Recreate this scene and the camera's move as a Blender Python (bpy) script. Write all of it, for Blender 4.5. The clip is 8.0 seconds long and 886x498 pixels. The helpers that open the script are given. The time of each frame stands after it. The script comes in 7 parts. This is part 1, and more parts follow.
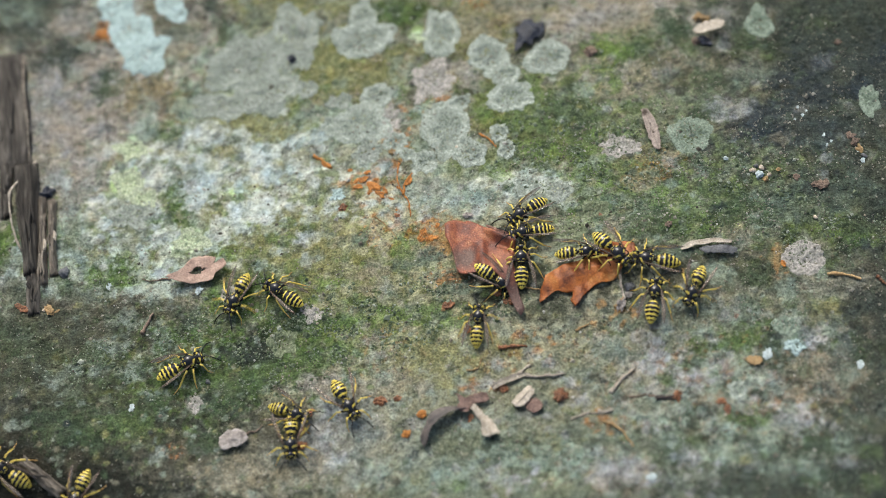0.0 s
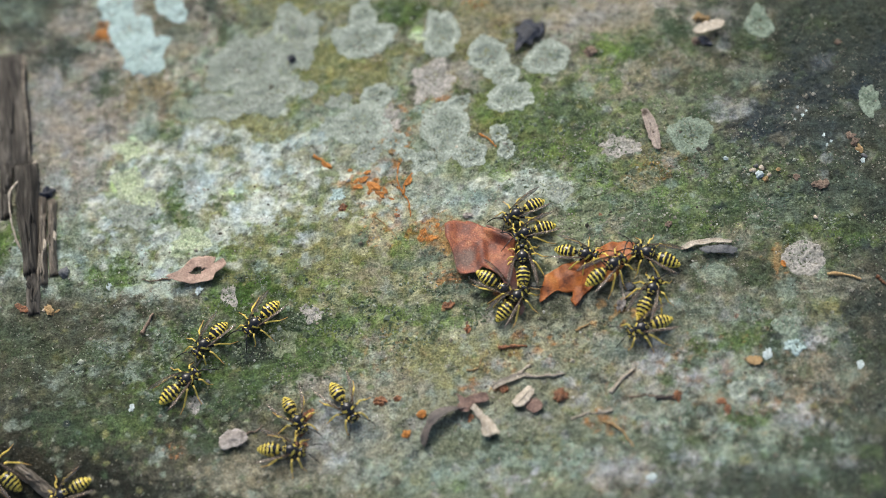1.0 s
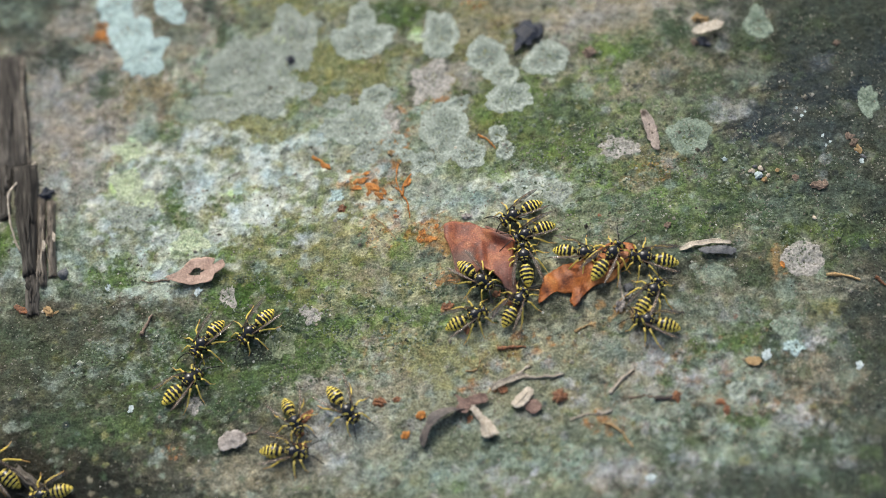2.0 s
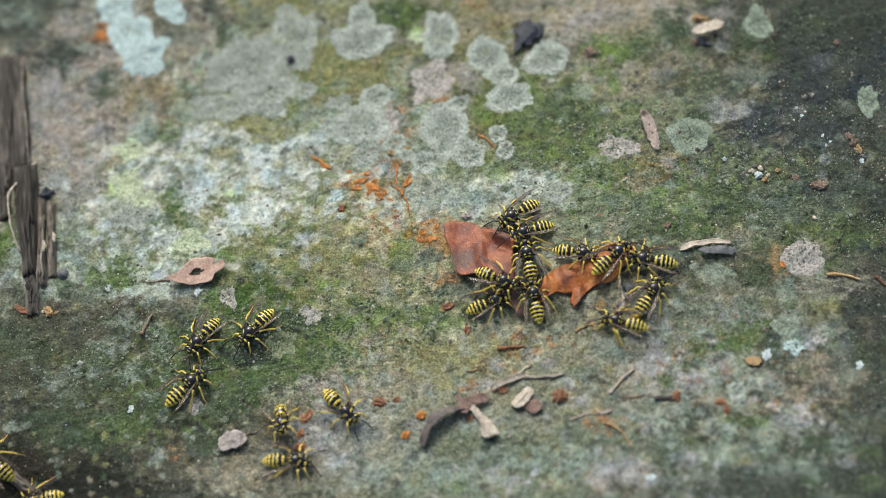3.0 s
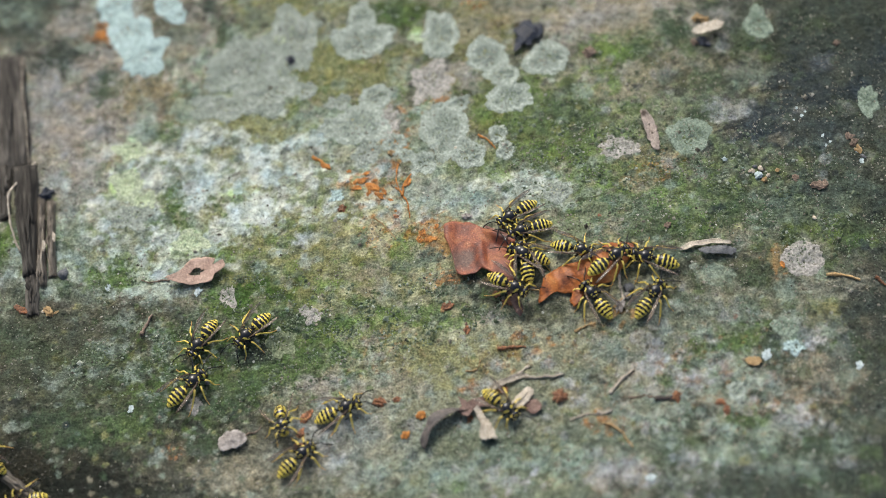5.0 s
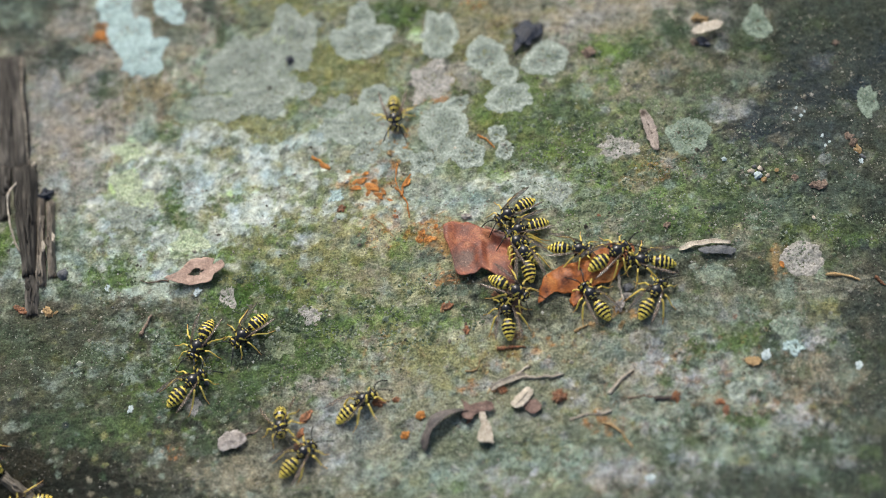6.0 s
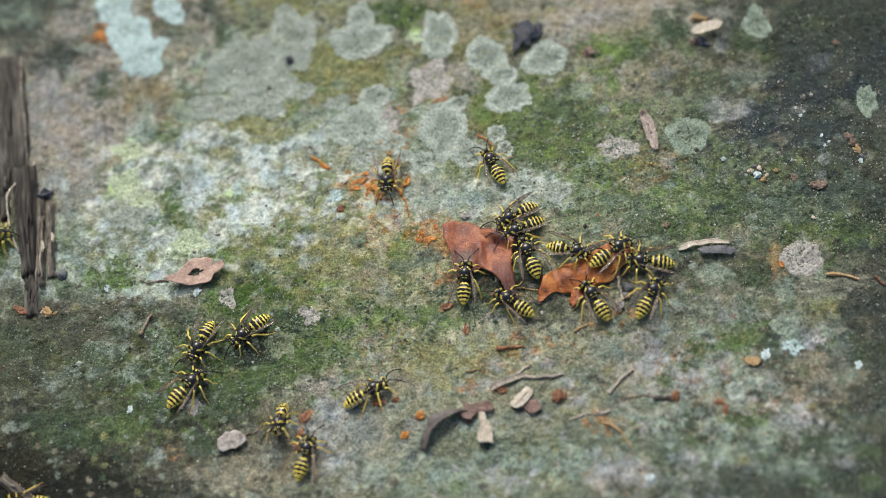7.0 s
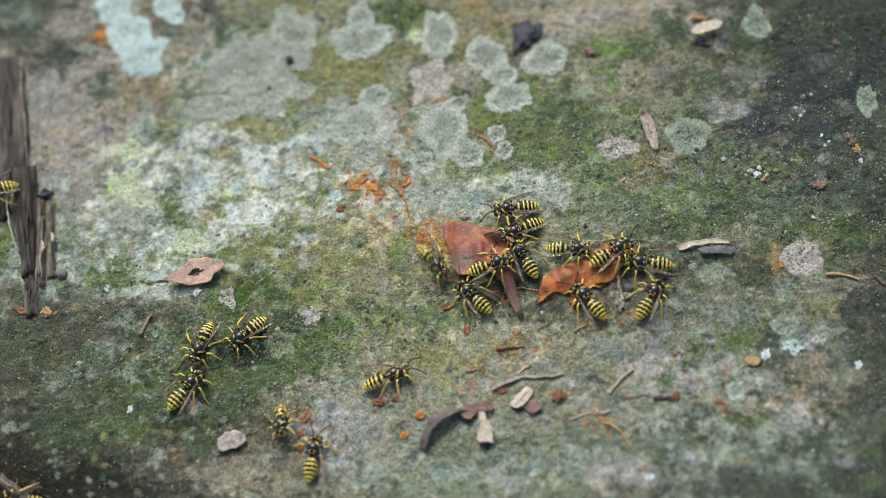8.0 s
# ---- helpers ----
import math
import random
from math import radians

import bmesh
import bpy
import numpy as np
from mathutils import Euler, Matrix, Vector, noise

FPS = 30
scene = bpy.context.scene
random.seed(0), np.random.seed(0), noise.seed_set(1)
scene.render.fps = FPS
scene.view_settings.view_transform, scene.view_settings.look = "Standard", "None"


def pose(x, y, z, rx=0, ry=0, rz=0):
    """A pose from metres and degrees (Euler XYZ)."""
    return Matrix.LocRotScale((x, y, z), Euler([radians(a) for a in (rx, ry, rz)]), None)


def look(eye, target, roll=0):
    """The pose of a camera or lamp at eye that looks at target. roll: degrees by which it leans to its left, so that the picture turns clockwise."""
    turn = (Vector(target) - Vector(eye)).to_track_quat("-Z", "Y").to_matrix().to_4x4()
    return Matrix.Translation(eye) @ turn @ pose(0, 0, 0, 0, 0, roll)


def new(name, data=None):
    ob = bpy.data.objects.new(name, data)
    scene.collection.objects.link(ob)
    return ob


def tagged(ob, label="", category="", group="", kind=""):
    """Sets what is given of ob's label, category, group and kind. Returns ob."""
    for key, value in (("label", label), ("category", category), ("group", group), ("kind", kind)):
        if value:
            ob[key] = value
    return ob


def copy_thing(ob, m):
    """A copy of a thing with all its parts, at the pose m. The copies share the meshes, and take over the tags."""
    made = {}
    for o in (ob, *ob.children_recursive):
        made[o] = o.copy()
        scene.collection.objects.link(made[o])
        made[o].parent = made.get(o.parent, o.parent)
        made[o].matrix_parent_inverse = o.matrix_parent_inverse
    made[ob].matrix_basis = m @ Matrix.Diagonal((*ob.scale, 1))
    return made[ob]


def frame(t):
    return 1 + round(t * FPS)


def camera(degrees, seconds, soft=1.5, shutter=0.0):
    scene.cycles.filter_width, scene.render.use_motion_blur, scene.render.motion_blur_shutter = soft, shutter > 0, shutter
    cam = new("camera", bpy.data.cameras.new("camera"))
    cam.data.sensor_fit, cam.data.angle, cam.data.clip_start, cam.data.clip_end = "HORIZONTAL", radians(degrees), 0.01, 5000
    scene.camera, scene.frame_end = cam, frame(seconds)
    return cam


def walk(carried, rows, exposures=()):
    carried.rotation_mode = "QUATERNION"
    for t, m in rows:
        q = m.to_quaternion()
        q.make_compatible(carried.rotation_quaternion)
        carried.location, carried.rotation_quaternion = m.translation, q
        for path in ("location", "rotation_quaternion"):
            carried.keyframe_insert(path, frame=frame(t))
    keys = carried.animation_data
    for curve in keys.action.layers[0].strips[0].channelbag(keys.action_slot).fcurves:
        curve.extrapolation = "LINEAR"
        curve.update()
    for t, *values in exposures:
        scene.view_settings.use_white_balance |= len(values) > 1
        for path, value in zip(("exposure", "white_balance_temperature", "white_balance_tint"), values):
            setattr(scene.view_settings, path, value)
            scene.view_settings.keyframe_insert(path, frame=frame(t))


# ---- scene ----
# A lichen-covered boulder top, about 24 cm of it, with wasps working at fallen leaves.
# Lengths of the small things are written in millimetres and turned into metres when meshes are made.
MM = 0.001
cam = camera(26, 8.0, soft=0.8, shutter=0.5)
cam.data.dof.use_dof = True
cam.data.dof.focus_distance = 0.518
cam.data.dof.aperture_fstop = 4.9
EYE = Vector((0, -0.2600, 0.45033))
walk(cam, [
    (0.0, look(EYE, (-0.00025, -0.00032, 0.0))),
    (1.1, look(EYE, (-0.00025, -0.00030, 0.0))),
    (1.6, look(EYE, (0.0, 0.0, 0.0))),
    (5.0, look(EYE, (0.0, 0.0, 0.0))),
    (6.0, look(EYE, (0.00014, 0.00004, 0.0))),
    (7.0, look(EYE, (0.00028, 0.00004, 0.0))),
    (8.0, look(EYE, (0.00028, 0.00004, 0.0)))], exposures=[(0.0, 0.395, 6500, 7), (8.0, 0.395, 6500, 7)])

# ---- light: a bright overcast sky, a broad weak sun from behind the boulder ----
world = bpy.data.worlds.new("overcast_sky")
scene.world = world
world.use_nodes = True
wn, wl = world.node_tree.nodes, world.node_tree.links
sky = wn.new("ShaderNodeTexSky")
sky.sky_type = "NISHITA"
sky.sun_disc = False
sky.sun_elevation = radians(52)
sky.sun_rotation = radians(-20)
sky.air_density, sky.dust_density, sky.ozone_density = 1.0, 6.0, 1.0
wl.new(sky.outputs["Color"], wn["Background"].inputs["Color"])
wn["Background"].inputs["Strength"].default_value = 0.110
sun = new("sun", bpy.data.lights.new("sun", "SUN"))
sun.data.energy, sun.data.angle, sun.data.color = 2.0, radians(24), (1.0, 0.96, 0.9)
sun.matrix_world = look((-0.35, 0.75, 1.1), (0, 0, 0))


# ---- noise and the form of the rock ----
def perlin(x, y, seed):
    x, y = np.asarray(x, float), np.asarray(y, float)
    xi, yi = np.floor(x).astype(np.int64), np.floor(y).astype(np.int64)
    fx, fy = x - xi, y - yi

    def corner(i, j):
        h = ((xi + i) * 374761393 + (yi + j) * 668265263 + seed * 974634777) & 0xFFFFFFFF
        h = ((h ^ (h >> 13)) * 1274126177) & 0xFFFFFFFF
        a = (h ^ (h >> 16)) * (2 * math.pi / 4294967296.0)
        return np.cos(a) * (fx - i) + np.sin(a) * (fy - j)

    u, v = fx * fx * fx * (fx * (fx * 6 - 15) + 10), fy * fy * fy * (fy * (fy * 6 - 15) + 10)
    a = corner(0, 0) * (1 - u) + corner(1, 0) * u
    b = corner(0, 1) * (1 - u) + corner(1, 1) * u
    return (a * (1 - v) + b * v) * 1.5


def fbm(x, y, size, seed, octaves=3, gain=0.5):
    total, amp = 0.0, 1.0
    for k in range(octaves):
        total = total + amp * perlin(np.asarray(x) * 2 ** k / size + 17.3 * k, np.asarray(y) * 2 ** k / size - 9.1 * k, seed + 31 * k)
        amp *= gain
    return total


def step(lo, hi, v):
    v = np.clip((v - lo) / (hi - lo), 0, 1)
    return v * v * (3 - 2 * v)


def height(x, y):
    """The broad form of the rock: it leans down to the west and breaks into a lower shelf at the near left."""
    return ((11.5 + 2.5 * np.tanh(y / 35.0)) * np.tanh(x / 110.0) + 1.3 * np.sin(x / 31 + y / 47 + 0.6) + 0.9 * np.sin(y / 19 - x / 63 + 1.9)
            - 5.5 / (1 + np.exp(np.clip((y + 14 + 0.1 * x) / 7.0, -60, 60))) * (0.5 - 0.5 * np.tanh(x / 60.0))
            - 9 * np.exp(-((x + 120) / 26.0) ** 2 - ((y + 74) / 15.0) ** 2))


def relief(x, y):
    """Pits, grains and weathering on top of the broad form."""
    pits = fbm(x, y, 5.0, 5, 3)
    return 0.55 * fbm(x, y, 14.0, 3, 3) - 0.32 * step(0.25, 0.7, pits) + 0.24 * fbm(x, y, 1.5, 8, 2, 0.6)


def surface(x, y):
    return height(x, y) + relief(x, y)


def upright(x, y):
    e = 3.0
    gx = float(height(x + e, y) - height(x - e, y)) / (2 * e)
    gy = float(height(x, y + e) - height(x, y - e)) / (2 * e)
    return Vector((-gx, -gy, 1)).normalized()


def site(x, y, turn=0.0, lift=0.0, nod=0.0, lean=0.0):
    """A pose on the rock, in metres, from millimetres: z along the rock's normal, x turned by that many degrees."""
    tilt = Vector((0, 0, 1)).rotation_difference(upright(x, y)).to_matrix().to_4x4()
    at = Matrix.Translation((x * MM, y * MM, (float(height(x, y)) + lift) * MM))
    return at @ tilt @ pose(0, 0, 0, 0, 0, turn) @ pose(0, 0, 0, lean, nod, 0)


# ---- materials ----
def srgb(r, g, b):
    return np.array([((c / 255 + 0.055) / 1.055) ** 2.4 if c > 10 else c / 255 / 12.92 for c in (r, g, b)])


def material(name, rough=0.6, spec=0.4):
    m = bpy.data.materials.new(name)
    m.use_nodes = True
    b = m.node_tree.nodes["Principled BSDF"]
    b.inputs["Roughness"].default_value = rough
    b.inputs["Specular IOR Level"].default_value = spec
    return m, m.node_tree.nodes, m.node_tree.links, b


def noise_node(nodes, links, coord, size, detail=4.0, rough=0.6):
    n = nodes.new("ShaderNodeTexNoise")
    n.inputs["Scale"].default_value = 1.0 / (size * MM)
    n.inputs["Detail"].default_value, n.inputs["Roughness"].default_value = detail, rough
    links.new(coord, n.inputs["Vector"])
    return n.outputs["Fac"]


def ramp_node(nodes, links, fac, stops):
    r = nodes.new("ShaderNodeValToRGB")
    while len(r.color_ramp.elements) < len(stops):
        r.color_ramp.elements.new(0.5)
    for e, (p, c) in zip(r.color_ramp.elements, stops):
        e.position, e.color = p, (*c, 1)
    links.new(fac, r.inputs["Fac"])
    return r.outputs["Color"]


def mixed(nodes, links, mode, fac, a, b):
    m = nodes.new("ShaderNodeMix")
    m.data_type, m.blend_type = "RGBA", mode
    m.inputs["Factor"].default_value = fac
    links.new(a, m.inputs["A"])
    links.new(b, m.inputs["B"])
    return m.outputs["Result"]


def bumped(nodes, links, b, facs):
    """facs: pairs of a height and its depth in millimetres, chained into one normal."""
    normal = None
    for fac, depth in facs:
        n = nodes.new("ShaderNodeBump")
        n.inputs["Strength"].default_value, n.inputs["Distance"].default_value = 1.0, depth * MM
        links.new(fac, n.inputs["Height"])
        if normal:
            links.new(normal, n.inputs["Normal"])
        normal = n.outputs["Normal"]
    links.new(normal, b.inputs["Normal"])


def mottled(name, stops, size, fine, depth, rough=0.7, spec=0.35, vary=0.25, stretch=(1, 1, 1), dust=None, dark_patches=()):
    """A natural surface: a colour ramp over noise, a second finer grain, relief, and a shade that varies from object to object."""
    m, nodes, links, b = material(name, rough, spec)
    tc, mp = nodes.new("ShaderNodeTexCoord"), nodes.new("ShaderNodeMapping")
    mp.inputs["Scale"].default_value = stretch
    links.new(tc.outputs["Object"], mp.inputs["Vector"])
    big = noise_node(nodes, links, mp.outputs["Vector"], size)
    small = noise_node(nodes, links, mp.outputs["Vector"], fine, 3)
    col = ramp_node(nodes, links, big, stops)
    grain = ramp_node(nodes, links, small, [(0.3, (1 - vary * 1.6,) * 3), (0.7, (1 + vary * 0.6,) * 3)])
    col = mixed(nodes, links, "MULTIPLY", 1.0, col, grain)
    info = nodes.new("ShaderNodeObjectInfo")
    shade = ramp_node(nodes, links, info.outputs["Random"], [(0.0, (1 - vary,) * 3), (1.0, (1 + vary * 0.4,) * 3)])
    col = mixed(nodes, links, "MULTIPLY", 1.0, col, shade)
    for sx, sy, sr, tint in dark_patches:
        # a darker patch, weathered or shaded: x, y, radius in mm, colour
        far = nodes.new("ShaderNodeVectorMath")
        far.operation = "DISTANCE"
        far.inputs[1].default_value = (sx * MM, sy * MM, 1.5 * MM)
        links.new(tc.outputs["Object"], far.inputs[0])
        wide = nodes.new("ShaderNodeMath")
        wide.operation = "MULTIPLY_ADD"
        wide.inputs[1].default_value, wide.inputs[2].default_value = 0.5 / (sr * MM), -0.35
        links.new(far.outputs["Value"], wide.inputs[0])
        edge = nodes.new("ShaderNodeMath")
        links.new(wide.outputs["Value"], edge.inputs[0])
        links.new(noise_node(nodes, links, tc.outputs["Object"], 2.5, 4, 0.65), edge.inputs[1])
        hold = ramp_node(nodes, links, edge.outputs["Value"], [(0.46, (1, 1, 1)), (0.80, (0, 0, 0))])
        flat = nodes.new("ShaderNodeRGB")
        flat.outputs[0].default_value = tint + (1,)
        darkened = mixed(nodes, links, "MIX", 1.0, col, mixed(nodes, links, "MULTIPLY", 1.0, flat.outputs[0], grain))
        links.new(hold, darkened.node.inputs["Factor"])
        col = darkened
    if dust:
        col = mixed(nodes, links, "ADD", 1.0, col, ramp_node(nodes, links, noise_node(nodes, links, tc.outputs["Object"], 0.55, 2, 0.6), [(0.62, (0, 0, 0)), (0.74, dust)]))
    links.new(col, b.inputs["Base Color"])
    bumped(nodes, links, b, [(big, depth), (small, depth * 0.5)])
    return m


def rock_material():
    m, nodes, links, b = material("weathered_rock", 0.88, 0.25)
    tc, at = nodes.new("ShaderNodeTexCoord"), nodes.new("ShaderNodeAttribute")
    at.attribute_name = "growth_shade"
    co = tc.outputs["Object"]
    mid = noise_node(nodes, links, co, 2.2, 5, 0.65)
    fine = noise_node(nodes, links, co, 0.55, 3, 0.6)
    speck = noise_node(nodes, links, co, 0.9, 1, 0.5)
    col = mixed(nodes, links, "MULTIPLY", 1.0, at.outputs["Color"], ramp_node(nodes, links, mid, [(0.30, (0.60, 0.61, 0.59)), (0.70, (1.36, 1.36, 1.36))]))
    bw, span = nodes.new("ShaderNodeRGBToBW"), nodes.new("ShaderNodeMapRange")
    links.new(at.outputs["Color"], bw.inputs["Color"])
    links.new(bw.outputs["Val"], span.inputs["Value"])
    for key, v in (("From Min", 0.14), ("From Max", 0.42), ("To Min", 1.0), ("To Max", 0.35)):
        span.inputs[key].default_value = v
    grained = mixed(nodes, links, "MULTIPLY", 1.0, col, ramp_node(nodes, links, fine, [(0.30, (0.50, 0.51, 0.50)), (0.70, (1.46, 1.45, 1.44))]))
    links.new(span.outputs["Result"], grained.node.inputs["Factor"])
    col = grained
    col = mixed(nodes, links, "ADD", 1.0, col, ramp_node(nodes, links, speck, [(0.66, (0, 0, 0)), (0.78, (0.10, 0.10, 0.09))]))
    broad = noise_node(nodes, links, co, 900, 8, 0.65)
    col = mixed(nodes, links, "MULTIPLY", 1.0, col, ramp_node(nodes, links, broad, [(0.3, (0.80, 0.82, 0.78)), (0.7, (1.2, 1.2, 1.2))]))
    links.new(col, b.inputs["Base Color"])
    bumped(nodes, links, b, [(mid, 0.7), (fine, 0.30)])
    return m


def lichen_material(name, heart, flesh, rim):
    """Granular crust: a darker speckled heart, paler flesh and a pale rim that wavers."""
    m, nodes, links, b = material(name, 0.92, 0.15)
    tc, at = nodes.new("ShaderNodeTexCoord"), nodes.new("ShaderNodeAttribute")
    at.attribute_name = "zone"
    co = tc.outputs["Object"]
    big = noise_node(nodes, links, co, 5.0, 4)
    mid = noise_node(nodes, links, co, 1.5, 3)
    fine = noise_node(nodes, links, co, 0.6, 3)
    shift = nodes.new("ShaderNodeMath")
    shift.operation = "MULTIPLY_ADD"
    shift.inputs[1].default_value = 0.42
    links.new(mid, shift.inputs[0])
    links.new(at.outputs["Fac"], shift.inputs[2])
    col = ramp_node(nodes, links, shift.outputs["Value"], [(0.25, heart), (0.72, heart), (0.92, flesh), (1.08, rim), (1.2, flesh)])
    col = mixed(nodes, links, "MULTIPLY", 1.0, col, ramp_node(nodes, links, big, [(0.34, (0.78, 0.80, 0.76)), (0.66, (1.18, 1.16, 1.15))]))
    col = mixed(nodes, links, "MULTIPLY", 1.0, col, ramp_node(nodes, links, fine, [(0.32, (0.55, 0.57, 0.54)), (0.66, (1.34, 1.33, 1.33))]))
    links.new(col, b.inputs["Base Color"])
    bumped(nodes, links, b, [(mid, 0.14), (fine, 0.26)])
    return m


def plain(name, colour, rough=0.4, spec=0.5, size=1.2, vary=0.18, depth=0.03):
    c = tuple(colour)
    return mottled(name, [(0.3, tuple(v * (1 - vary) for v in c)), (0.7, tuple(min(1, v * (1 + vary)) for v in c))], size, size * 0.3, depth, rough, spec, vary * 0.6)


def wing_material():
    m, nodes, links, b = material("smoky_wing_membrane", 0.28, 0.6)
    tc = nodes.new("ShaderNodeTexCoord")
    n = noise_node(nodes, links, tc.outputs["Object"], 1.6, 3)
    links.new(ramp_node(nodes, links, n, [(0.3, (0.16, 0.125, 0.10)), (0.7, (0.42, 0.36, 0.30))]), b.inputs["Base Color"])
    b.inputs["Alpha"].default_value = 0.38
    b.inputs["Coat Weight"].default_value = 0.3
    bumped(nodes, links, b, [(n, 0.1)])
    return m


ROCK = rock_material()
CHITIN = plain("black_chitin", (0.007, 0.008, 0.010), 0.22, 0.6)
YELLOW = plain("yellow_chitin", (0.76, 0.61, 0.105), 0.36, 0.4, 1.0, 0.16)
LEGYEL = plain("yellow_leg", (0.76, 0.60, 0.13), 0.42, 0.4, 1.0, 0.14)
LEGTIP = plain("amber_foot", (0.50, 0.30, 0.09), 0.45, 0.4, 1.0, 0.14)
for key, v in (("Sheen Weight", 0.15), ("Sheen Roughness", 0.4)):
    next(n for n in CHITIN.node_tree.nodes if n.type == "BSDF_PRINCIPLED").inputs[key].default_value = v
EYE_M = plain("dark_eye", (0.012, 0.010, 0.010), 0.2, 0.6)
WING = wing_material()
VEIN = plain("brown_vein", (0.07, 0.038, 0.02), 0.5)
LICHEN = lichen_material("grey_green_lichen", tuple(srgb(127, 137, 131)), tuple(srgb(142, 152, 146)), tuple(srgb(163, 171, 165)))
LICHEN_D = lichen_material("dull_grey_lichen", tuple(srgb(130, 138, 133)), tuple(srgb(134, 143, 137)), tuple(srgb(150, 158, 152)))
LICHEN_F = lichen_material("faint_grey_lichen", tuple(srgb(110, 124, 113)), tuple(srgb(119, 133, 122)), tuple(srgb(130, 143, 133)))
LICHEN_M = lichen_material("mossy_grey_lichen", tuple(srgb(100, 108, 88)), tuple(srgb(110, 120, 98)), tuple(srgb(122, 132, 110)))
LICHEN_B = lichen_material("pale_blue_lichen", tuple(srgb(154, 174, 176)), tuple(srgb(158, 179, 182)), tuple(srgb(168, 188, 190)))
LICHEN_Y = lichen_material("yellow_green_lichen", tuple(srgb(160, 173, 147)), tuple(srgb(158, 169, 147)), tuple(srgb(148, 157, 143)))
LICHEN_P = lichen_material("pinkish_grey_lichen", tuple(srgb(148, 147, 145)), tuple(srgb(150, 148, 145)), tuple(srgb(156, 154, 151)))
# first patch: the greyish dent left of the ridge, its shade painted in
LEAF_RED = mottled("red_brown_leaf", [(0.34, (0.125, 0.058, 0.046)), (0.45, (0.215, 0.070, 0.043)), (0.56, (0.31, 0.098, 0.048)), (0.68, (0.42, 0.17, 0.078))], 4.5, 0.4, 0.35, 0.48, 0.4, 0.3, dust=(0.16, 0.11, 0.09), dark_patches=((-5.6, -2.4, 3.2, (0.155, 0.090, 0.070)), (6.0, -8.0, 5.0, (0.17, 0.062, 0.045)), (9.5, -16.0, 6.0, (0.13, 0.075, 0.062))))
LEAF_ORANGE = mottled("orange_brown_leaf", [(0.32, (0.11, 0.032, 0.015)), (0.44, (0.31, 0.090, 0.020)), (0.58, (0.46, 0.155, 0.034)), (0.70, (0.56, 0.26, 0.075))], 4.5, 0.5, 0.3, 0.46, 0.4, 0.25, dust=(0.10, 0.06, 0.03))
LEAF_SCRAP = mottled("pinkish_brown_leaf", [(0.3, (0.14, 0.088, 0.074)), (0.7, (0.33, 0.22, 0.185))], 1.8, 0.4, 0.3, 0.65, 0.3, 0.25, dust=(0.08, 0.07, 0.06))
LEAF_STRIP = mottled("blue_black_leaf_strip", [(0.3, (0.035, 0.035, 0.040)), (0.7, (0.17, 0.145, 0.135))], 2.5, 0.5, 0.25, 0.5, 0.4, 0.25)
# dusty rim, brightened so the rolled edge's highlight sits in its colour
LEAF_RIM = mottled("dusty_lit_leaf_rim", [(0.35, (0.17, 0.085, 0.066)), (0.65, (0.36, 0.185, 0.135))], 1.6, 0.4, 0.3, 0.6, 0.35, 0.25, dust=(0.22, 0.19, 0.17))
LEAF_PALE = mottled("pale_tan_leaf", [(0.3, (0.37, 0.25, 0.20)), (0.7, (0.60, 0.435, 0.35))], 2.5, 0.5, 0.12, 0.7, 0.3, 0.2)
LEAF_DARK = mottled("dark_curled_leaf", [(0.3, (0.035, 0.030, 0.030)), (0.7, (0.16, 0.125, 0.11))], 4.0, 0.7, 0.12, 0.6, 0.4, 0.2)
LEAF_BLACK = mottled("blackened_leaf", [(0.3, (0.010, 0.013, 0.022)), (0.7, (0.034, 0.044, 0.068))], 2.0, 0.6, 0.5, 0.5, 0.4, 0.2, dust=(0.05, 0.05, 0.055))
BARK = mottled("weathered_bark", [(0.3, (0.028, 0.026, 0.024)), (0.48, (0.068, 0.063, 0.056)), (0.68, (0.165, 0.152, 0.134))], 2.6, 0.6, 0.35, 0.85, 0.2, 0.22, (0.14, 1, 1))
GREYWOOD = mottled("grey_weathered_wood", [(0.28, (0.085, 0.074, 0.062)), (0.5, (0.19, 0.168, 0.14)), (0.72, (0.37, 0.335, 0.28))], 1.9, 0.5, 0.3, 0.8, 0.2, 0.25, (0.18, 1, 1))
SEED = mottled("grey_winged_seed", [(0.3, (0.20, 0.165, 0.145)), (0.7, (0.42, 0.36, 0.32))], 1.5, 0.4, 0.25, 0.7, 0.3, 0.2, dark_patches=((-1.7, 5.6, 1.3, (0.05, 0.036, 0.028)), (-0.2, 1.6, 0.5, (0.05, 0.036, 0.028)), (0.5, -1.4, 0.45, (0.06, 0.04, 0.03))))
FLAKE = mottled("pale_grey_flake", [(0.3, (0.16, 0.145, 0.135)), (0.5, (0.34, 0.31, 0.29)), (0.7, (0.48, 0.445, 0.42))], 1.8, 0.5, 0.3, 0.75, 0.3, 0.2)
TWIG = mottled("brown_twig", [(0.3, (0.11, 0.078, 0.06)), (0.7, (0.36, 0.27, 0.21))], 1.6, 0.4, 0.15, 0.75, 0.3, 0.3)
TWIG_PALE = mottled("pale_dead_twig", [(0.3, (0.26, 0.225, 0.18)), (0.7, (0.58, 0.53, 0.45))], 1.2, 0.35, 0.15, 0.75, 0.3, 0.25)
STRAW = mottled("dry_straw", [(0.3, (0.30, 0.19, 0.08)), (0.7, (0.52, 0.37, 0.19))], 1.6, 0.4, 0.12, 0.65, 0.3, 0.25)
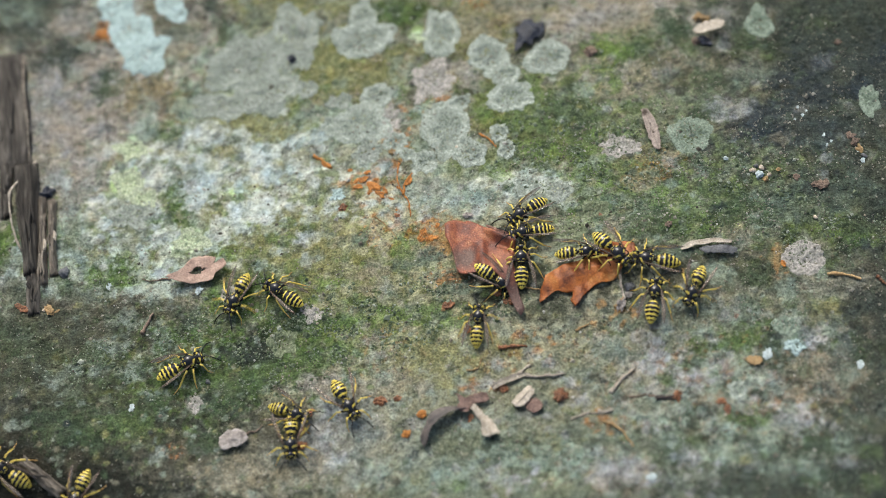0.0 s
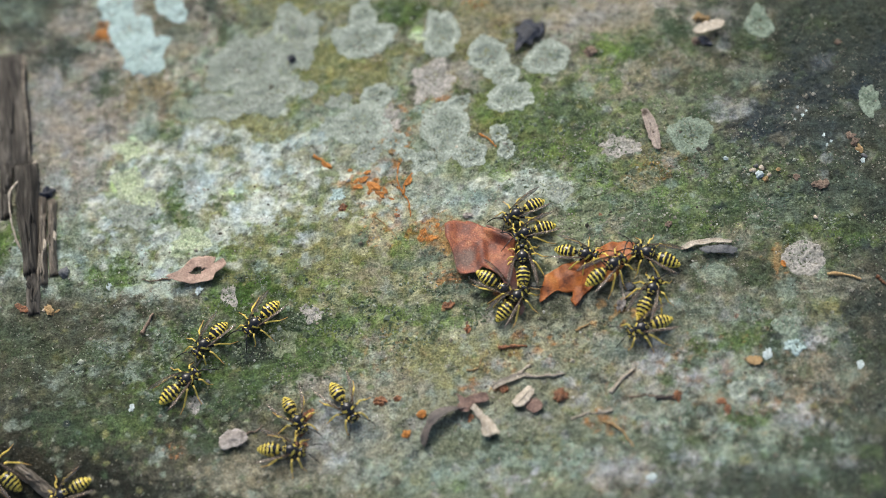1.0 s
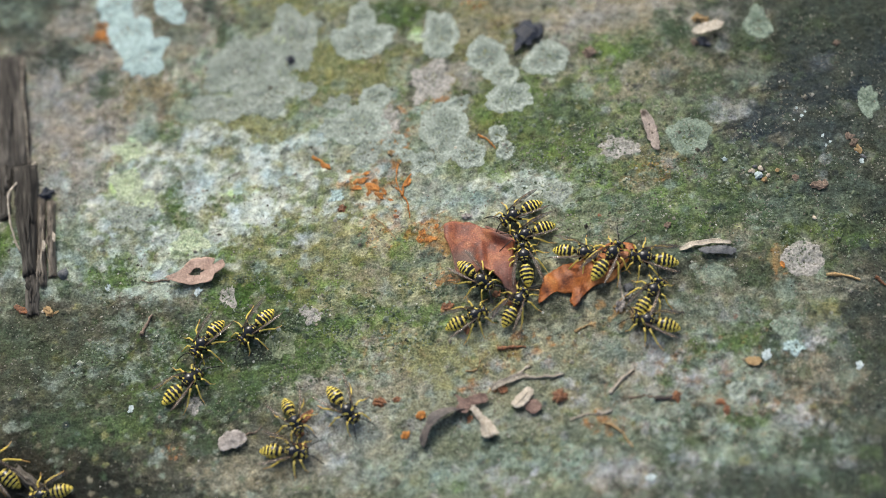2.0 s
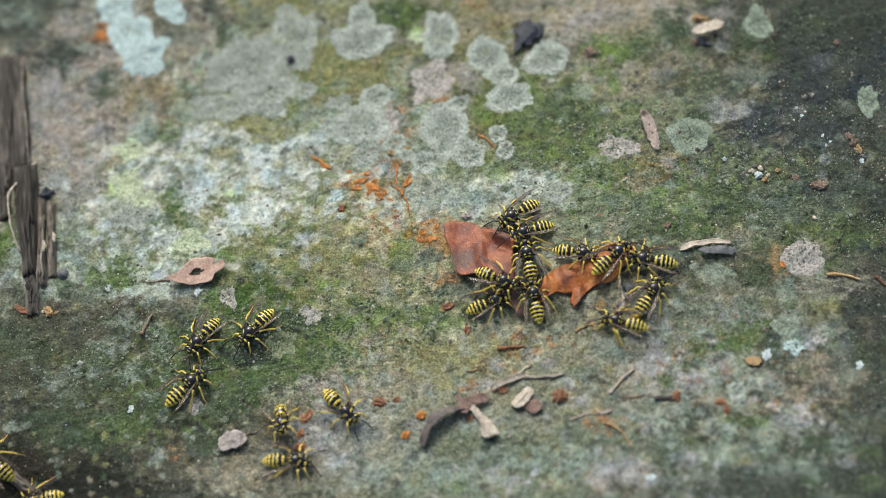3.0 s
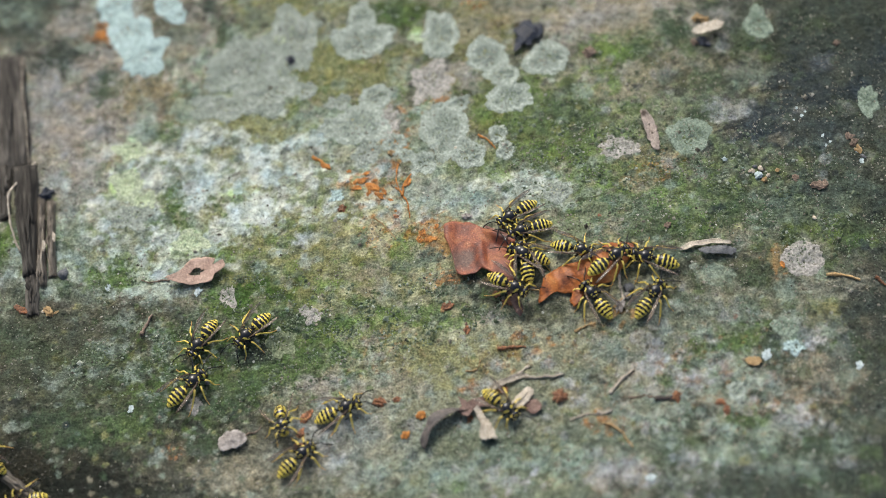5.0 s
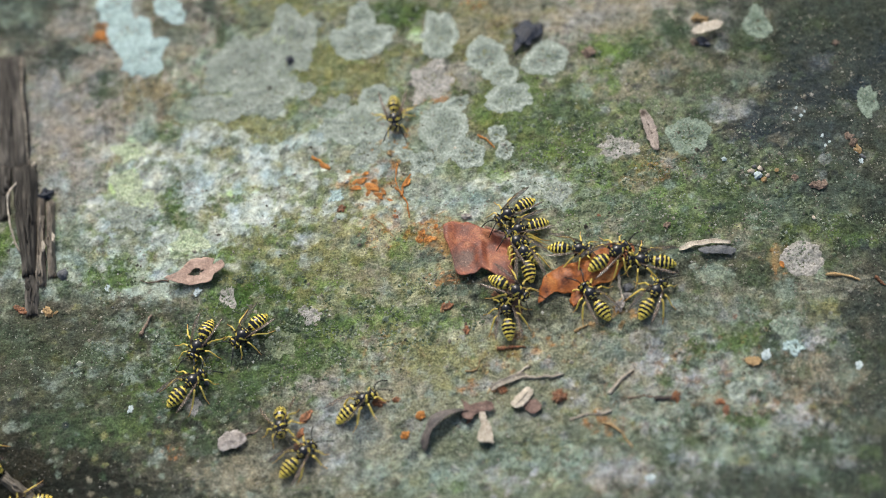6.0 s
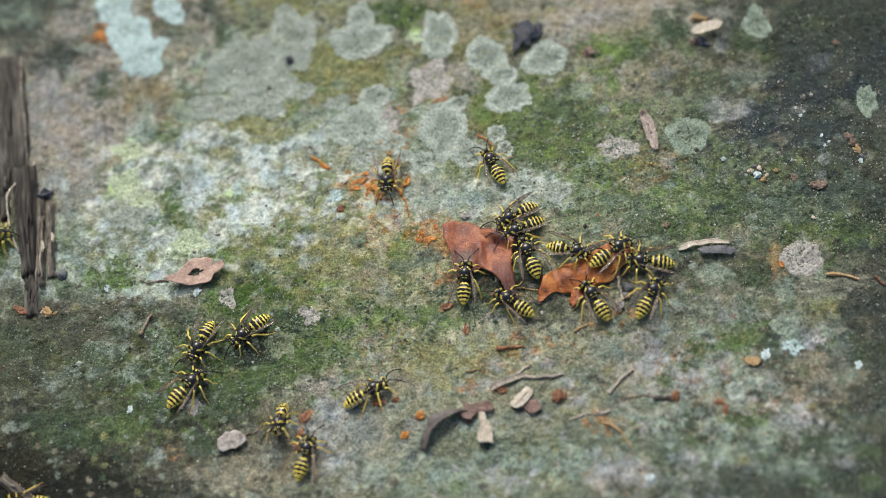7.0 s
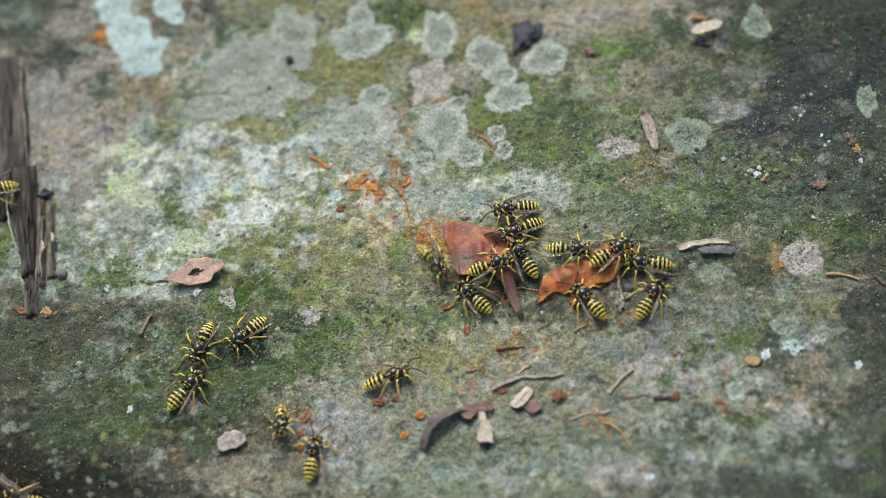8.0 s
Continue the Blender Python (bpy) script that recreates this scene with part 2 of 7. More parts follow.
PALEWOOD = mottled("pale_wood_chip", [(0.3, (0.39, 0.335, 0.265)), (0.7, (0.67, 0.61, 0.515))], 1.6, 0.4, 0.15, 0.75, 0.3, 0.2)
RUST = mottled("rust_brown_crumb", [(0.3, (0.10, 0.044, 0.022)), (0.7, (0.42, 0.175, 0.075))], 0.8, 0.4, 0.3, 0.5, 0.5, 0.3)
ORANGE = mottled("orange_fungus", [(0.3, (0.26, 0.095, 0.025)), (0.7, (0.62, 0.27, 0.065))], 1.0, 0.4, 0.2, 0.7, 0.3, 0.25)
STONE = mottled("grey_pebble", [(0.3, (0.15, 0.14, 0.13)), (0.7, (0.33, 0.31, 0.29))], 1.6, 0.4, 0.2, 0.85, 0.25, 0.3)
DARKSTONE = mottled("slate_pebble", [(0.3, (0.07, 0.075, 0.085)), (0.7, (0.17, 0.18, 0.19))], 1.8, 0.4, 0.15, 0.6, 0.4, 0.25)
CREAM = mottled("cream_grain", [(0.3, (0.50, 0.40, 0.29)), (0.7, (0.82, 0.75, 0.65))], 1.2, 0.4, 0.12, 0.6, 0.35, 0.35)
BLUEWHITE = mottled("bluish_white_fleck", [(0.3, (0.30, 0.38, 0.40)), (0.7, (0.60, 0.70, 0.72))], 1.2, 0.4, 0.1, 0.6, 0.35, 0.15)


def island_material(name, stops, rough):
    """For joined grains and tufts: each island takes its own shade."""
    m, nodes, links, b = material(name, rough, 0.2)
    geo = nodes.new("ShaderNodeNewGeometry")
    tc = nodes.new("ShaderNodeTexCoord")
    fine = noise_node(nodes, links, tc.outputs["Object"], 0.3, 2)
    col = ramp_node(nodes, links, geo.outputs["Random Per Island"], stops)
    col = mixed(nodes, links, "MULTIPLY", 1.0, col, ramp_node(nodes, links, fine, [(0.3, (0.7,) * 3), (0.7, (1.25,) * 3)]))
    links.new(col, b.inputs["Base Color"])
    return m


MOSS = island_material("moss_tufts", [(0.0, tuple(srgb(72, 84, 64))), (0.45, tuple(srgb(95, 108, 86))), (0.85, tuple(srgb(124, 136, 116))), (1.0, tuple(srgb(163, 170, 158)))], 0.9)
GRIT = island_material("rock_grit", [(0.0, tuple(srgb(62, 60, 54))), (0.5, tuple(srgb(128, 124, 112))), (0.9, tuple(srgb(150, 148, 138))), (1.0, tuple(srgb(185, 185, 178)))], 0.85)


# ---- mesh helpers: millimetres in, metres out ----
def finish(bm, name, materials, smooth=True):
    for v in bm.verts:
        v.co *= MM
    bmesh.ops.recalc_face_normals(bm, faces=bm.faces)
    me = bpy.data.meshes.new(name)
    bm.to_mesh(me)
    bm.free()
    for m in materials if isinstance(materials, (list, tuple)) else [materials]:
        me.materials.append(m)
    me.polygons.foreach_set("use_smooth", [smooth] * len(me.polygons))
    return me


def part(name, bm, materials, parent, label="", at=(0, 0, 0), smooth=True):
    ob = new(name, finish(bm, name, materials, smooth))
    ob.parent = parent
    ob.location = Vector(at) * MM
    if label:
        ob["label"] = label
    return ob


def thing(name, bm, materials, m, label, category, group="", smooth=True):
    ob = new(name, finish(bm, name, materials, smooth))
    ob.matrix_world = m
    return tagged(ob, label, category, group)


def group_base(name, m, label, category, group=""):
    ob = new(name)
    ob.empty_display_size = 0.002
    ob.matrix_world = m
    return tagged(ob, label, category, group)


def tube(bm, points, radii, sides=8, mat=0, mats=None):
    """A closed tapering tube along points."""
    points = [Vector(p) for p in points]
    rings = []
    for i, p in enumerate(points):
        a, b = points[max(i - 1, 0)], points[min(i + 1, len(points) - 1)]
        d = (b - a).normalized()
        side = d.cross(Vector((0, 0, 1)))
        side = side.normalized() if side.length > 1e-4 else Vector((1, 0, 0))
        up = side.cross(d)
        rings.append([bm.verts.new(p + radii[i] * (math.cos(k * 2 * math.pi / sides) * side + math.sin(k * 2 * math.pi / sides) * up)) for k in range(sides)])
    for i in range(len(rings) - 1):
        for k in range(sides):
            f = bm.faces.new((rings[i][k], rings[i][(k + 1) % sides], rings[i + 1][(k + 1) % sides], rings[i + 1][k]))
            f.material_index = mats[i] if mats else mat
    for ring, i in ((rings[0], 0), (rings[-1], -1)):
        f = bm.faces.new(ring)
        f.material_index = mats[i] if mats else mat


def lathe(bm, spine, wide, tall, count, sides, paint):
    """A body round a spine: spine(s), wide(s), tall(s) for s in 0..1; paint(s, angle from the top) gives the material."""
    rings = []
    for i in range(count + 1):
        s = i / count
        c = Vector(spine(s))
        rings.append([bm.verts.new(c + Vector((0, wide(s) * math.sin(k * 2 * math.pi / sides), tall(s) * math.cos(k * 2 * math.pi / sides)))) for k in range(sides)])
    for i in range(count):
        for k in range(sides):
            f = bm.faces.new((rings[i][k], rings[i][(k + 1) % sides], rings[i + 1][(k + 1) % sides], rings[i + 1][k]))
            a = (k + 0.5) * 2 * math.pi / sides
            f.material_index = paint((i + 0.5) / count, a if a < math.pi else a - 2 * math.pi)
    bm.faces.new(rings[0])
    bm.faces.new(rings[-1])


def ring_outline(points, count):
    """A closed smooth curve through a few points."""
    n, out = len(points), []
    for k in range(count):
        u = k * n / count
        i, f = int(u), u - int(u)
        p0, p1, p2, p3 = (np.array(points[(i + j) % n], float) for j in (-1, 0, 1, 2))
        out.append(0.5 * (2 * p1 + (p2 - p0) * f + (2 * p0 - 5 * p1 + 4 * p2 - p3) * f * f + (3 * p1 - p0 - 3 * p2 + p3) * f ** 3))
    return out


def sheet(outline, centre, curl, thick, inner=0.0, rings=12, ragged=0.15, seed=1):
    """A thin, bent plate with a ragged rim: outline and centre in the plane, curl(x, y) its height. inner leaves a hole."""
    bm = bmesh.new()
    c = np.array(centre, float)
    rows = []
    for side in (0, 1):
        layer = []
        for r in range(rings + 1):
            s = inner + (1 - inner) * r / rings
            line = []
            for k, p in enumerate(outline):
                q = c + (p - c) * s
                if r == rings or (inner and r == 0):
                    q = q + ragged * np.array([float(perlin(k * 0.37, 0.5, seed)), float(perlin(k * 0.37, 7.5, seed))])
                z = curl(q[0], q[1]) + 0.22 * float(perlin(q[0] * 0.45, q[1] * 0.45, seed + 3)) + 0.10 * float(perlin(q[0] * 1.3, q[1] * 1.3, seed + 4))
                line.append(bm.verts.new((q[0], q[1], z + (thick if side == 0 else 0))))
            layer.append(line)
        rows.append(layer)
    n = len(outline)
    for side in (0, 1):
        for r in range(rings):
            for k in range(n):
                a, b = rows[side][r], rows[side][r + 1]
                bm.faces.new((a[k], a[(k + 1) % n], b[(k + 1) % n], b[k]))
    for r in ((rings, 0) if inner else (rings,)):
        for k in range(n):
            a, b = rows[0][r], rows[1][r]
            bm.faces.new((a[k], a[(k + 1) % n], b[(k + 1) % n], b[k]))
    if not inner:
        bmesh.ops.remove_doubles(bm, verts=[v for layer in rows for v in layer[0]], dist=1e-5)
    return bm


# ---- the rock ----
def axis(lo, hi, pitch, grow, far):
    core = np.arange(lo, hi + pitch / 2, pitch)
    out, d = [], pitch
    reach = 0.0
    while reach < far:
        d *= grow
        reach += d
        out.append(reach)
    out = np.array(out)
    return np.concatenate((lo - out[::-1], core, core[-1] + out))


def growth_shade_field(X, Y):
    """The colour of what covers the rock: bare stone, crusts, moss, algae, soil; some shade and lens falloff is painted
    in. Blobs are x, y, half-widths in mm and a weight.
    """
    col = np.ones(X.shape + (3,)) * srgb(124, 119, 106)
    wx, wy = X + 2.2 * fbm(X, Y, 9, 91, 2), Y + 2.2 * fbm(X, Y, 9, 92, 2)

    def layer(colour, size, seed, rough, blobs, cut=0.5, soft=0.26, top=1.0, octaves=4):
        near = np.zeros(X.shape)
        for bx, by, rx, ry, w in blobs:
            near = near + w * np.exp(-((wx - bx) / rx) ** 2 - ((wy - by) / ry) ** 2)
        on = near > 0.03
        n = np.minimum(near[on], 1.2)
        m = step(cut - soft, cut + soft, n + rough * fbm(X[on], Y[on], size, seed, octaves, 0.62)) * step(0.03, 0.15, n) * top
        col[on] = col[on] * (1 - m[:, None]) + srgb(*colour) * m[:, None]

    def crust(seed, spots, top=0.74):
        """Single patches of colour with a wavering edge: x, y, half-widths in mm and a colour."""
        for k, (bx, by, rx, ry, colour) in enumerate(spots):
            cols = slice(*np.searchsorted(X[0], (bx - 1.9 * rx, bx + 1.9 * rx)))
            on = (slice(*np.searchsorted(Y[:, 0], (by - 1.9 * ry, by + 1.9 * ry))), cols)
            x, y = X[on], Y[on]
            d = np.hypot((x - bx) / rx, (y - by) / ry) + 0.30 * fbm(x, y, 1.1 * min(rx, ry), seed + k, 3, 0.6) + 0.34 * fbm(x, y, 2.1, seed + k + 50, 3, 0.7)
            broken = step(-0.05, 0.4, fbm(x, y, 1.4, seed + k + 70, 2, 0.7)) if colour == RUST_STAIN else 1.0
            m = (1 - step(0.66, 1.14, d)) * broken * top * np.clip(0.9 + 0.5 * fbm(x, y, 1.3, seed + k + 90, 2, 0.7), 0, 1)
            col[on] = col[on] * (1 - m[..., None]) + srgb(*colour) * m[..., None]

    layer((148, 137, 132), 9, 11, 0.5, [(-103.2, 46.2, 26, 26, 1.1), (-75.6, 77.6, 26, 18, 0.9), (-116.4, 80.2, 18, 18, 0.7), (-2.3, 56.8, 9, 9, 1), (64.1, 69.9, 30, 14, 0.9), (35.3, 75.4, 20, 9, 0.7)])
    layer((132, 140, 124), 9, 12, 0.55, [(-54.6, 58.5, 28, 26, 1), (-26.2, 40.7, 24, 16, 1), (-76.9, 22.3, 24, 16, 0.7), (8.7, 18.2, 22, 10, 0.9), (32.9, 3.8, 14, 9, 0.7), (-108.4, 1.2, 16, 14, 0.8)])
    everywhere = [(0, 0, 400, 400, 0.42)]
    layer((150, 154, 146), 5.5, 25, 0.75, everywhere, 0.74, 0.30, 0.6, 3)
    # pale stone, with the view's brighter centre painted into it
    layer((164, 158, 136), 7, 29, 0.7, [(-6.8, 8.7, 34, 18, 0.85), (-12.7, -19.2, 30, 12, 0.5), (34.2, -3.1, 28, 14, 0.7), (-35.5, 28.3, 30, 18, 0.6), (11.4, -21.1, 20, 9, 0.6)], 0.5, 0.3, 0.62)
    layer((120, 126, 116), 13, 30, 0.8, [(67.3, -49.6, 44, 20, 0.6), (45.1, -65.8, 44, 12, 0.6), (-3.5, -57.8, 40, 14, 0.5)], 0.5, 0.3, 0.45)
    layer((58, 64, 48), 6.0, 26, 0.8, everywhere, 0.74, 0.26, 0.65)
    layer((150, 136, 126), 8.5, 27, 0.75, everywhere, 0.85, 0.22, 0.45)
    layer((96, 112, 60), 5.0, 28, 0.75, everywhere, 0.86, 0.20, 0.55)
    layer((118, 115, 62), 7, 13, 0.6, [(-30.0, 62.1, 17, 12, 1.1), (-41.0, 6.6, 22, 12, 1), (-25.0, -10.1, 18, 10, 1), (-58.7, 41.9, 11, 9, 0.8), (10.8, 70.7, 14, 13, 0.9), (-3.6, -32.6, 18, 9, 0.8), (-12.8, -4.6, 16, 12, 0.8), (56.6, 22.6, 12, 5, 1), (-47.2, 83.0, 14, 6, 1), (23.0, 36.1, 14, 10, 0.7)], soft=0.4, top=0.72)
    layer((84, 100, 48), 6, 14, 0.7, [(33.8, 31.4, 20, 18, 0.8), (52.4, 61.4, 16, 9, 0.9), (-13.9, 80.7, 10, 5, 1.4), (-20.3, -20.1, 28, 9, 0.95), (-51.3, -9.7, 11, 8, 1.2), (-53.5, -29.5, 28, 12, 0.7), (-90.8, -2.7, 8, 7, 1.2), (-75.2, 21.2, 4.5, 7, 1.3), (-121.5, 6.7, 6, 8, 1.2), (71.0, 9.6, 30, 14, 0.75)], soft=0.36, top=0.7)
    layer((86, 102, 50), 6, 15, 0.7, [(105.2, 0.7, 16, 9, 1.1), (94.1, -24.1, 16, 5, 0.9), (81.8, -30.5, 7, 5, 1.1), (15.3, 46.5, 11, 8, 0.9), (106.1, -61.6, 7, 6, 1.1), (-6.8, 3.4, 12, 9, 0.7), (-80.1, 43.4, 5, 5, 1.1), (-59.8, 4.5, 9, 7, 0.8), (11.9, 27.3, 10, 6, 0.7), (-30.5, 20.3, 9, 5, 0.8), (42.4, 15.9, 9, 9, 0.8)], soft=0.4, top=0.62)
    layer((60, 72, 50), 8, 16, 0.6, [(72.4, 29.6, 40, 24, 0.75), (102.3, 19.6, 26, 18, 0.9), (-67.3, -27.3, 24, 13, 0.9), (-96.2, -28.6, 22, 14, 0.7), (9.9, -14.7, 16, 7, 1), (52.3, -0.4, 22, 8, 0.7), (120.8, 64.2, 12, 18, 0.8), (81.8, -9.3, 22, 5, 0.8), (-12.7, -14.4, 12, 5, 0.6)], soft=0.4, top=0.62)
    layer((84, 82, 68), 10, 17, 0.6, [(-103.0, -35.4, 32, 20, 1), (-89.3, -55.0, 34, 16, 1), (-53.5, -58.7, 18, 14, 0.7), (-85.2, -14.8, 20, 5, 0.8), (74.0, 51.1, 20, 11, 0.7), (95.8, -37.2, 20, 10, 1), (68.4, -9.2, 14, 6, 0.6)], top=0.8)
    layer((128, 126, 108), 8, 18, 0.55, [(2.4, -33.1, 34, 13, 0.8), (16.9, -53.0, 40, 14, 0.8), (-18.5, -34.7, 16, 10, 0.7), (-39.1, -48.0, 16, 10, 0.7), (43.6, -32.7, 22, 8, 0.7), (21.8, -21.9, 12, 5, 0.8)], top=0.8)
    layer((104, 110, 94), 10, 19, 0.6, [(59.2, -65.0, 44, 12, 1), (96.0, -63.0, 26, 14, 0.9), (-3.5, -62.5, 30, 10, 0.7), (31.0, -64.9, 30, 10, 0.8), (76.4, -24.0, 30, 8, 0.6)], top=0.8)
    layer((146, 142, 144), 7, 20, 0.7, [(-27.2, -49.3, 10, 11, 1), (46.5, -65.9, 13, 6, 0.8), (83.1, -50.0, 20, 7, 0.6), (59.4, -38.1, 16, 7, 0.6), (93.7, -29.0, 14, 6, 0.7), (-18.1, -58.5, 9, 7, 0.7), (74.8, -45.0, 12, 5, 0.7)], soft=0.36, top=0.5)
    layer((178, 178, 178), 6, 21, 0.95, [(-35.3, 22.7, 18, 8, 0.4), (-13.1, 14.8, 16, 7, 0.6), (-87.4, 32.3, 14, 9, 0.55), (-48.4, 29.6, 20, 9, 0.68), (-69.9, 14.3, 26, 12, 0.66), (-95.0, 9.8, 18, 13, 0.6), (-25.8, 25.4, 9, 5, 0.7), (28.7, 16.6, 9, 5, 0.85), (-52.5, 16.8, 16, 8, 0.35), (-118.9, -3.8, 8, 10, 0.45), (-78.1, 39.5, 14, 9, 0.45), (11.7, 14.3, 14, 5, 0.6)], 0.56, 0.34, 0.88, 2)
    # blue-black stains; the outermost blobs paint lens falloff at the view's edges
    layer((50, 52, 54), 6, 22, 0.6, [(-130.8, 87.1, 12, 14, 0.7), (-114.7, -38.7, 14, 22, 0.45), (-85.7, -62.8, 30, 7, 0.4), (114.7, -10.9, 9, 16, 0.6), (108.9, -72.6, 16, 14, 0.5), (115.5, 72.6, 24, 10, 0.8), (86.5, -73.8, 20, 6, 0.6), (-70.7, -66.3, 20, 6, 0.5), (112.6, -24.0, 8, 12, 0.6), (97.9, -70.9, 14, 6, 0.6), (-115.5, -19.6, 14, 6, 0.6), (9.9, -14.7, 14, 5, 0.5), (109.8, 49.1, 17, 14, 1), (94.5, 34.5, 16, 10, 0.9), (80.5, 34.1, 11, 7, 0.7), (-50.6, -25.5, 8, 5, 1.2), (-41.0, -17.8, 5, 3, 1.1)] + [(-106.8, -63.0, 24, 8, 0.9), (-84.4, -23.5, 14, 6, 0.6), (115.5, 14.2, 10, 14, 0.6), (122.4, 64.0, 16, 20, 0.9), (112.1, -47.0, 8, 30, 0.35), (102.1, 65.5, 14, 10, 0.5), (-110.4, 70.8, 8, 5, 0.8), (-97.9, 61.4, 5, 5, 0.8)], soft=0.42, top=0.66)
    layer((164, 182, 122), 5, 23, 0.5, [(-89.4, 27.6, 4.5, 5, 1.1), (-89.5, 38.5, 4, 4, 1.1), (-71.1, 7.9, 6, 5, 0.9), (-48.5, 73.3, 3, 1.6, 1.1), (-7.2, 71.5, 3, 2, 1), (-23.5, 65.4, 2.5, 1.5, 0.6), (-56.0, 21.8, 5, 4, 0.7)], top=0.8)
    layer((166, 104, 48), 3, 24, 0.9, [(-3.4, 3.9, 5, 5, 1), (-14.9, 36.7, 6, 8, 0.5), (-20.7, 21.5, 8, 4, 0.9), (59.6, 22.5, 5, 3, 0.6), (-101.4, 79.4, 3, 3, 1.2), (88.8, -8.4, 3, 4, 0.6), (-15.3, 7.7, 8, 6, 0.5), (20.2, -28.9, 8, 3, 0.6), (11.2, -36.9, 8, 6, 0.3), (41.4, -52.3, 6, 4, 0.6), (-0.6, 46.9, 5, 2, 0.7)], top=0.7)
    layer((104, 92, 96), 6, 51, 0.6, [(105.8, 55.3, 7, 6, 1), (82.2, 36.0, 9, 6, 0.8), (77.2, 51.0, 14, 8, 0.7), (44.9, -68.9, 10, 4, 0.9), (97.3, 14.5, 8, 5, 0.5), (93.1, 54.1, 8, 6, 0.6)], soft=0.4, top=0.34)
    layer((150, 156, 160), 3, 52, 0.9, [(98.1, 37.2, 5, 5, 0.8), (84.8, 30.2, 6, 4, 0.6), (106.2, 28.5, 6, 5, 0.6), (119.1, 41.9, 4, 6, 0.9), (89.4, -27.3, 5, 4, 0.8), (96.7, -27.3, 5, 4, 0.7), (-26.1, -33.4, 4, 4, 0.7), (-34.1, -15.0, 4, 3, 0.6), (-73.2, -8.5, 4, 3, 0.8)], 0.62, 0.4, 0.42)
    layer((64, 88, 30), 5, 53, 0.6, [(-51.3, -9.7, 9, 6, 1.2), (-90.7, -3.1, 7, 6, 1.2), (-74.9, 21.2, 3.5, 6, 1.3), (-13.9, 80.3, 9, 4, 1.3), (-121.4, 5.8, 5, 7, 1.2), (105.8, 71.3, 10, 4, 1), (87.4, 60.4, 14, 5, 0.6), (52.5, 62.4, 9, 4, 0.8)], soft=0.36, top=0.6)
    layer((112, 126, 50), 5, 54, 0.7, [(-68.6, -30.7, 20, 9, 0.6), (-79.8, -42.2, 14, 8, 0.45), (-54.6, -37.7, 16, 7, 0.5), (-99.6, -25.0, 14, 6, 0.4), (-71.4, -55.3, 16, 7, 0.4), (-20.2, -20.9, 20, 7, 0.9), (-27.8, -22.8, 12, 6, 0.6), (15.3, 44.6, 8, 6, 0.7), (44.1, 52.7, 8, 4, 0.7), (-9.8, -1.5, 8, 8, 0.6), (-55.1, 5.9, 7, 5, 0.7), (-84.7, 0.5, 5, 4, 0.5), (105.4, 2.4, 10, 5, 0.7), (-38.0, 57.1, 10, 10, 0.5), (35.4, 33.3, 12, 12, 0.45)], top=0.42)
    # dark film, deepened towards the corners as painted lens falloff
    layer((52, 60, 50), 7, 55, 0.9, [(82.2, 54.7, 30, 16, 0.35), (104.6, 43.6, 26, 20, 0.5), (-122.6, 90.0, 14, 10, 0.6), (-110.6, 72.8, 9, 6, 0.7), (-97.8, 60.4, 6, 5, 0.7), (-112.1, -9.1, 14, 5, 0.6), (-80.1, 43.4, 4, 4, 0.7), (-72.7, 85.3, 14, 8, 0.4), (118.6, 58.4, 16, 22, 1), (112.3, 72.8, 20, 6, 0.8), (106.9, -66.3, 14, 18, 0.6), (92.2, -72.4, 20, 8, 0.4), (-110.2, -54.6, 18, 24, 0.55), (-88.6, -64.1, 26, 10, 0.5), (-129.3, 89.2, 10, 12, 0.6), (-61.4, -24.2, 10, 4, 0.5), (-115.1, -23.1, 14, 5, 0.7)], 0.5, 0.4, 0.6)
    layer((166, 158, 134), 4, 56, 0.9, [(-9.7, -9.8, 20, 14, 0.55), (-14.6, 11.3, 20, 9, 0.6), (11.5, -5.0, 30, 14, 0.5), (44.8, -0.2, 30, 10, 0.5), (11.3, -27.4, 26, 9, 0.45)], 0.58, 0.3, 0.6, 3)
    # the hollow's shade, painted as a soil-dark colour
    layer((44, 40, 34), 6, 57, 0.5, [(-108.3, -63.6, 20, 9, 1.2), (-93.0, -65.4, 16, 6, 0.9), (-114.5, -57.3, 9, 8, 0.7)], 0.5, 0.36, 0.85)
    layer((116, 126, 78), 3.6, 58, 0.9, [(-71.6, 15.4, 34, 16, 0.5), (-48.0, 22.0, 20, 10, 0.45), (-94.6, 6.2, 18, 12, 0.5), (-25.8, 23.5, 12, 8, 0.4)], 0.62, 0.26, 0.7, 3)
    layer((136, 132, 122), 4.4, 59, 0.9, [(-72.1, 22.0, 34, 18, 0.45), (-45.1, 29.3, 22, 10, 0.45), (-96.9, 13.6, 18, 14, 0.5)], 0.6, 0.3, 0.6, 3)
    # the smooth slope below: pinkish stone, grey-green and lilac crusts, algae, dark film
    layer((138, 122, 110), 4.5, 60, 0.7, [(97.3, -43.7, 18, 7, 0.8), (84.2, -47.9, 10, 5, 0.7), (109.1, -53.2, 9, 7, 0.8), (54.1, -50.5, 9, 4, 0.7), (68.7, -40.3, 9, 5, 0.6), (92.9, -37.1, 12, 4, 0.7), (46.4, -68.2, 9, 5, 0.8), (108.4, -29.0, 8, 4, 0.6)], soft=0.24, top=0.8)
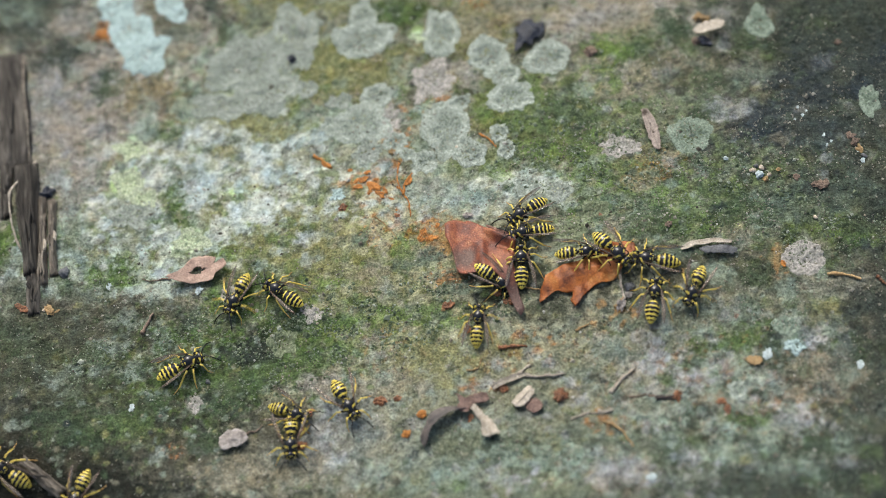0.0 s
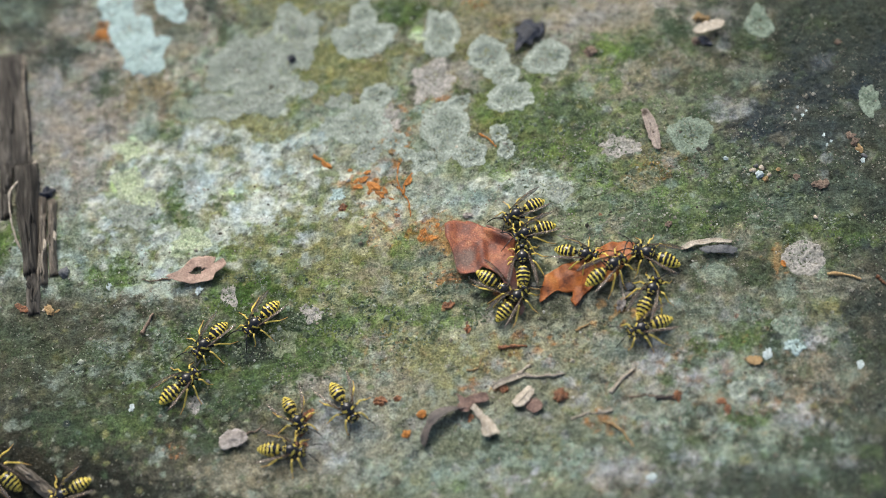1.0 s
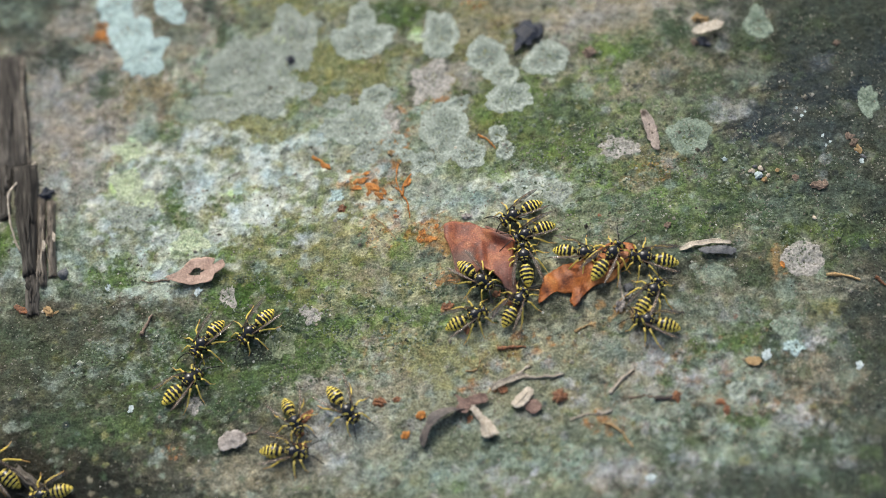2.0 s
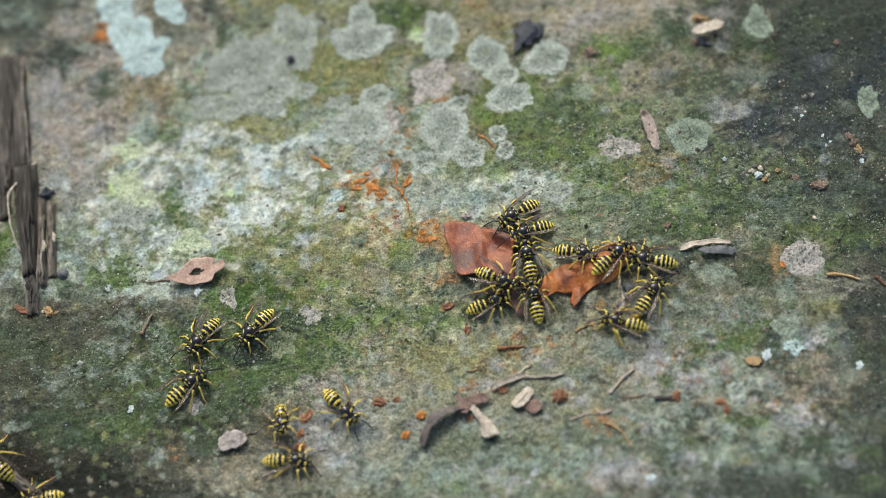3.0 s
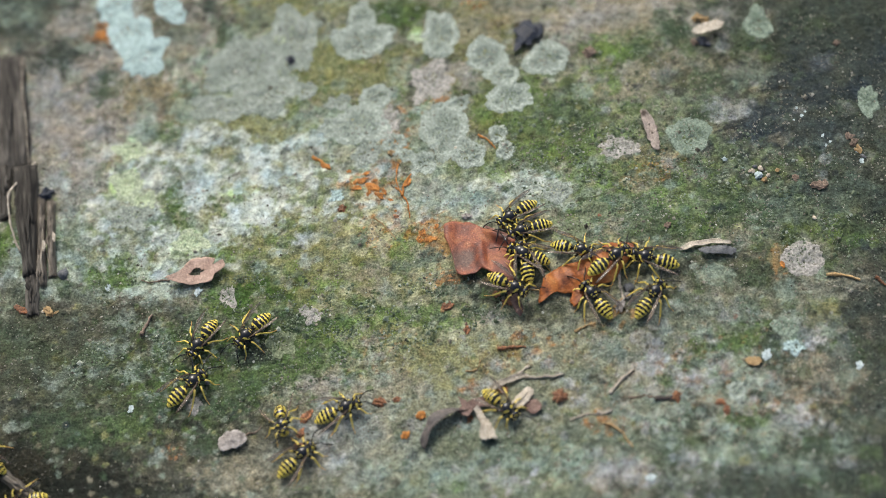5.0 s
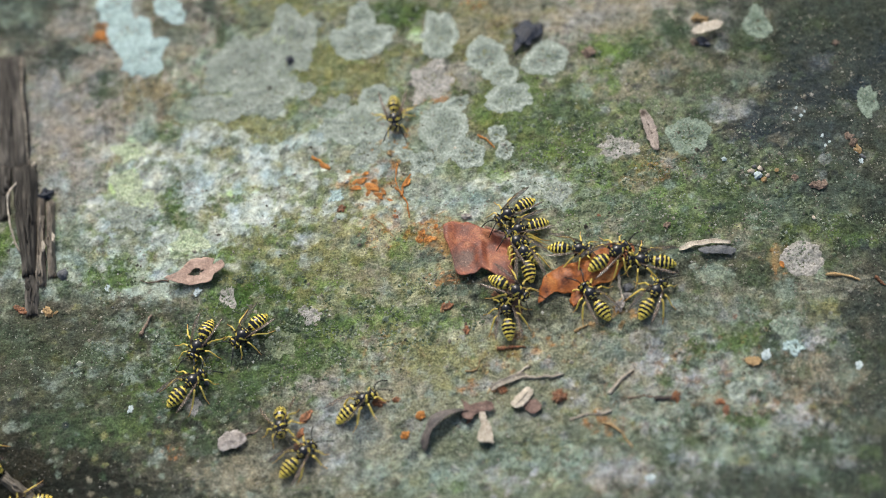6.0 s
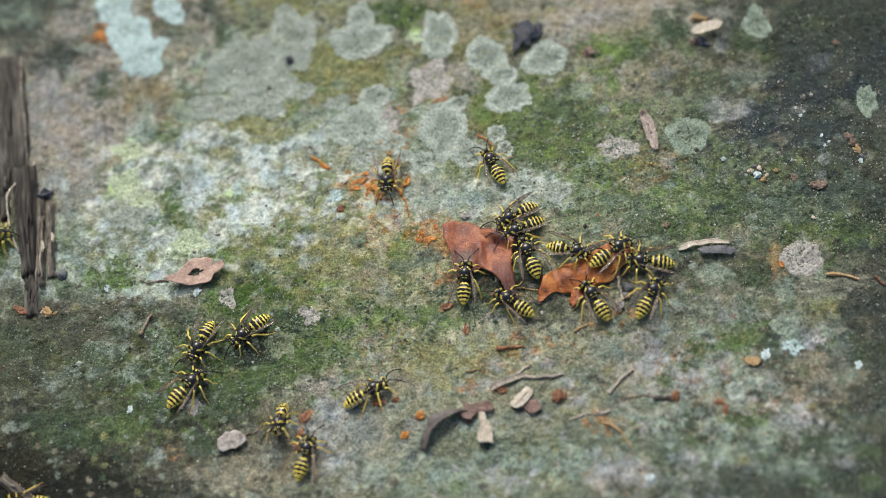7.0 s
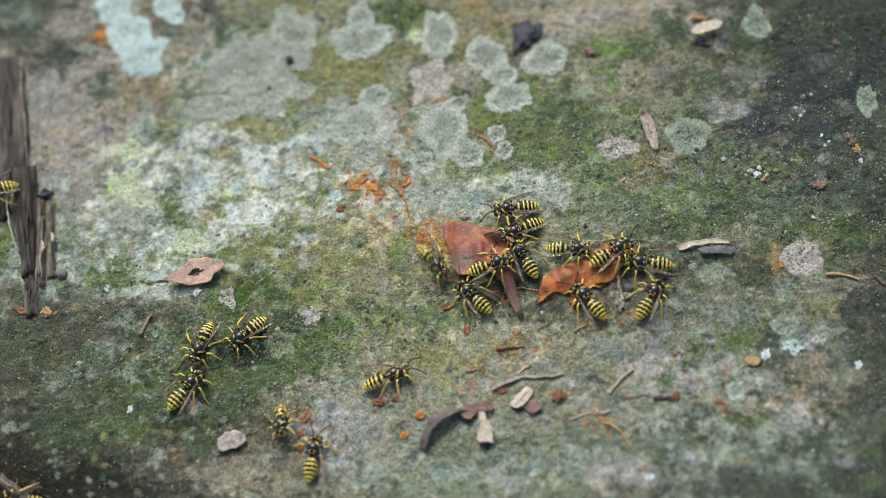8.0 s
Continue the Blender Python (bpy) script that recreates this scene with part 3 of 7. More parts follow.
    layer((128, 142, 130), 4, 61, 0.7, [(76.8, -43.4, 8, 4, 0.9), (68.4, -44.7, 5, 3, 0.9), (102.0, -60.3, 6, 6, 0.9), (85.7, -66.3, 11, 6, 0.8), (73.9, -63.9, 9, 5, 0.6), (58.6, -49.9, 7, 3, 0.8), (108.7, -40.8, 6, 4, 0.8), (80.9, -58.0, 6, 4, 0.9), (70.4, -35.5, 7, 3, 0.7), (97.5, -74.4, 8, 4, 0.8), (50.0, -52.0, 6, 3, 0.8), (39.6, -60.8, 8, 4, 0.7), (25.3, -64.5, 8, 4, 0.6)], soft=0.2, top=0.82)
    layer((150, 146, 154), 3.6, 62, 0.8, [(89.4, -54.5, 8, 5, 0.9), (66.8, -39.6, 6, 4, 0.8), (97.8, -27.7, 7, 4, 0.9), (63.5, -69.7, 10, 5, 0.7), (63.4, -43.1, 5, 4, 0.7), (55.8, -36.4, 5, 5, 0.7), (50.6, -39.4, 4, 4, 0.6), (33.1, -43.2, 4, 3, 0.6), (55.5, -57.0, 6, 4, 0.6), (13.8, -66.7, 9, 4, 0.6)], soft=0.2, top=0.85)
    layer((72, 94, 42), 3.6, 63, 0.8, [(75.1, -34.0, 6, 5, 1), (81.3, -29.1, 7, 4, 1), (109.0, -32.8, 8, 3, 1), (107.3, -62.9, 6, 3, 1.1), (76.1, -52.7, 6, 3, 0.8), (105.6, -70.9, 9, 4, 0.8), (57.0, -42.0, 3, 3, 0.8), (65.3, -33.8, 5, 3, 0.8), (80.7, -47.7, 2.5, 2, 1)], soft=0.3, top=0.72)
    layer((62, 70, 60), 5, 64, 0.8, [(81.9, -45.0, 5, 2, 0.9), (63.5, -50.9, 6, 4, 0.7), (89.3, -60.9, 10, 4, 0.9), (76.0, -69.5, 10, 5, 0.8), (98.5, -68.6, 12, 6, 0.8), (60.3, -72.4, 14, 4, 0.5), (85.0, -30.6, 5, 3, 0.9), (103.9, -30.6, 9, 3, 0.9), (87.1, -37.1, 5, 3, 0.8), (110.9, -45.4, 5, 9, 0.7), (102.3, -51.1, 5, 4, 0.8), (66.7, -59.1, 20, 6, 0.3), (91.6, -50.1, 30, 9, 0.35), (16.8, -59.2, 16, 5, 0.35)], soft=0.24, top=0.8)
    # upper slopes
    layer((162, 147, 144), 4, 65, 0.7, [(-102.2, 53.8, 16, 14, 0.7), (-108.8, 36.7, 12, 10, 0.6), (-75.0, 67.8, 10, 9, 0.4), (45.0, 74.9, 14, 5, 0.6)], soft=0.3, top=0.5)
    layer((84, 96, 86), 4, 66, 0.6, [(-99.0, 61.1, 4.5, 5, 1.2), (-80.0, 43.0, 3, 3, 1.1), (-113.4, 84.2, 9, 6, 0.8), (-123.9, 86.8, 9, 9, 0.8), (-112.2, 71.8, 7, 5, 0.9)], soft=0.3, top=0.72)
    layer((116, 96, 66), 4, 67, 0.6, [(-85.2, 57.9, 7, 5, 1), (-77.1, 52.7, 3, 5, 0.8), (12.4, 74.6, 9, 6, 0.6)], soft=0.3, top=0.65)
    layer((150, 164, 158), 4, 68, 0.8, [(-124.2, 89.0, 9, 6, 0.5), (-89.3, 57.2, 3, 3, 0.8), (-115.8, 58.0, 5, 5, 0.5), (-86.6, 43.7, 5, 5, 0.5)], soft=0.3, top=0.5)
    layer((58, 90, 26), 2.6, 69, 0.9, [(-74.9, 21.2, 3.6, 6.5, 1.1), (-90.0, -2.4, 8, 5, 1), (-58.1, 16.3, 3, 4, 0.6), (-77.8, 12.9, 5, 5, 0.5), (-89.9, 15.3, 4, 3, 0.7), (-107.7, 10.1, 5, 4, 0.6), (-121.8, 6.7, 4, 6, 0.9), (-64.9, 22.5, 3, 3, 0.6), (-52.9, -8.0, 8, 5, 0.8)], 0.55, 0.3, 0.7, 3)
    layer((44, 52, 42), 5, 70, 0.7, [(110.0, 51.1, 15, 10, 0.9), (120.4, 67.2, 12, 9, 0.8), (75.2, 67.2, 10, 4, 0.5), (98.9, 65.7, 12, 6, 0.6), (-49.8, -26.7, 6, 4.5, 1.2), (-40.2, -17.8, 4, 3, 1), (-52.9, -41.9, 12, 6, 0.7), (-33.3, -42.7, 8, 4, 0.6), (98.8, 14.4, 12, 6, 0.6), (-83.6, -14.9, 14, 3, 0.6), (16.0, -11.9, 12, 4, 0.7), (49.9, -23.4, 16, 3, 0.5)], soft=0.34, top=0.62)
    layer((126, 138, 92), 3.2, 71, 0.9, [(46.4, 34.6, 22, 14, 0.5), (68.5, 16.8, 26, 14, 0.5), (52.7, 6.5, 22, 8, 0.5)], 0.55, 0.32, 0.6, 3)
    layer((166, 172, 166), 3.4, 72, 0.9, [(-99.0, 1.9, 10, 6, 0.7), (-78.9, -4.9, 6, 5, 0.9), (-110.2, -4.8, 6, 6, 0.7), (-75.4, 2.7, 7, 4, 0.8), (-84.9, -8.0, 5, 3, 0.8), (-66.1, 4.9, 9, 4, 0.5)], 0.52, 0.32, 0.75, 3)
    layer((134, 142, 132), 3.0, 73, 0.9, [(-89.8, -23.8, 5, 4, 0.8), (-97.9, -11.1, 6, 4, 0.8), (-74.8, -28.8, 5, 4, 0.5), (-83.4, -17.5, 6, 3, 0.6), (-102.1, -30.2, 7, 4, 0.5), (-110.7, -21.4, 6, 4, 0.5), (-66.6, -39.1, 8, 4, 0.4), (-24.6, -32.7, 8, 5, 0.35), (-33.1, -49.8, 8, 6, 0.7), (-12.2, -61.9, 10, 5, 0.5), (-53.3, -63.4, 9, 4, 0.5)], 0.52, 0.28, 0.66, 3)
    # dark mottling, plus painted contact shade by the leaves and wasps
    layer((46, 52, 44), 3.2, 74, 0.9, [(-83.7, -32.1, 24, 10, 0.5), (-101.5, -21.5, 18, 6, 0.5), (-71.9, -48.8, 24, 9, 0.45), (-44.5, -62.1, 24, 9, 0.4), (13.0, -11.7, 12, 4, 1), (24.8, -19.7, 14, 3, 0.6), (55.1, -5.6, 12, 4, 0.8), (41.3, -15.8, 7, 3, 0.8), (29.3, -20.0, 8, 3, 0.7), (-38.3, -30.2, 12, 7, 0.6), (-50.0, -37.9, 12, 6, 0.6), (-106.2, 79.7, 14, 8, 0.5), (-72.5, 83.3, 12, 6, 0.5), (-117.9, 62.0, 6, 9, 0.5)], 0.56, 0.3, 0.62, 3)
    layer((106, 98, 92), 4, 75, 0.9, [(-106.7, 48.2, 20, 20, 0.55), (-75.6, 77.6, 18, 12, 0.55), (-121.5, 80.4, 14, 12, 0.6)], 0.5, 0.3, 0.5, 3)
    layer((176, 176, 170), 1.8, 76, 1.0, [(79.4, -41.9, 34, 14, 0.42), (57.6, -44.4, 20, 10, 0.42), (73.5, -62.5, 40, 10, 0.36), (-19.9, -41.0, 30, 14, 0.4), (-68.7, -29.0, 40, 14, 0.34)], 0.78, 0.2, 0.34, 2)
    layer((150, 104, 72), 2.4, 77, 1.0, [(79.2, -45.1, 34, 14, 0.30), (60.9, -36.6, 20, 8, 0.3), (-21.6, -31.3, 8, 5, 0.5), (-12.6, -24.0, 9, 5, 0.5), (-7.3, -30.0, 6, 4, 0.5), (2.4, 1.7, 9, 7, 0.55), (6.9, -11.2, 7, 3, 0.5), (26.0, -32.4, 16, 4, 0.34)], 0.82, 0.24, 0.5, 3)
    layer((48, 50, 46), 2.2, 78, 1.0, [(79.2, -45.1, 36, 16, 0.4), (57.6, -44.4, 20, 12, 0.4), (108.1, -56.8, 9, 22, 0.7), (73.1, -67.2, 44, 10, 0.4)], 0.72, 0.24, 0.30, 3)
    layer((172, 120, 64), 3, 79, 0.9, [(0.2, 4.1, 5, 5, 0.9), (4.2, -10.2, 5, 2.5, 0.9), (0.9, -0.8, 3, 5, 0.6), (45.4, -23.2, 6, 3, 0.4), (56.5, 20.8, 6, 3, 0.6)], 0.52, 0.3, 0.7, 3)
    # mostly the view's right edge, darkened in the colour for lens falloff
    layer((56, 60, 56), 9, 80, 0.6, [(111.4, -47.0, 7, 30, 0.9), (109.1, -71.1, 14, 14, 0.8), (103.0, -24.1, 16, 4, 0.7), (89.7, -40.4, 14, 4, 0.5)], soft=0.4, top=0.5)
    layer((96, 120, 62), 3, 81, 0.9, [(45.1, 6.8, 14, 9, 0.5), (60.5, 11.6, 18, 10, 0.5), (35.0, 21.8, 9, 9, 0.5)], 0.55, 0.32, 0.55, 3)
    layer((72, 100, 40), 3, 82, 0.9, [(-58.1, -29.3, 24, 10, 0.6), (-45.6, -36.4, 16, 8, 0.6), (-33.9, -24.0, 16, 6, 0.6), (-75.6, -39.0, 18, 8, 0.5), (-69.3, -20.5, 12, 4, 0.5)], 0.55, 0.32, 0.6, 3)
    # shade beneath the leaves and wasps, painted in; the first blob is a stain
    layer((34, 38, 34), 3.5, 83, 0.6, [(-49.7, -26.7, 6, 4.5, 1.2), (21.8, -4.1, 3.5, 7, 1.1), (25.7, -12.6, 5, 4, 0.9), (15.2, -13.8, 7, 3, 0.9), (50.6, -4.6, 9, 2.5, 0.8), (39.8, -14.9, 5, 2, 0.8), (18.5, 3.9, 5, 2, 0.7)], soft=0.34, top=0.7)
    layer((64, 72, 82), 4, 84, 0.8, [(96.3, 37.3, 12, 9, 0.8), (84.9, 31.1, 9, 6, 0.7), (104.0, 29.5, 9, 6, 0.7), (109.6, 47.2, 12, 10, 0.7), (119.0, 40.9, 5, 6, 0.6), (71.8, 20.3, 9, 5, 0.4), (95.1, 5.8, 14, 5, 0.5)], soft=0.3, top=0.5)
    layer((120, 126, 104), 3.4, 85, 0.9, [(73.6, 45.1, 20, 10, 0.5), (63.8, 39.7, 12, 8, 0.5), (79.7, 23.8, 14, 6, 0.4)], 0.52, 0.3, 0.6, 3)
    layer((150, 160, 150), 3, 86, 0.8, [(-102.8, -33.7, 4, 4, 0.9), (-84.0, -32.1, 4, 4, 0.7), (-64.4, -42.8, 3, 3, 0.6), (-58.4, -63.6, 6, 4, 0.4), (-94.7, -28.6, 4, 3, 0.6), (-76.7, -24.0, 4, 3, 0.6), (101.6, 28.7, 5, 2, 0.5)], 0.5, 0.26, 0.45, 3)
    # dark blotches on the shelf; the last blob paints the hollow's shade
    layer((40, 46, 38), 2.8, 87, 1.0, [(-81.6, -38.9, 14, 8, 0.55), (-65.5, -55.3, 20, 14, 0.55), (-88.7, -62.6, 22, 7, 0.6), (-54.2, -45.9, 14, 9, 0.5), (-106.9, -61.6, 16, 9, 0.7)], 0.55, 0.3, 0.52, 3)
    DARK, INK, SHADE_BROWN, BROWN = (58, 64, 58), (54, 62, 71), (66, 60, 48), (96, 90, 80)
    MOSS, BRIGHT, DEEP, SLATE = (88, 106, 64), (102, 123, 63), (70, 86, 62), (94, 105, 94)
    OLIVE, OCHRE, RUST_STAIN, LIME = (130, 125, 86), (139, 123, 93), (178, 112, 66), (166, 178, 152)
    TAN, PINK, LILAC, WHITE = (142, 131, 116), (151, 140, 139), (144, 140, 147), (180, 182, 185)
    PALE, GREY, SAGE, DULL = (164, 173, 177), (142, 147, 141), (129, 139, 129), (110, 115, 104)
    # upper slope, towards the bark
    crust(300, [(-120.6, 91.9, 3.4, 2.2, DARK), (-127, 88.6, 6.8, 5.1, SAGE), (-111.7, 83, 7.2, 5.6, PINK), (-109.6, 73.3, 7.9, 4.7, DARK), (-117.1, 69.5, 4.5, 3.7, DARK), (-97.9, 61, 4.8, 4.8, DEEP), (-100.9, 57, 2.3, 2.8, DEEP), (-77.3, 78, 6.8, 5.1, DULL), (-64.9, 76.9, 1.5, 8, DEEP), (-50.6, 83.6, 9.1, 5.3, OLIVE), (-111.7, 48.5, 14.7, 11.4, PINK), (-104.6, 67.8, 5.7, 4, PINK), (-116.2, 61.5, 4.3, 8, LILAC)])
    crust(500, [(-85.1, 59.7, 9.1, 3.5, OCHRE), (-90.3, 55.5, 2.3, 5.1, OCHRE), (-85.9, 47.7, 3.7, 7.6, SAGE), (-79.5, 42.9, 3, 2.3, MOSS), (-60.6, 47.3, 4.8, 3.5, OLIVE), (-51.8, 45.3, 4.3, 3.5, OLIVE), (-66.3, 41.4, 5.3, 3.3, WHITE), (-51.8, 33.9, 5.3, 3, WHITE), (-57.7, 42.2, 2.9, 2, WHITE), (-47, 48.6, 2.7, 1.8, WHITE), (-73.5, 52, 5.3, 3.8, SAGE), (-78.1, 72.8, 4.5, 3.8, TAN), (-102, 82.4, 1.8, 1.7, RUST_STAIN)])
    # upper slope, round the rosettes
    crust(307, [(-52.8, 82.4, 5.7, 5.1, DULL), (-44.9, 66.2, 1.5, 1.6, DARK), (-27.7, 58.2, 13.6, 5.6, OLIVE), (-37.1, 64.2, 3, 7.6, OLIVE), (-31.6, 82.6, 4.5, 4, OLIVE), (-23.7, 79.3, 4.1, 6, DULL), (-14.3, 79.2, 6.2, 4, MOSS), (-13.8, 80.5, 3.2, 1.9, DEEP), (-9.4, 76.9, 2.3, 1.9, BRIGHT), (8.1, 71.1, 4.1, 8, OLIVE), (-7.7, 71.5, 2.7, 1.5, LIME), (-48.5, 73.5, 2.8, 1.2, LIME), (-67.4, 42.7, 6.2, 4.1, WHITE)])
    crust(507, [(-51.8, 35.2, 6.4, 3.5, WHITE), (-43.3, 37.5, 4.3, 2.3, PALE), (-61.1, 47.3, 3.4, 3.5, OLIVE), (-47.8, 41.7, 5.9, 2.8, OLIVE), (-4.9, 65.4, 2.8, 2.5, OLIVE), (-10.1, 35.4, 1.4, 3, RUST_STAIN), (-5.9, 40.8, 0.7, 3.5, RUST_STAIN), (-3.8, 48.6, 3, 0.9, RUST_STAIN), (-30.7, 47, 4.5, 5.3, SAGE), (-36.9, 38.8, 4.3, 3.8, PALE), (-61.6, 36.6, 3.2, 2.8, OLIVE), (-15, 41.7, 3, 5.3, PINK)])
    # upper slope, mossy
    crust(314, [(9, 77.7, 6.8, 5.1, OLIVE), (46, 75.8, 16, 6, TAN), (30.8, 76.5, 6.4, 4.2, OLIVE), (47.7, 64.9, 7.3, 4.8, BRIGHT), (65, 68, 5.3, 4.2, DEEP), (54.4, 51, 8.5, 5.3, TAN), (43.2, 59.7, 5.3, 2.7, TAN), (66.5, 58.5, 6.4, 4, TAN), (24.6, 42.1, 9, 9.3, MOSS), (24.8, 53.4, 4.3, 4, BRIGHT), (36.1, 41.3, 8.5, 8, DEEP)])
    crust(514, [(48, 50, 1.9, 3.2, BRIGHT), (48, 28.9, 5.5, 3.8, PINK), (16.2, 43.4, 0.8, 1.8, OCHRE), (38.8, 29.4, 6, 3.8, MOSS), (58.6, 68.4, 5.3, 3.2, MOSS), (39.5, 49.1, 3.2, 3.5, SAGE), (52.9, 41.7, 4, 2.7, MOSS), (10.9, 41.8, 3, 2.7, BRIGHT), (26.3, 28.9, 5.3, 3.5, BRIGHT), (9.1, 81, 4.3, 2.8, RUST_STAIN), (56.9, 78, 6.4, 2.4, PINK)])
    # upper slope, blackened
    crust(321, [(52.3, 74.1, 12.8, 7.7, TAN), (47, 77.8, 4.5, 2.7, PINK), (48.5, 62.1, 6.2, 3.7, BRIGHT), (63, 73.6, 3.2, 4, DEEP), (66.6, 70, 4.3, 3.5, DEEP), (85.1, 66.9, 4, 5.1, DEEP), (106.3, 68.1, 5.1, 3.2, MOSS), (119.5, 72.5, 7, 2.9, DARK), (113.9, 50.4, 10.7, 8.9, INK), (121.8, 60.3, 3.4, 6.7, INK), (102.8, 53.7, 4.3, 6.7, INK), (106.7, 56.1, 5.1, 2.9, LILAC)])
    crust(521, [(78.7, 40.5, 7.5, 4.5, LILAC), (85.4, 33.8, 6.4, 3.8, INK), (99.3, 38.3, 3.4, 5.1, INK), (102.5, 29.5, 6.4, 2.9, INK), (118.2, 41.8, 2.4, 4.6, SAGE), (87, 52, 6, 5.3, DULL), (74.3, 51.3, 5.3, 6.7, DEEP), (72.3, 38.2, 4.3, 5.1, DEEP), (56.1, 26.6, 8, 3.5, OCHRE), (48.9, 48.6, 6.4, 2.9, TAN), (57.8, 56.2, 6.4, 3.2, TAN), (48.5, 50.6, 2.1, 3.2, BRIGHT)])
    # pale crusts beside the bark
    crust(328, [(-65.6, 28.6, 6.8, 7, WHITE), (-50.4, 27.3, 6.4, 3, WHITE), (-69.3, 20, 4.1, 5.6, WHITE), (-50.9, 16.1, 4.9, 4.6, WHITE), (-55.6, 24, 3.8, 4.3, PALE), (-60.2, 11.8, 4.3, 3.8, WHITE), (-45.1, 3.4, 3.2, 2.4, PALE), (-77, 9.2, 4.3, 3.6, WHITE), (-76.4, 21.7, 2.5, 5.3, MOSS), (-69.9, 13.7, 2.1, 3, MOSS), (-92.3, -3.8, 6.8, 4.1, BRIGHT), (-121.3, 9.1, 1.9, 4.8, BRIGHT), (-86.5, 9.6, 4.8, 5.8, DULL), (-82.8, 15.7, 3.2, 3, SAGE)])
    crust(528, [(-55.3, 18.3, 3.2, 4.3, OLIVE), (-49.4, 6.1, 6.4, 4.1, OLIVE), (-97.4, -11.3, 16, 3.1, BROWN), (-108.5, -14.3, 6.4, 2.3, BROWN), (-92.5, -7.7, 4.3, 1.8, PALE), (-118.5, 2, 2.6, 5.5, PALE), (-63.2, -10.1, 3.4, 3.2, BRIGHT), (-104, 15.1, 5.3, 6.3, SAGE), (-104.1, 26.5, 5.3, 6.3, PINK), (-97.6, 3.9, 5, 2.9, SAGE), (-80.6, 28.3, 3.2, 3.8, WHITE), (-59.7, 2.2, 2.8, 2.3, BRIGHT), (-72, 5.9, 4.5, 3.4, LIME)])
    # pale crusts and olive film
    crust(335, [(-69.6, 25.1, 6.2, 6.6, PALE), (-53, 16.2, 7, 5.6, WHITE), (-46.1, 26.9, 6, 3.3, PALE), (-64.2, 8.4, 3, 2.5, PALE), (-36.8, 7.4, 11.7, 7.6, OLIVE), (-37.6, -0.7, 9.6, 3.4, OLIVE), (-35, 0.2, 3.6, 2.2, SLATE), (-23.2, 3.8, 3.2, 2.2, SLATE), (-18.8, -11.2, 4.6, 3.9, TAN), (-22, -6, 3.2, 2.3, TAN), (-16.9, -5.9, 3.2, 2, TAN), (1.5, 14.6, 9, 5.8, SAGE)])
    crust(535, [(-3.7, 18.8, 4.1, 3.3, PINK), (-11.8, 0.4, 2.8, 4.1, BRIGHT), (-4.7, 5.6, 4.1, 3.1, RUST_STAIN), (0.5, -8.5, 5.8, 1.5, RUST_STAIN), (-4.6, -2.5, 5.6, 3.4, SLATE), (-10.7, -5.3, 4, 2.1, SLATE), (-13.7, -19, 14.9, 3.2, BRIGHT), (-24.9, -14.9, 6, 2.8, MOSS), (-36.1, -18.4, 10.7, 2.9, DEEP), (-56.1, -4.9, 5, 2.3, OLIVE), (-65.8, 16, 3.2, 3.8, OLIVE), (-44.1, 5.7, 4.3, 2.4, BRIGHT)])
    # round the leaves
    crust(342, [(-3.9, 17.6, 10.7, 4.6, GREY), (24, 17.7, 5.6, 5.3, WHITE), (30.9, 11.1, 6.4, 2.2, GREY), (10.6, 13.8, 6.6, 3.4, SAGE), (39.1, 13.1, 3, 8.4, MOSS), (15.8, 21.4, 4, 2.3, BRIGHT), (49, 5.5, 11, 7.2, SLATE), (59.9, 2.9, 7, 5.7, DEEP), (53.6, 17.3, 5, 2.9, TAN)])
    crust(542, [(5.3, -10, 7.6, 2.7, DARK), (3.3, -13, 6, 2.3, SLATE), (12.2, -21.7, 3.8, 1.7, PINK), (-3.8, 2, 3, 2.5, RUST_STAIN), (1.3, -9.6, 5, 1, RUST_STAIN), (36.7, 0.2, 7, 2.2, SLATE), (62.5, -5.1, 6, 2.3, SLATE), (-3.8, -19.9, 6, 3.2, MOSS), (2.3, -22.5, 5.6, 2.1, BRIGHT)])
    # gritty moss
    crust(349, [(96.7, 10.5, 16, 6.8, SLATE), (80.3, 7.2, 9, 5.7, DEEP), (111.1, 12.6, 8, 5.7, SLATE), (53.6, 18.5, 6, 2.9, OCHRE), (108.9, -0.3, 6.6, 4.5, BRIGHT), (115.1, 6.9, 3.6, 3.4, DARK), (78.8, -0.2, 3.8, 1.9, TAN), (79.3, -6.2, 8, 1.4, BROWN), (89.3, -6.7, 2.8, 4.1, OCHRE), (72, -11.9, 4.8, 3.8, SAGE), (90.6, -16.4, 3.8, 3.2, SAGE)])
    crust(549, [(99.9, -12, 2.4, 2.3, SAGE), (90.8, -25.1, 3.4, 3, GREY), (99.9, -22.9, 5.8, 3.8, OLIVE), (108.7, -14.1, 7.6, 2.8, TAN), (111.9, -26.2, 3.4, 4.5, BROWN), (81.9, -13.1, 4, 2.9, DEEP), (68.4, -21.7, 6, 3.4, DULL), (80.2, -22.9, 5, 3.2, DULL), (45.7, 3.3, 3, 3.4, TAN), (64.9, 2.8, 6, 3.4, MOSS), (73.7, 14.3, 6, 3.1, DEEP)])
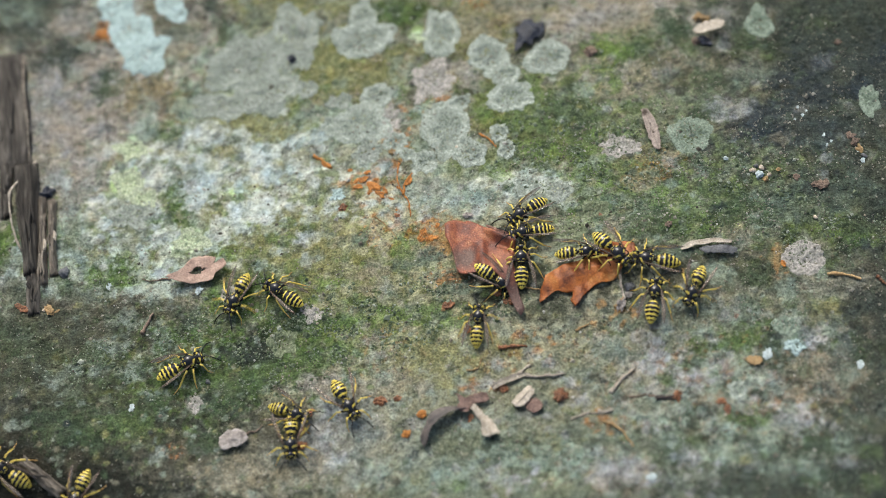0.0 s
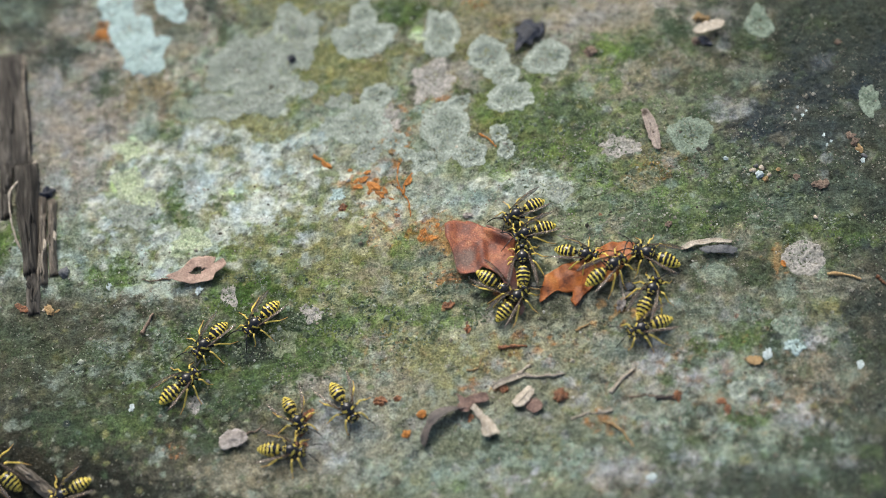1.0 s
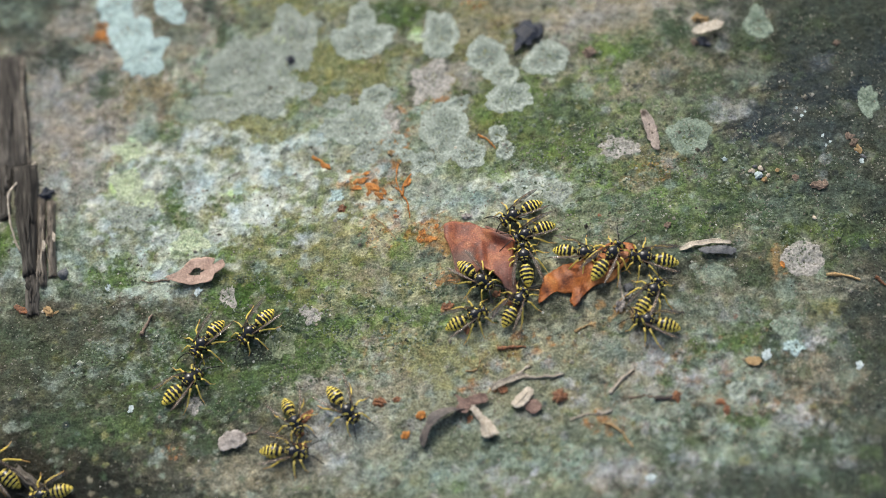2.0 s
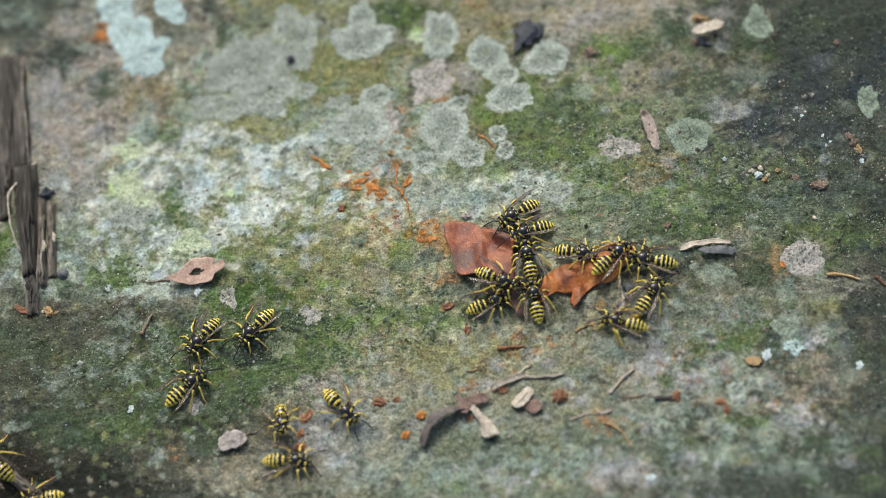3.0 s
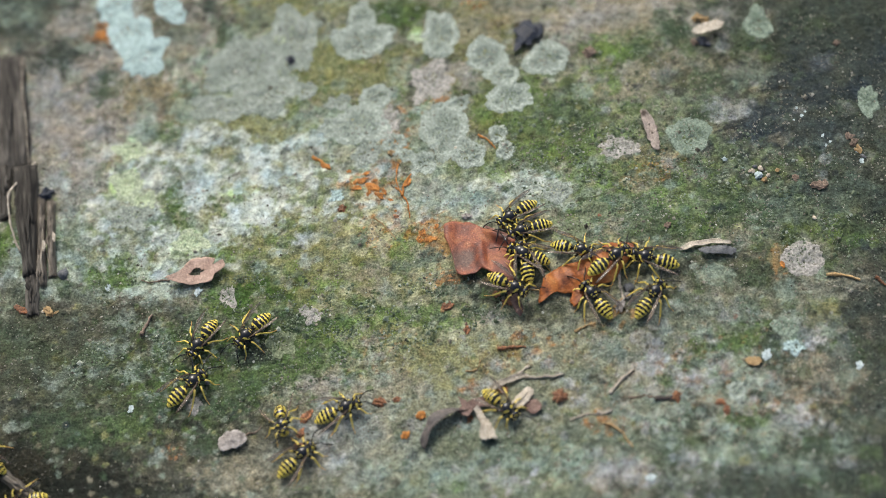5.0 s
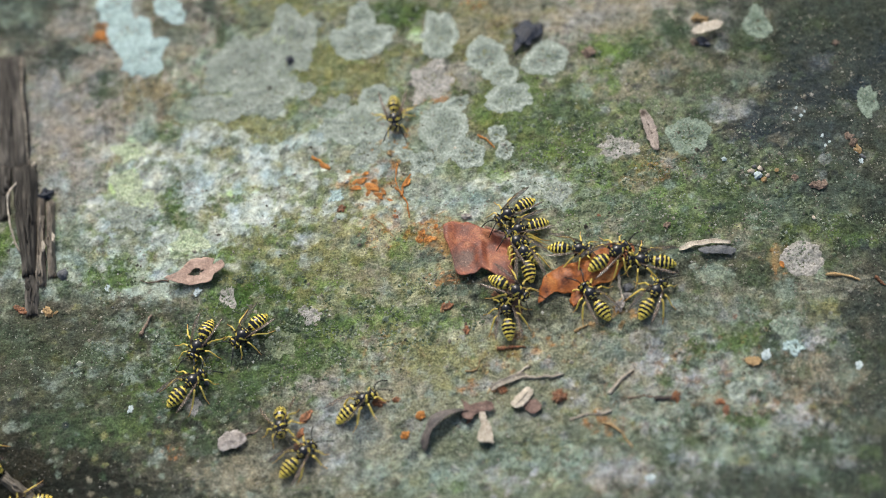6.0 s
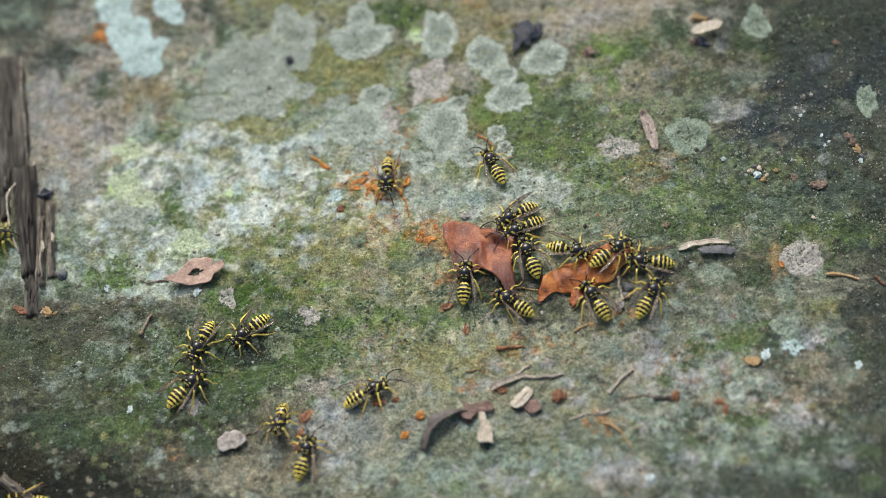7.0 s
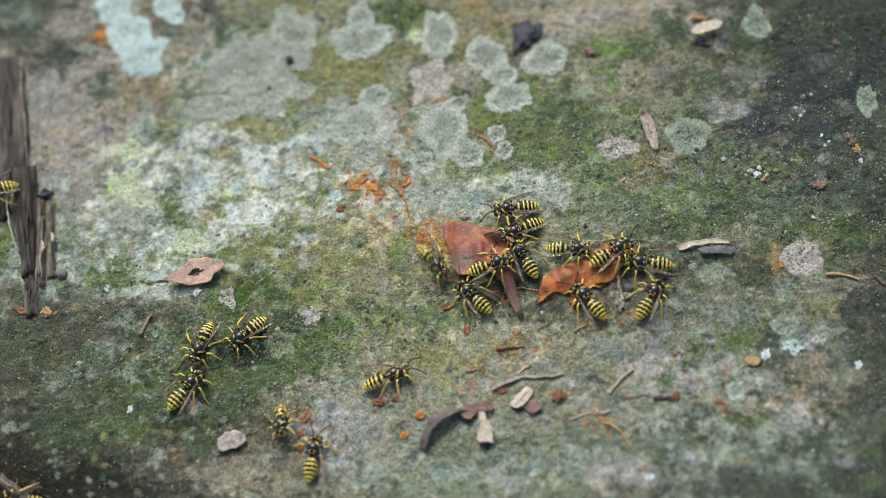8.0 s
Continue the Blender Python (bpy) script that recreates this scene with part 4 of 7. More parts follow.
    # shelf above the hollow
    crust(356, [(-117.3, -26.1, 5.6, 7.9, BROWN), (-88, -24.1, 3.4, 3.8, GREY), (-102.8, -33.8, 3.6, 3.4, GREY), (-84.2, -32.2, 2.3, 3.2, GREY), (-75.7, -24.3, 3, 2.9, SAGE), (-113.8, -21.4, 4, 2.3, SAGE), (-54.1, -27.3, 5.6, 4.1, DARK), (-47.8, -33.1, 6, 4.1, MOSS), (-57.8, -35, 4, 3.4, MOSS), (-66.4, -41.9, 2.2, 2.1, PINK)])
    # the first two patches paint the hollow's shade
    crust(556, [(-106.1, -57.1, 11, 4.3, SHADE_BROWN), (-112, -62.8, 6.4, 3.5, SHADE_BROWN), (-98.9, -47.7, 12, 7.9, DEEP), (-83.9, -47.8, 7, 5.7, MOSS), (-71.3, -58.5, 12, 6.4, BROWN), (-70.5, -55.4, 3, 2.3, RUST_STAIN), (-60.7, -53.3, 6, 3.8, DEEP), (-51.3, -63, 6.2, 5.3, TAN), (-77.4, -42.3, 6, 4.3, DEEP), (-96, -26.3, 5.3, 4.1, DEEP)])
    # shelf below the moss
    crust(363, [(-50, -27.5, 6.6, 3.6, DARK), (-37.6, -32.5, 7, 4.9, MOSS), (-26.6, -29.9, 5, 3.8, MOSS), (-4.5, -30.5, 8.6, 4.7, OLIVE), (-29.1, -50.1, 4.6, 5.8, LILAC), (-27.9, -59.1, 3.8, 2.3, WHITE), (-56.3, -61.9, 10, 4.9, TAN), (-42.7, -56.9, 5, 3, BROWN)])
    crust(563, [(-44.3, -42, 4, 3.2, DEEP), (-8.3, -63.8, 13, 4.7, SAGE), (-18.2, -54.9, 6, 4.3, DULL), (-34.5, -37, 3.8, 2.3, PINK), (-12.5, -37.3, 6, 2.8, TAN), (-58.3, -42.6, 6, 4.3, DEEP), (-16.3, -44.5, 5.6, 3.2, GREY), (1.4, -38.4, 5, 3.2, OLIVE)])
    # bare slope
    crust(370, [(5.2, -32.3, 14, 5.3, OLIVE), (20, -30.3, 5, 2.8, OLIVE), (37.4, -38.7, 6, 2.6, DULL), (57.5, -60.8, 7.1, 6.6, DEEP), (42.1, -67.7, 6.2, 3.6, LILAC), (19.5, -60.5, 11.2, 4, SAGE), (31.1, -55.1, 6, 2.6, DULL)])
    crust(570, [(5.1, -64.7, 8.4, 4.3, SAGE), (50.8, -42.6, 6, 4.3, TAN), (45.4, -33.9, 3.7, 2.8, SLATE), (10, -50.5, 7, 2.8, GREY), (50.5, -50, 4.7, 2.1, GREY), (31.4, -44.7, 4, 2.1, OCHRE), (4.1, -67.7, 2.8, 1.7, MOSS)])
    # bare slope with discs
    crust(377, [(74.6, -32.7, 3.5, 2.7, MOSS), (104.8, -32.9, 5, 3.4, MOSS), (78.7, -53.7, 6, 1.9, MOSS), (107.1, -63.2, 3.5, 2.4, BRIGHT), (57.5, -41.8, 2.4, 1.9, MOSS), (101.1, -40.5, 11, 4.3, TAN), (109, -51.4, 3.4, 8.5, BROWN), (88.2, -54.5, 4.5, 3.4, LILAC), (45.8, -66.4, 6.3, 4.2, LILAC), (82.1, -58.1, 4.2, 3, SAGE), (102.8, -60, 3.2, 4.5, SAGE), (71.5, -61.4, 5.4, 2.2, SAGE)])
    crust(577, [(58, -50.3, 4.5, 1.8, GREY), (86, -67.1, 5.4, 2.6, SAGE), (79.6, -43.5, 3.5, 1.9, GREY), (62.5, -69.4, 7.5, 2.6, DULL), (95, -70.5, 6.5, 3.2, DEEP), (69.7, -47.6, 5.6, 2.3, TAN), (94.1, -61, 5, 3.2, DEEP), (76.9, -63.7, 5.6, 2, DEEP), (84.1, -35, 3, 2.3, SLATE), (51.8, -59.5, 5.6, 3.2, DULL), (106.1, -71.6, 2.8, 3, BRIGHT)])
    def sprinkle(seed, count, cx, cy, rx, ry, small, large, colours, top=0.55):
        """Many little crusts of mixed colours strewn over one stretch."""
        rng = random.Random(seed)
        for k in range(count):
            a, r = rng.uniform(0, 2 * math.pi), rng.uniform(0, 1) ** 0.5
            size = small * (large / small) ** rng.uniform(0, 1)
            crust(seed + 3 * k, [(cx + rx * r * math.cos(a), cy + ry * r * math.sin(a), size, size * rng.uniform(0.7, 1.15), rng.choice(colours))], top * rng.uniform(0.5, 1.2))

    sprinkle(2000, 200, -68, 19, 46, 25, 0.9, 3.0, (WHITE, WHITE, PALE, GREY, (168, 164, 170), MOSS, OLIVE, DULL), 0.66)
    sprinkle(3000, 60, -22, 38, 26, 16, 0.8, 2.6, (SAGE, GREY, PINK, PALE, DULL))
    sprinkle(4000, 110, 6, 13, 28, 9, 0.5, 1.6, (WHITE, GREY, SAGE, LILAC, SLATE), 0.6)
    sprinkle(5000, 150, 76, -44, 44, 28, 1.0, 3.8, (SAGE, GREY, LILAC, TAN, DEEP, DULL, SLATE))
    sprinkle(6000, 130, 2, -48, 52, 22, 0.8, 3.2, (SAGE, GREY, TAN, DULL, OLIVE, LILAC))
    sprinkle(7000, 140, -84, -36, 36, 26, 0.8, 3.0, (GREY, SAGE, DEEP, MOSS, BROWN, SLATE, DARK))
    sprinkle(8000, 150, 84, 42, 42, 38, 0.8, 3.0, (TAN, DEEP, SLATE, INK, LILAC, MOSS, DULL))
    sprinkle(9000, 70, -108, 52, 20, 30, 0.8, 3.2, (PINK, TAN, LILAC, GREY, DULL))
    sprinkle(10000, 190, 52, 8, 44, 20, 0.5, 1.8, (SLATE, GREY, SLATE, DULL, SAGE), 0.66)
    sprinkle(11000, 110, -20, -8, 34, 18, 0.6, 2.2, (OLIVE, TAN, MOSS, DULL, SLATE, PINK))
    sprinkle(13000, 70, -20, 62, 30, 16, 0.8, 2.5, (MOSS, TAN, DULL, SAGE, OCHRE))
    sprinkle(14000, 70, 32, 38, 20, 16, 0.6, 2.0, (BRIGHT, OLIVE, SAGE, MOSS))
    sprinkle(15000, 80, -30, -9, 24, 9, 0.7, 2.2, (OLIVE, TAN, GREY, BRIGHT))
    sprinkle(16000, 90, 36, 14, 22, 12, 0.5, 1.6, (SAGE, GREY, TAN, OLIVE))
    crust(17000, [(9, 73, 8, 6, TAN), (22, 79, 11, 5, TAN), (5, 58, 4, 4, PINK), (38, 74, 9, 5, PINK), (-108, -14, 12, 4, BROWN), (-116, -22, 9, 6, DEEP), (-100, -20, 10, 4, BROWN)])
    crust(17500, [(-51, -55.4, 9, 6.8, (112, 105, 95)), (-42.4, -40.5, 6.3, 4.2, TAN), (-46.7, -46.8, 6, 4.8, BROWN), (-33.5, -37.2, 6, 3.2, PINK), (-34.9, -50.4, 5.1, 5.8, LILAC), (-32.1, -58, 5.9, 3.8, LILAC), (-21.2, -51.1, 9, 6.4, (134, 130, 124)), (-10.8, -58.8, 9, 6.4, (126, 126, 118)), (-38.7, -60.5, 10.5, 4.5, TAN), (-25.4, -62.6, 9, 3.9, (124, 122, 114)), (-42, -52.5, 4.5, 4.8, (92, 87, 78)), (-18.4, -41, 7.5, 4.2, TAN), (-54.6, -37.6, 6, 4.1, DEEP), (-27.3, -43.6, 5.4, 3.8, LILAC)], 0.62)
    crust(17800, [(112, 57, 15, 10, INK), (122, 49, 9, 14, INK), (101, 49, 10, 8, INK), (118, 76, 14, 6, DARK), (92, 35, 9, 6, INK), (106, 63, 12, 5, DARK)], 0.62)
    crust(17900, [(-101.7, 5.6, 5.4, 7.6, (108, 117, 104)), (-119.5, 2.4, 3.3, 6.5, DULL), (-105.4, 21.6, 4.2, 6.8, (116, 111, 106)), (-96.7, -7.5, 8, 4.1, DULL), (-104.8, -3.9, 3.2, 4.1, DEEP), (-117, -7.1, 3.9, 4.1, (104, 108, 98)), (-106.9, -11.6, 6.4, 2.4, BROWN)], 0.66)
    sprinkle(18000, 280, -84, -38, 40, 30, 0.35, 1.2, (GREY, SAGE, DEEP, DARK, TAN, MOSS, OLIVE), 0.75)
    sprinkle(20000, 280, 45, -42, 78, 30, 0.4, 1.4, (GREY, SAGE, DEEP, DARK, TAN, LILAC, OLIVE), 0.62)
    sprinkle(22000, 160, -30, -22, 50, 18, 0.35, 1.2, (GREY, SAGE, DEEP, TAN, MOSS, OLIVE), 0.6)
    sprinkle(12000, 380, 0, 4, 128, 82, 0.4, 1.8, (DARK, DEEP, INK, SHADE_BROWN), 0.62)
    # the darker outskirts: lens falloff painted in at the view's edges, soil and algae below the bark
    layer((66, 72, 66), 8, 110, 0.7, [(117, -40, 15, 34, 0.95), (116, 20, 16, 22, 0.7), (118, 66, 20, 22, 1.0), (96, 76, 22, 9, 0.8), (-128, 84, 14, 14, 0.8), (84, -75, 34, 8, 0.8), (110, -66, 16, 14, 0.6)], 0.5, 0.4, 0.66)
    layer((72, 76, 60), 6, 111, 0.7, [(-104, -19, 16, 6, 0.9), (-112, -30, 12, 10, 0.9), (-92, -36, 14, 8, 0.7), (-118, -8, 8, 6, 0.6)], 0.5, 0.36, 0.6)
    # fine mottling over all of it
    far = step(400, 150, np.hypot(X, Y))
    tone = 1 + (0.15 * fbm(X, Y, 3.2, 41, 4, 0.7) + 0.08 * fbm(X, Y, 22, 42, 2)) * (0.4 + 0.6 * far)
    col *= np.clip(tone, 0.45, 1.7)[..., None]
    hue = 0.10 * fbm(X, Y, 6, 43, 3)
    col *= 1 + np.stack((hue, hue * 0.2, -hue), -1)
    col *= np.array([0.905, 1.0, 0.955])
    lum = col @ np.array([0.25, 0.6, 0.15])
    col = lum[..., None] + (col - lum[..., None]) * 0.92
    col *= ((lum / 0.2) ** 0.19)[..., None]
    away = step(220, 420, np.hypot(X, Y))[..., None]
    return np.clip(col * (1 - away) + srgb(116, 116, 102) * away, 0.01, 0.9)


def rock():
    xs, ys = axis(-138, 138, 0.37, 1.34, 400000), axis(-80, 96, 0.37, 1.34, 400000)
    X, Y = np.meshgrid(xs, ys)
    near = step(3000, 300, np.hypot(X, Y))
    Z = height(X, Y) + relief(X, Y) * near + (1 - near) * 120 * fbm(X, Y, 9000, 77, 2) * step(1500, 20000, np.hypot(X, Y))
    ny, nx = X.shape
    me = bpy.data.meshes.new("ground")
    me.vertices.add(nx * ny)
    me.vertices.foreach_set("co", (np.stack((X, Y, Z), -1).reshape(-1) * MM).astype(np.float32))
    i = (np.arange(ny - 1)[:, None] * nx + np.arange(nx - 1)[None, :]).reshape(-1)
    quads = np.stack((i, i + 1, i + nx + 1, i + nx), -1).reshape(-1)
    me.loops.add(len(quads))
    me.loops.foreach_set("vertex_index", quads.astype(np.int32))
    me.polygons.add(len(i))
    me.polygons.foreach_set("loop_start", np.arange(0, len(quads), 4, dtype=np.int32))
    me.polygons.foreach_set("use_smooth", np.ones(len(i), bool))
    me.update()
    me.validate()
    at = me.attributes.new("growth_shade", "FLOAT_COLOR", "POINT")
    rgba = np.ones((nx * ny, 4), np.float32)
    rgba[:, :3] = growth_shade_field(X, Y).reshape(-1, 3)
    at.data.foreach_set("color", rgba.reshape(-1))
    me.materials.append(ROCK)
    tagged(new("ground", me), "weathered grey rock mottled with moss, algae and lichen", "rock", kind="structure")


rock()


def scatter(name, count, seed, size, material_, keep, label, category, squash):
    """Thousands of tiny eight-sided grains, joined."""
    rng = np.random.default_rng(seed)
    x, y = rng.uniform(-132, 132, count * 6), rng.uniform(-78, 92, count * 6)
    ok = np.nonzero(rng.uniform(0, 1, count * 6) < keep(x, y))[0][:count]
    x, y = x[ok], y[ok]
    n = len(x)
    r = size * rng.lognormal(0, 0.45, n)
    base = np.array([(1, 0, 0), (0, 1, 0), (-1, 0, 0), (0, -1, 0), (0, 0, 1), (0, 0, -1)], float)
    a = rng.uniform(0, 2 * np.pi, n)
    v = base[None] * (1 + rng.uniform(-0.35, 0.35, (n, 6, 1))) * r[:, None, None]
    v[..., 2] *= squash
    ca, sa = np.cos(a)[:, None], np.sin(a)[:, None]
    px, py = v[..., 0] * ca - v[..., 1] * sa, v[..., 0] * sa + v[..., 1] * ca
    co = np.stack((px + x[:, None], py + y[:, None], v[..., 2] + surface(x, y)[:, None] + 0.15 * r[:, None]), -1).reshape(-1, 3) * MM
    tri = np.array([(0, 1, 4), (1, 2, 4), (2, 3, 4), (3, 0, 4), (1, 0, 5), (2, 1, 5), (3, 2, 5), (0, 3, 5)])
    faces = (tri[None] + 6 * np.arange(n)[:, None, None]).reshape(-1, 3)
    me = bpy.data.meshes.new(name)
    me.from_pydata(co.tolist(), [], faces.tolist())
    me.materials.append(material_)
    tagged(new(name, me), label, category, kind="stuff")


def near_spots(spots):
    def keep(x, y):
        k = np.zeros(np.shape(x))
        for bx, by, rx, ry, w in spots:
            k = k + w * np.exp(-((x - bx) / rx) ** 2 - ((y - by) / ry) ** 2)
        return np.clip(k, 0, 1) * step(0.2, 0.55, k) * step(-0.15, 0.4, fbm(x, y, 6, 14, 3))
    return keep


scatter("moss", 30000, 5, 0.22, MOSS, near_spots([(33.8, 31.4, 22, 20, 0.8), (52.4, 61.4, 16, 9, 0.6), (-13.9, 80.7, 10, 5, 1), (-20.3, -20.1, 30, 10, 1), (-51.3, -9.7, 11, 8, 1), (-53.5, -29.5, 30, 14, 0.9), (-90.8, -2.7, 8, 7, 1), (71.4, 14.9, 34, 20, 0.8), (105.2, 0.7, 18, 11, 0.8), (9.9, -14.7, 16, 8, 0.7), (-88.6, -28.6, 24, 14, 0.6), (-75.2, 21.2, 4, 6, 1)]),
        "low tufts of dark green moss on rock", "moss", 0.8)
scatter("grit", 15000, 6, 0.17, GRIT, lambda x, y: (0.30 + 0.70 * np.exp(-((x - 62) / 46) ** 2 - ((y - 20) / 28) ** 2)) * (1 - 0.8 * np.exp(-((x + 95) / 40) ** 2 - ((y + 50) / 28) ** 2)) * step(-0.3, 0.3, fbm(x, y, 9, 87, 3)),
        "loose pale grains of weathered rock", "grit", 0.7)


# ---- lichens ----
def lichen(x, y, rx, ry, turn, material_, label, seed, lobes=0.16, thick=0.26):
    n, rings = 84, 16
    h0 = float(height(x, y))
    bm = bmesh.new()
    zone = bm.verts.layers.float.new("zone")
    ca, sa = math.cos(radians(turn)), math.sin(radians(turn))
    ang = np.arange(n) * 2 * np.pi / n
    edge = 1 + lobes * fbm(np.cos(ang) * 1.2 + seed * 3.1, np.sin(ang) * 1.2, 1.0, seed, 2, 0.5) * 1.6 + (0.07 + 0.5 * max(0, lobes - 0.17)) * fbm(np.cos(ang) * 4 + seed, np.sin(ang) * 4, 1.0, seed + 9, 2, 0.7)
    rows = []
    for r in range(rings + 1):
        s = r / rings
        u, v = edge * s * rx * np.cos(ang), edge * s * ry * np.sin(ang)
        X, Y = x + u * ca - v * sa, y + u * sa + v * ca
        body = thick * (0.30 + 0.55 * step(0.25, 0.8, s) + 0.35 * fbm(X, Y, 1.6, seed + 5, 2)) * (1 if s < 0.97 else -0.4)
        Z = surface(X, Y) + body + 0.12 * perlin(X * 1.3, Y * 1.3, seed) - h0
        line = []
        for k in range(n if r else 1):
            w = bm.verts.new((X[k] - x, Y[k] - y, Z[k]))
            w[zone] = s
            line.append(w)
        rows.append(line)
    for k in range(n):
        bm.faces.new((rows[0][0], rows[1][k], rows[1][(k + 1) % n]))
    for r in range(1, rings):
        for k in range(n):
            a, b = rows[r], rows[r + 1]
            bm.faces.new((a[k], b[k], b[(k + 1) % n], a[(k + 1) % n]))
    thing("lichen", bm, material_, pose(x * MM, y * MM, h0 * MM), label, "lichen", "lichens on the rock")


GREY, DULL = "grey-green lichen rosette with a pale rim on rock", "dull grey lichen crust spread over the rock"
for row in (((-23.6, 70.8), 8.3, 6.2, 0, 1), ((-23.8, 78.6), 3.9, 5.6, 0, 17), ((-0.7, 71.0), 5.2, 7.8, 0, 2), ((-19.3, 51.1), 4.4, 3.9, 10, 11), ((-24.0, 42.2), 8.4, 6.6, -8, 12),
            ((1.0, 38.8), 6.0, 9.4, 0, 7), ((12.6, 62.8), 5.8, 5.6, -30, 3), ((16.9, 56.0), 4.6, 3.6, 0, 18), ((18.8, 47.9), 6.5, 5.1, 12, 4), ((29.8, 60.8), 6.4, 5.5, 0, 5),
            ((7.1, 29.1), 4.2, 4.4, 5, 6), ((15.4, 35.5), 2.7, 2.9, 0, 9), ((17.5, 29.6), 2.4, 2.7, 0, 10), ((-5.3, 27.7), 3.2, 3.8, 0, 8)):
    lichen(row[0][0], row[0][1], 1.1 * row[1], 1.1 * row[2], row[3], LICHEN, GREY, row[4], 0.15, 0.14)
for k, p in enumerate((((-29.7, 50.6), 3.8), ((-13.5, 35.1), 3.8), ((-31.9, 42.2), 3.6), ((-21.2, 32.6), 4.0), ((-10.1, 30.4), 2.8), ((4.9, 47.4), 3.0), ((30.9, 14.7), 4.2), ((22.5, 17.1), 3.8), ((75.6, -45.0), 3.0))):
    lichen(p[0][0], p[0][1], p[1], p[1] * (0.75 + 0.1 * (k % 4)), 37 * k, LICHEN if k % 3 else LICHEN_D, "small grey-green lichen patch merging into its neighbours", 200 + k, 0.24, 0.12)
for row in (((-43.6, 73.1), 7.5, 11.0, 0, 21), ((-56.6, 66.5), 13.0, 10.0, 10, 22), ((-51.2, 55.6), 10.0, 7.0, 0, 23), ((-63.3, 51.9), 9.2, 4.6, -6, 24), ((-39.7, 55.5), 3.3, 3.3, 0, 25), ((-87.6, 16.1), 6, 4.4, 0, 28)):
    lichen(row[0][0], row[0][1], row[1], row[2], row[3], LICHEN_D, DULL, row[4], 0.24, 0.12)
for row in (((-43.0, -24.7), 4.2, 3.8, 31), ((34.3, 2.0), 4, 3, 37), ((40.6, 8.7), 4, 3.4, 38)):
    lichen(row[0][0], row[0][1], row[1], row[2], 20, LICHEN_M, "mossy grey-green lichen patch on rock", row[3], 0.22, 0.10)
lichen(67.8, 31.9, 6.2, 6.4, 0, LICHEN_F, "dull grey-green lichen patch beside a winged seed", 140, 0.12, 0.10)
lichen(95.6, -7.1, 6.0, 5.3, 0, LICHEN_P, "faint pinkish-grey lichen disc with a pale rim on rock", 62, 0.08, 0.14)
lichen(89.4, -27.0, 3.4, 3.2, 10, LICHEN_F, "dull grey lichen ring on the rock", 30, 0.16, 0.14)
lichen(90.2, 70.6, 3.8, 5.8, 0, LICHEN_F, "dull grey-green lichen patch on dark moss", 26, 0.2, 0.12)
lichen(117.9, 41.2, 3.0, 5.0, 0, LICHEN_F, "dull grey-green lichen patch on dark rock", 27, 0.24, 0.12)
for k, (x, y, rx, ry) in enumerate(((-97.5, 89.4, 5.6, 7.0), (-92.8, 79.0, 6.6, 8.2), (-88.0, 71.4, 7.4, 7.4), (-81.9, 88.4, 3.9, 4.2), (-78.9, 84.1, 2.8, 2.8), (-29.6, 19.3, 2.1, 2.0), (91.5, -32.7, 2.6, 2.1))):
    lichen(x, y, rx, ry, 0, LICHEN_B, "pale blue-green leprose lichen crust on rock", 41 + k, 0.24 if k < 5 else 0.36, 0.14)
for row in (((-89.6, 27.4), 4.0, 4.4, 51), ((-89.3, 38.2), 4.2, 4.0, 52), ((-84.6, 22.0), 3.4, 3.2, 56), ((-71.2, 7.4), 4.6, 4.0, 53), ((-48.2, 73.3), 2.6, 1.4, 54), ((-7.2, 70.6), 2.6, 1.6, 55)):
    lichen(row[0][0], row[0][1], row[1], row[2], 0, LICHEN_Y, "soft yellow-green lichen spot on rock", row[3], 0.32, 0.14)
for row in (((-3.2, 56.1), 6.8, 6.2, 61), ((48.0, 28.9), 4.8, 3.8, 63), ((-15.0, 42.6), 3.0, 5.0, 67), ((-37.0, -15.5), 1.9, 1.5, 64), ((-34.4, -17.0), 2.0, 1.7, 68), ((-36.0, -18.6), 1.3, 1.1, 69), ((-58.3, -10.0), 2.0, 3.4, 65), ((-65.6, -41.9), 2.0, 2.4, 66)):
    lichen(row[0][0], row[0][1], row[1], row[2], 0, LICHEN_P, "pinkish-grey crust lichen on rock", row[3], 0.34, 0.10)


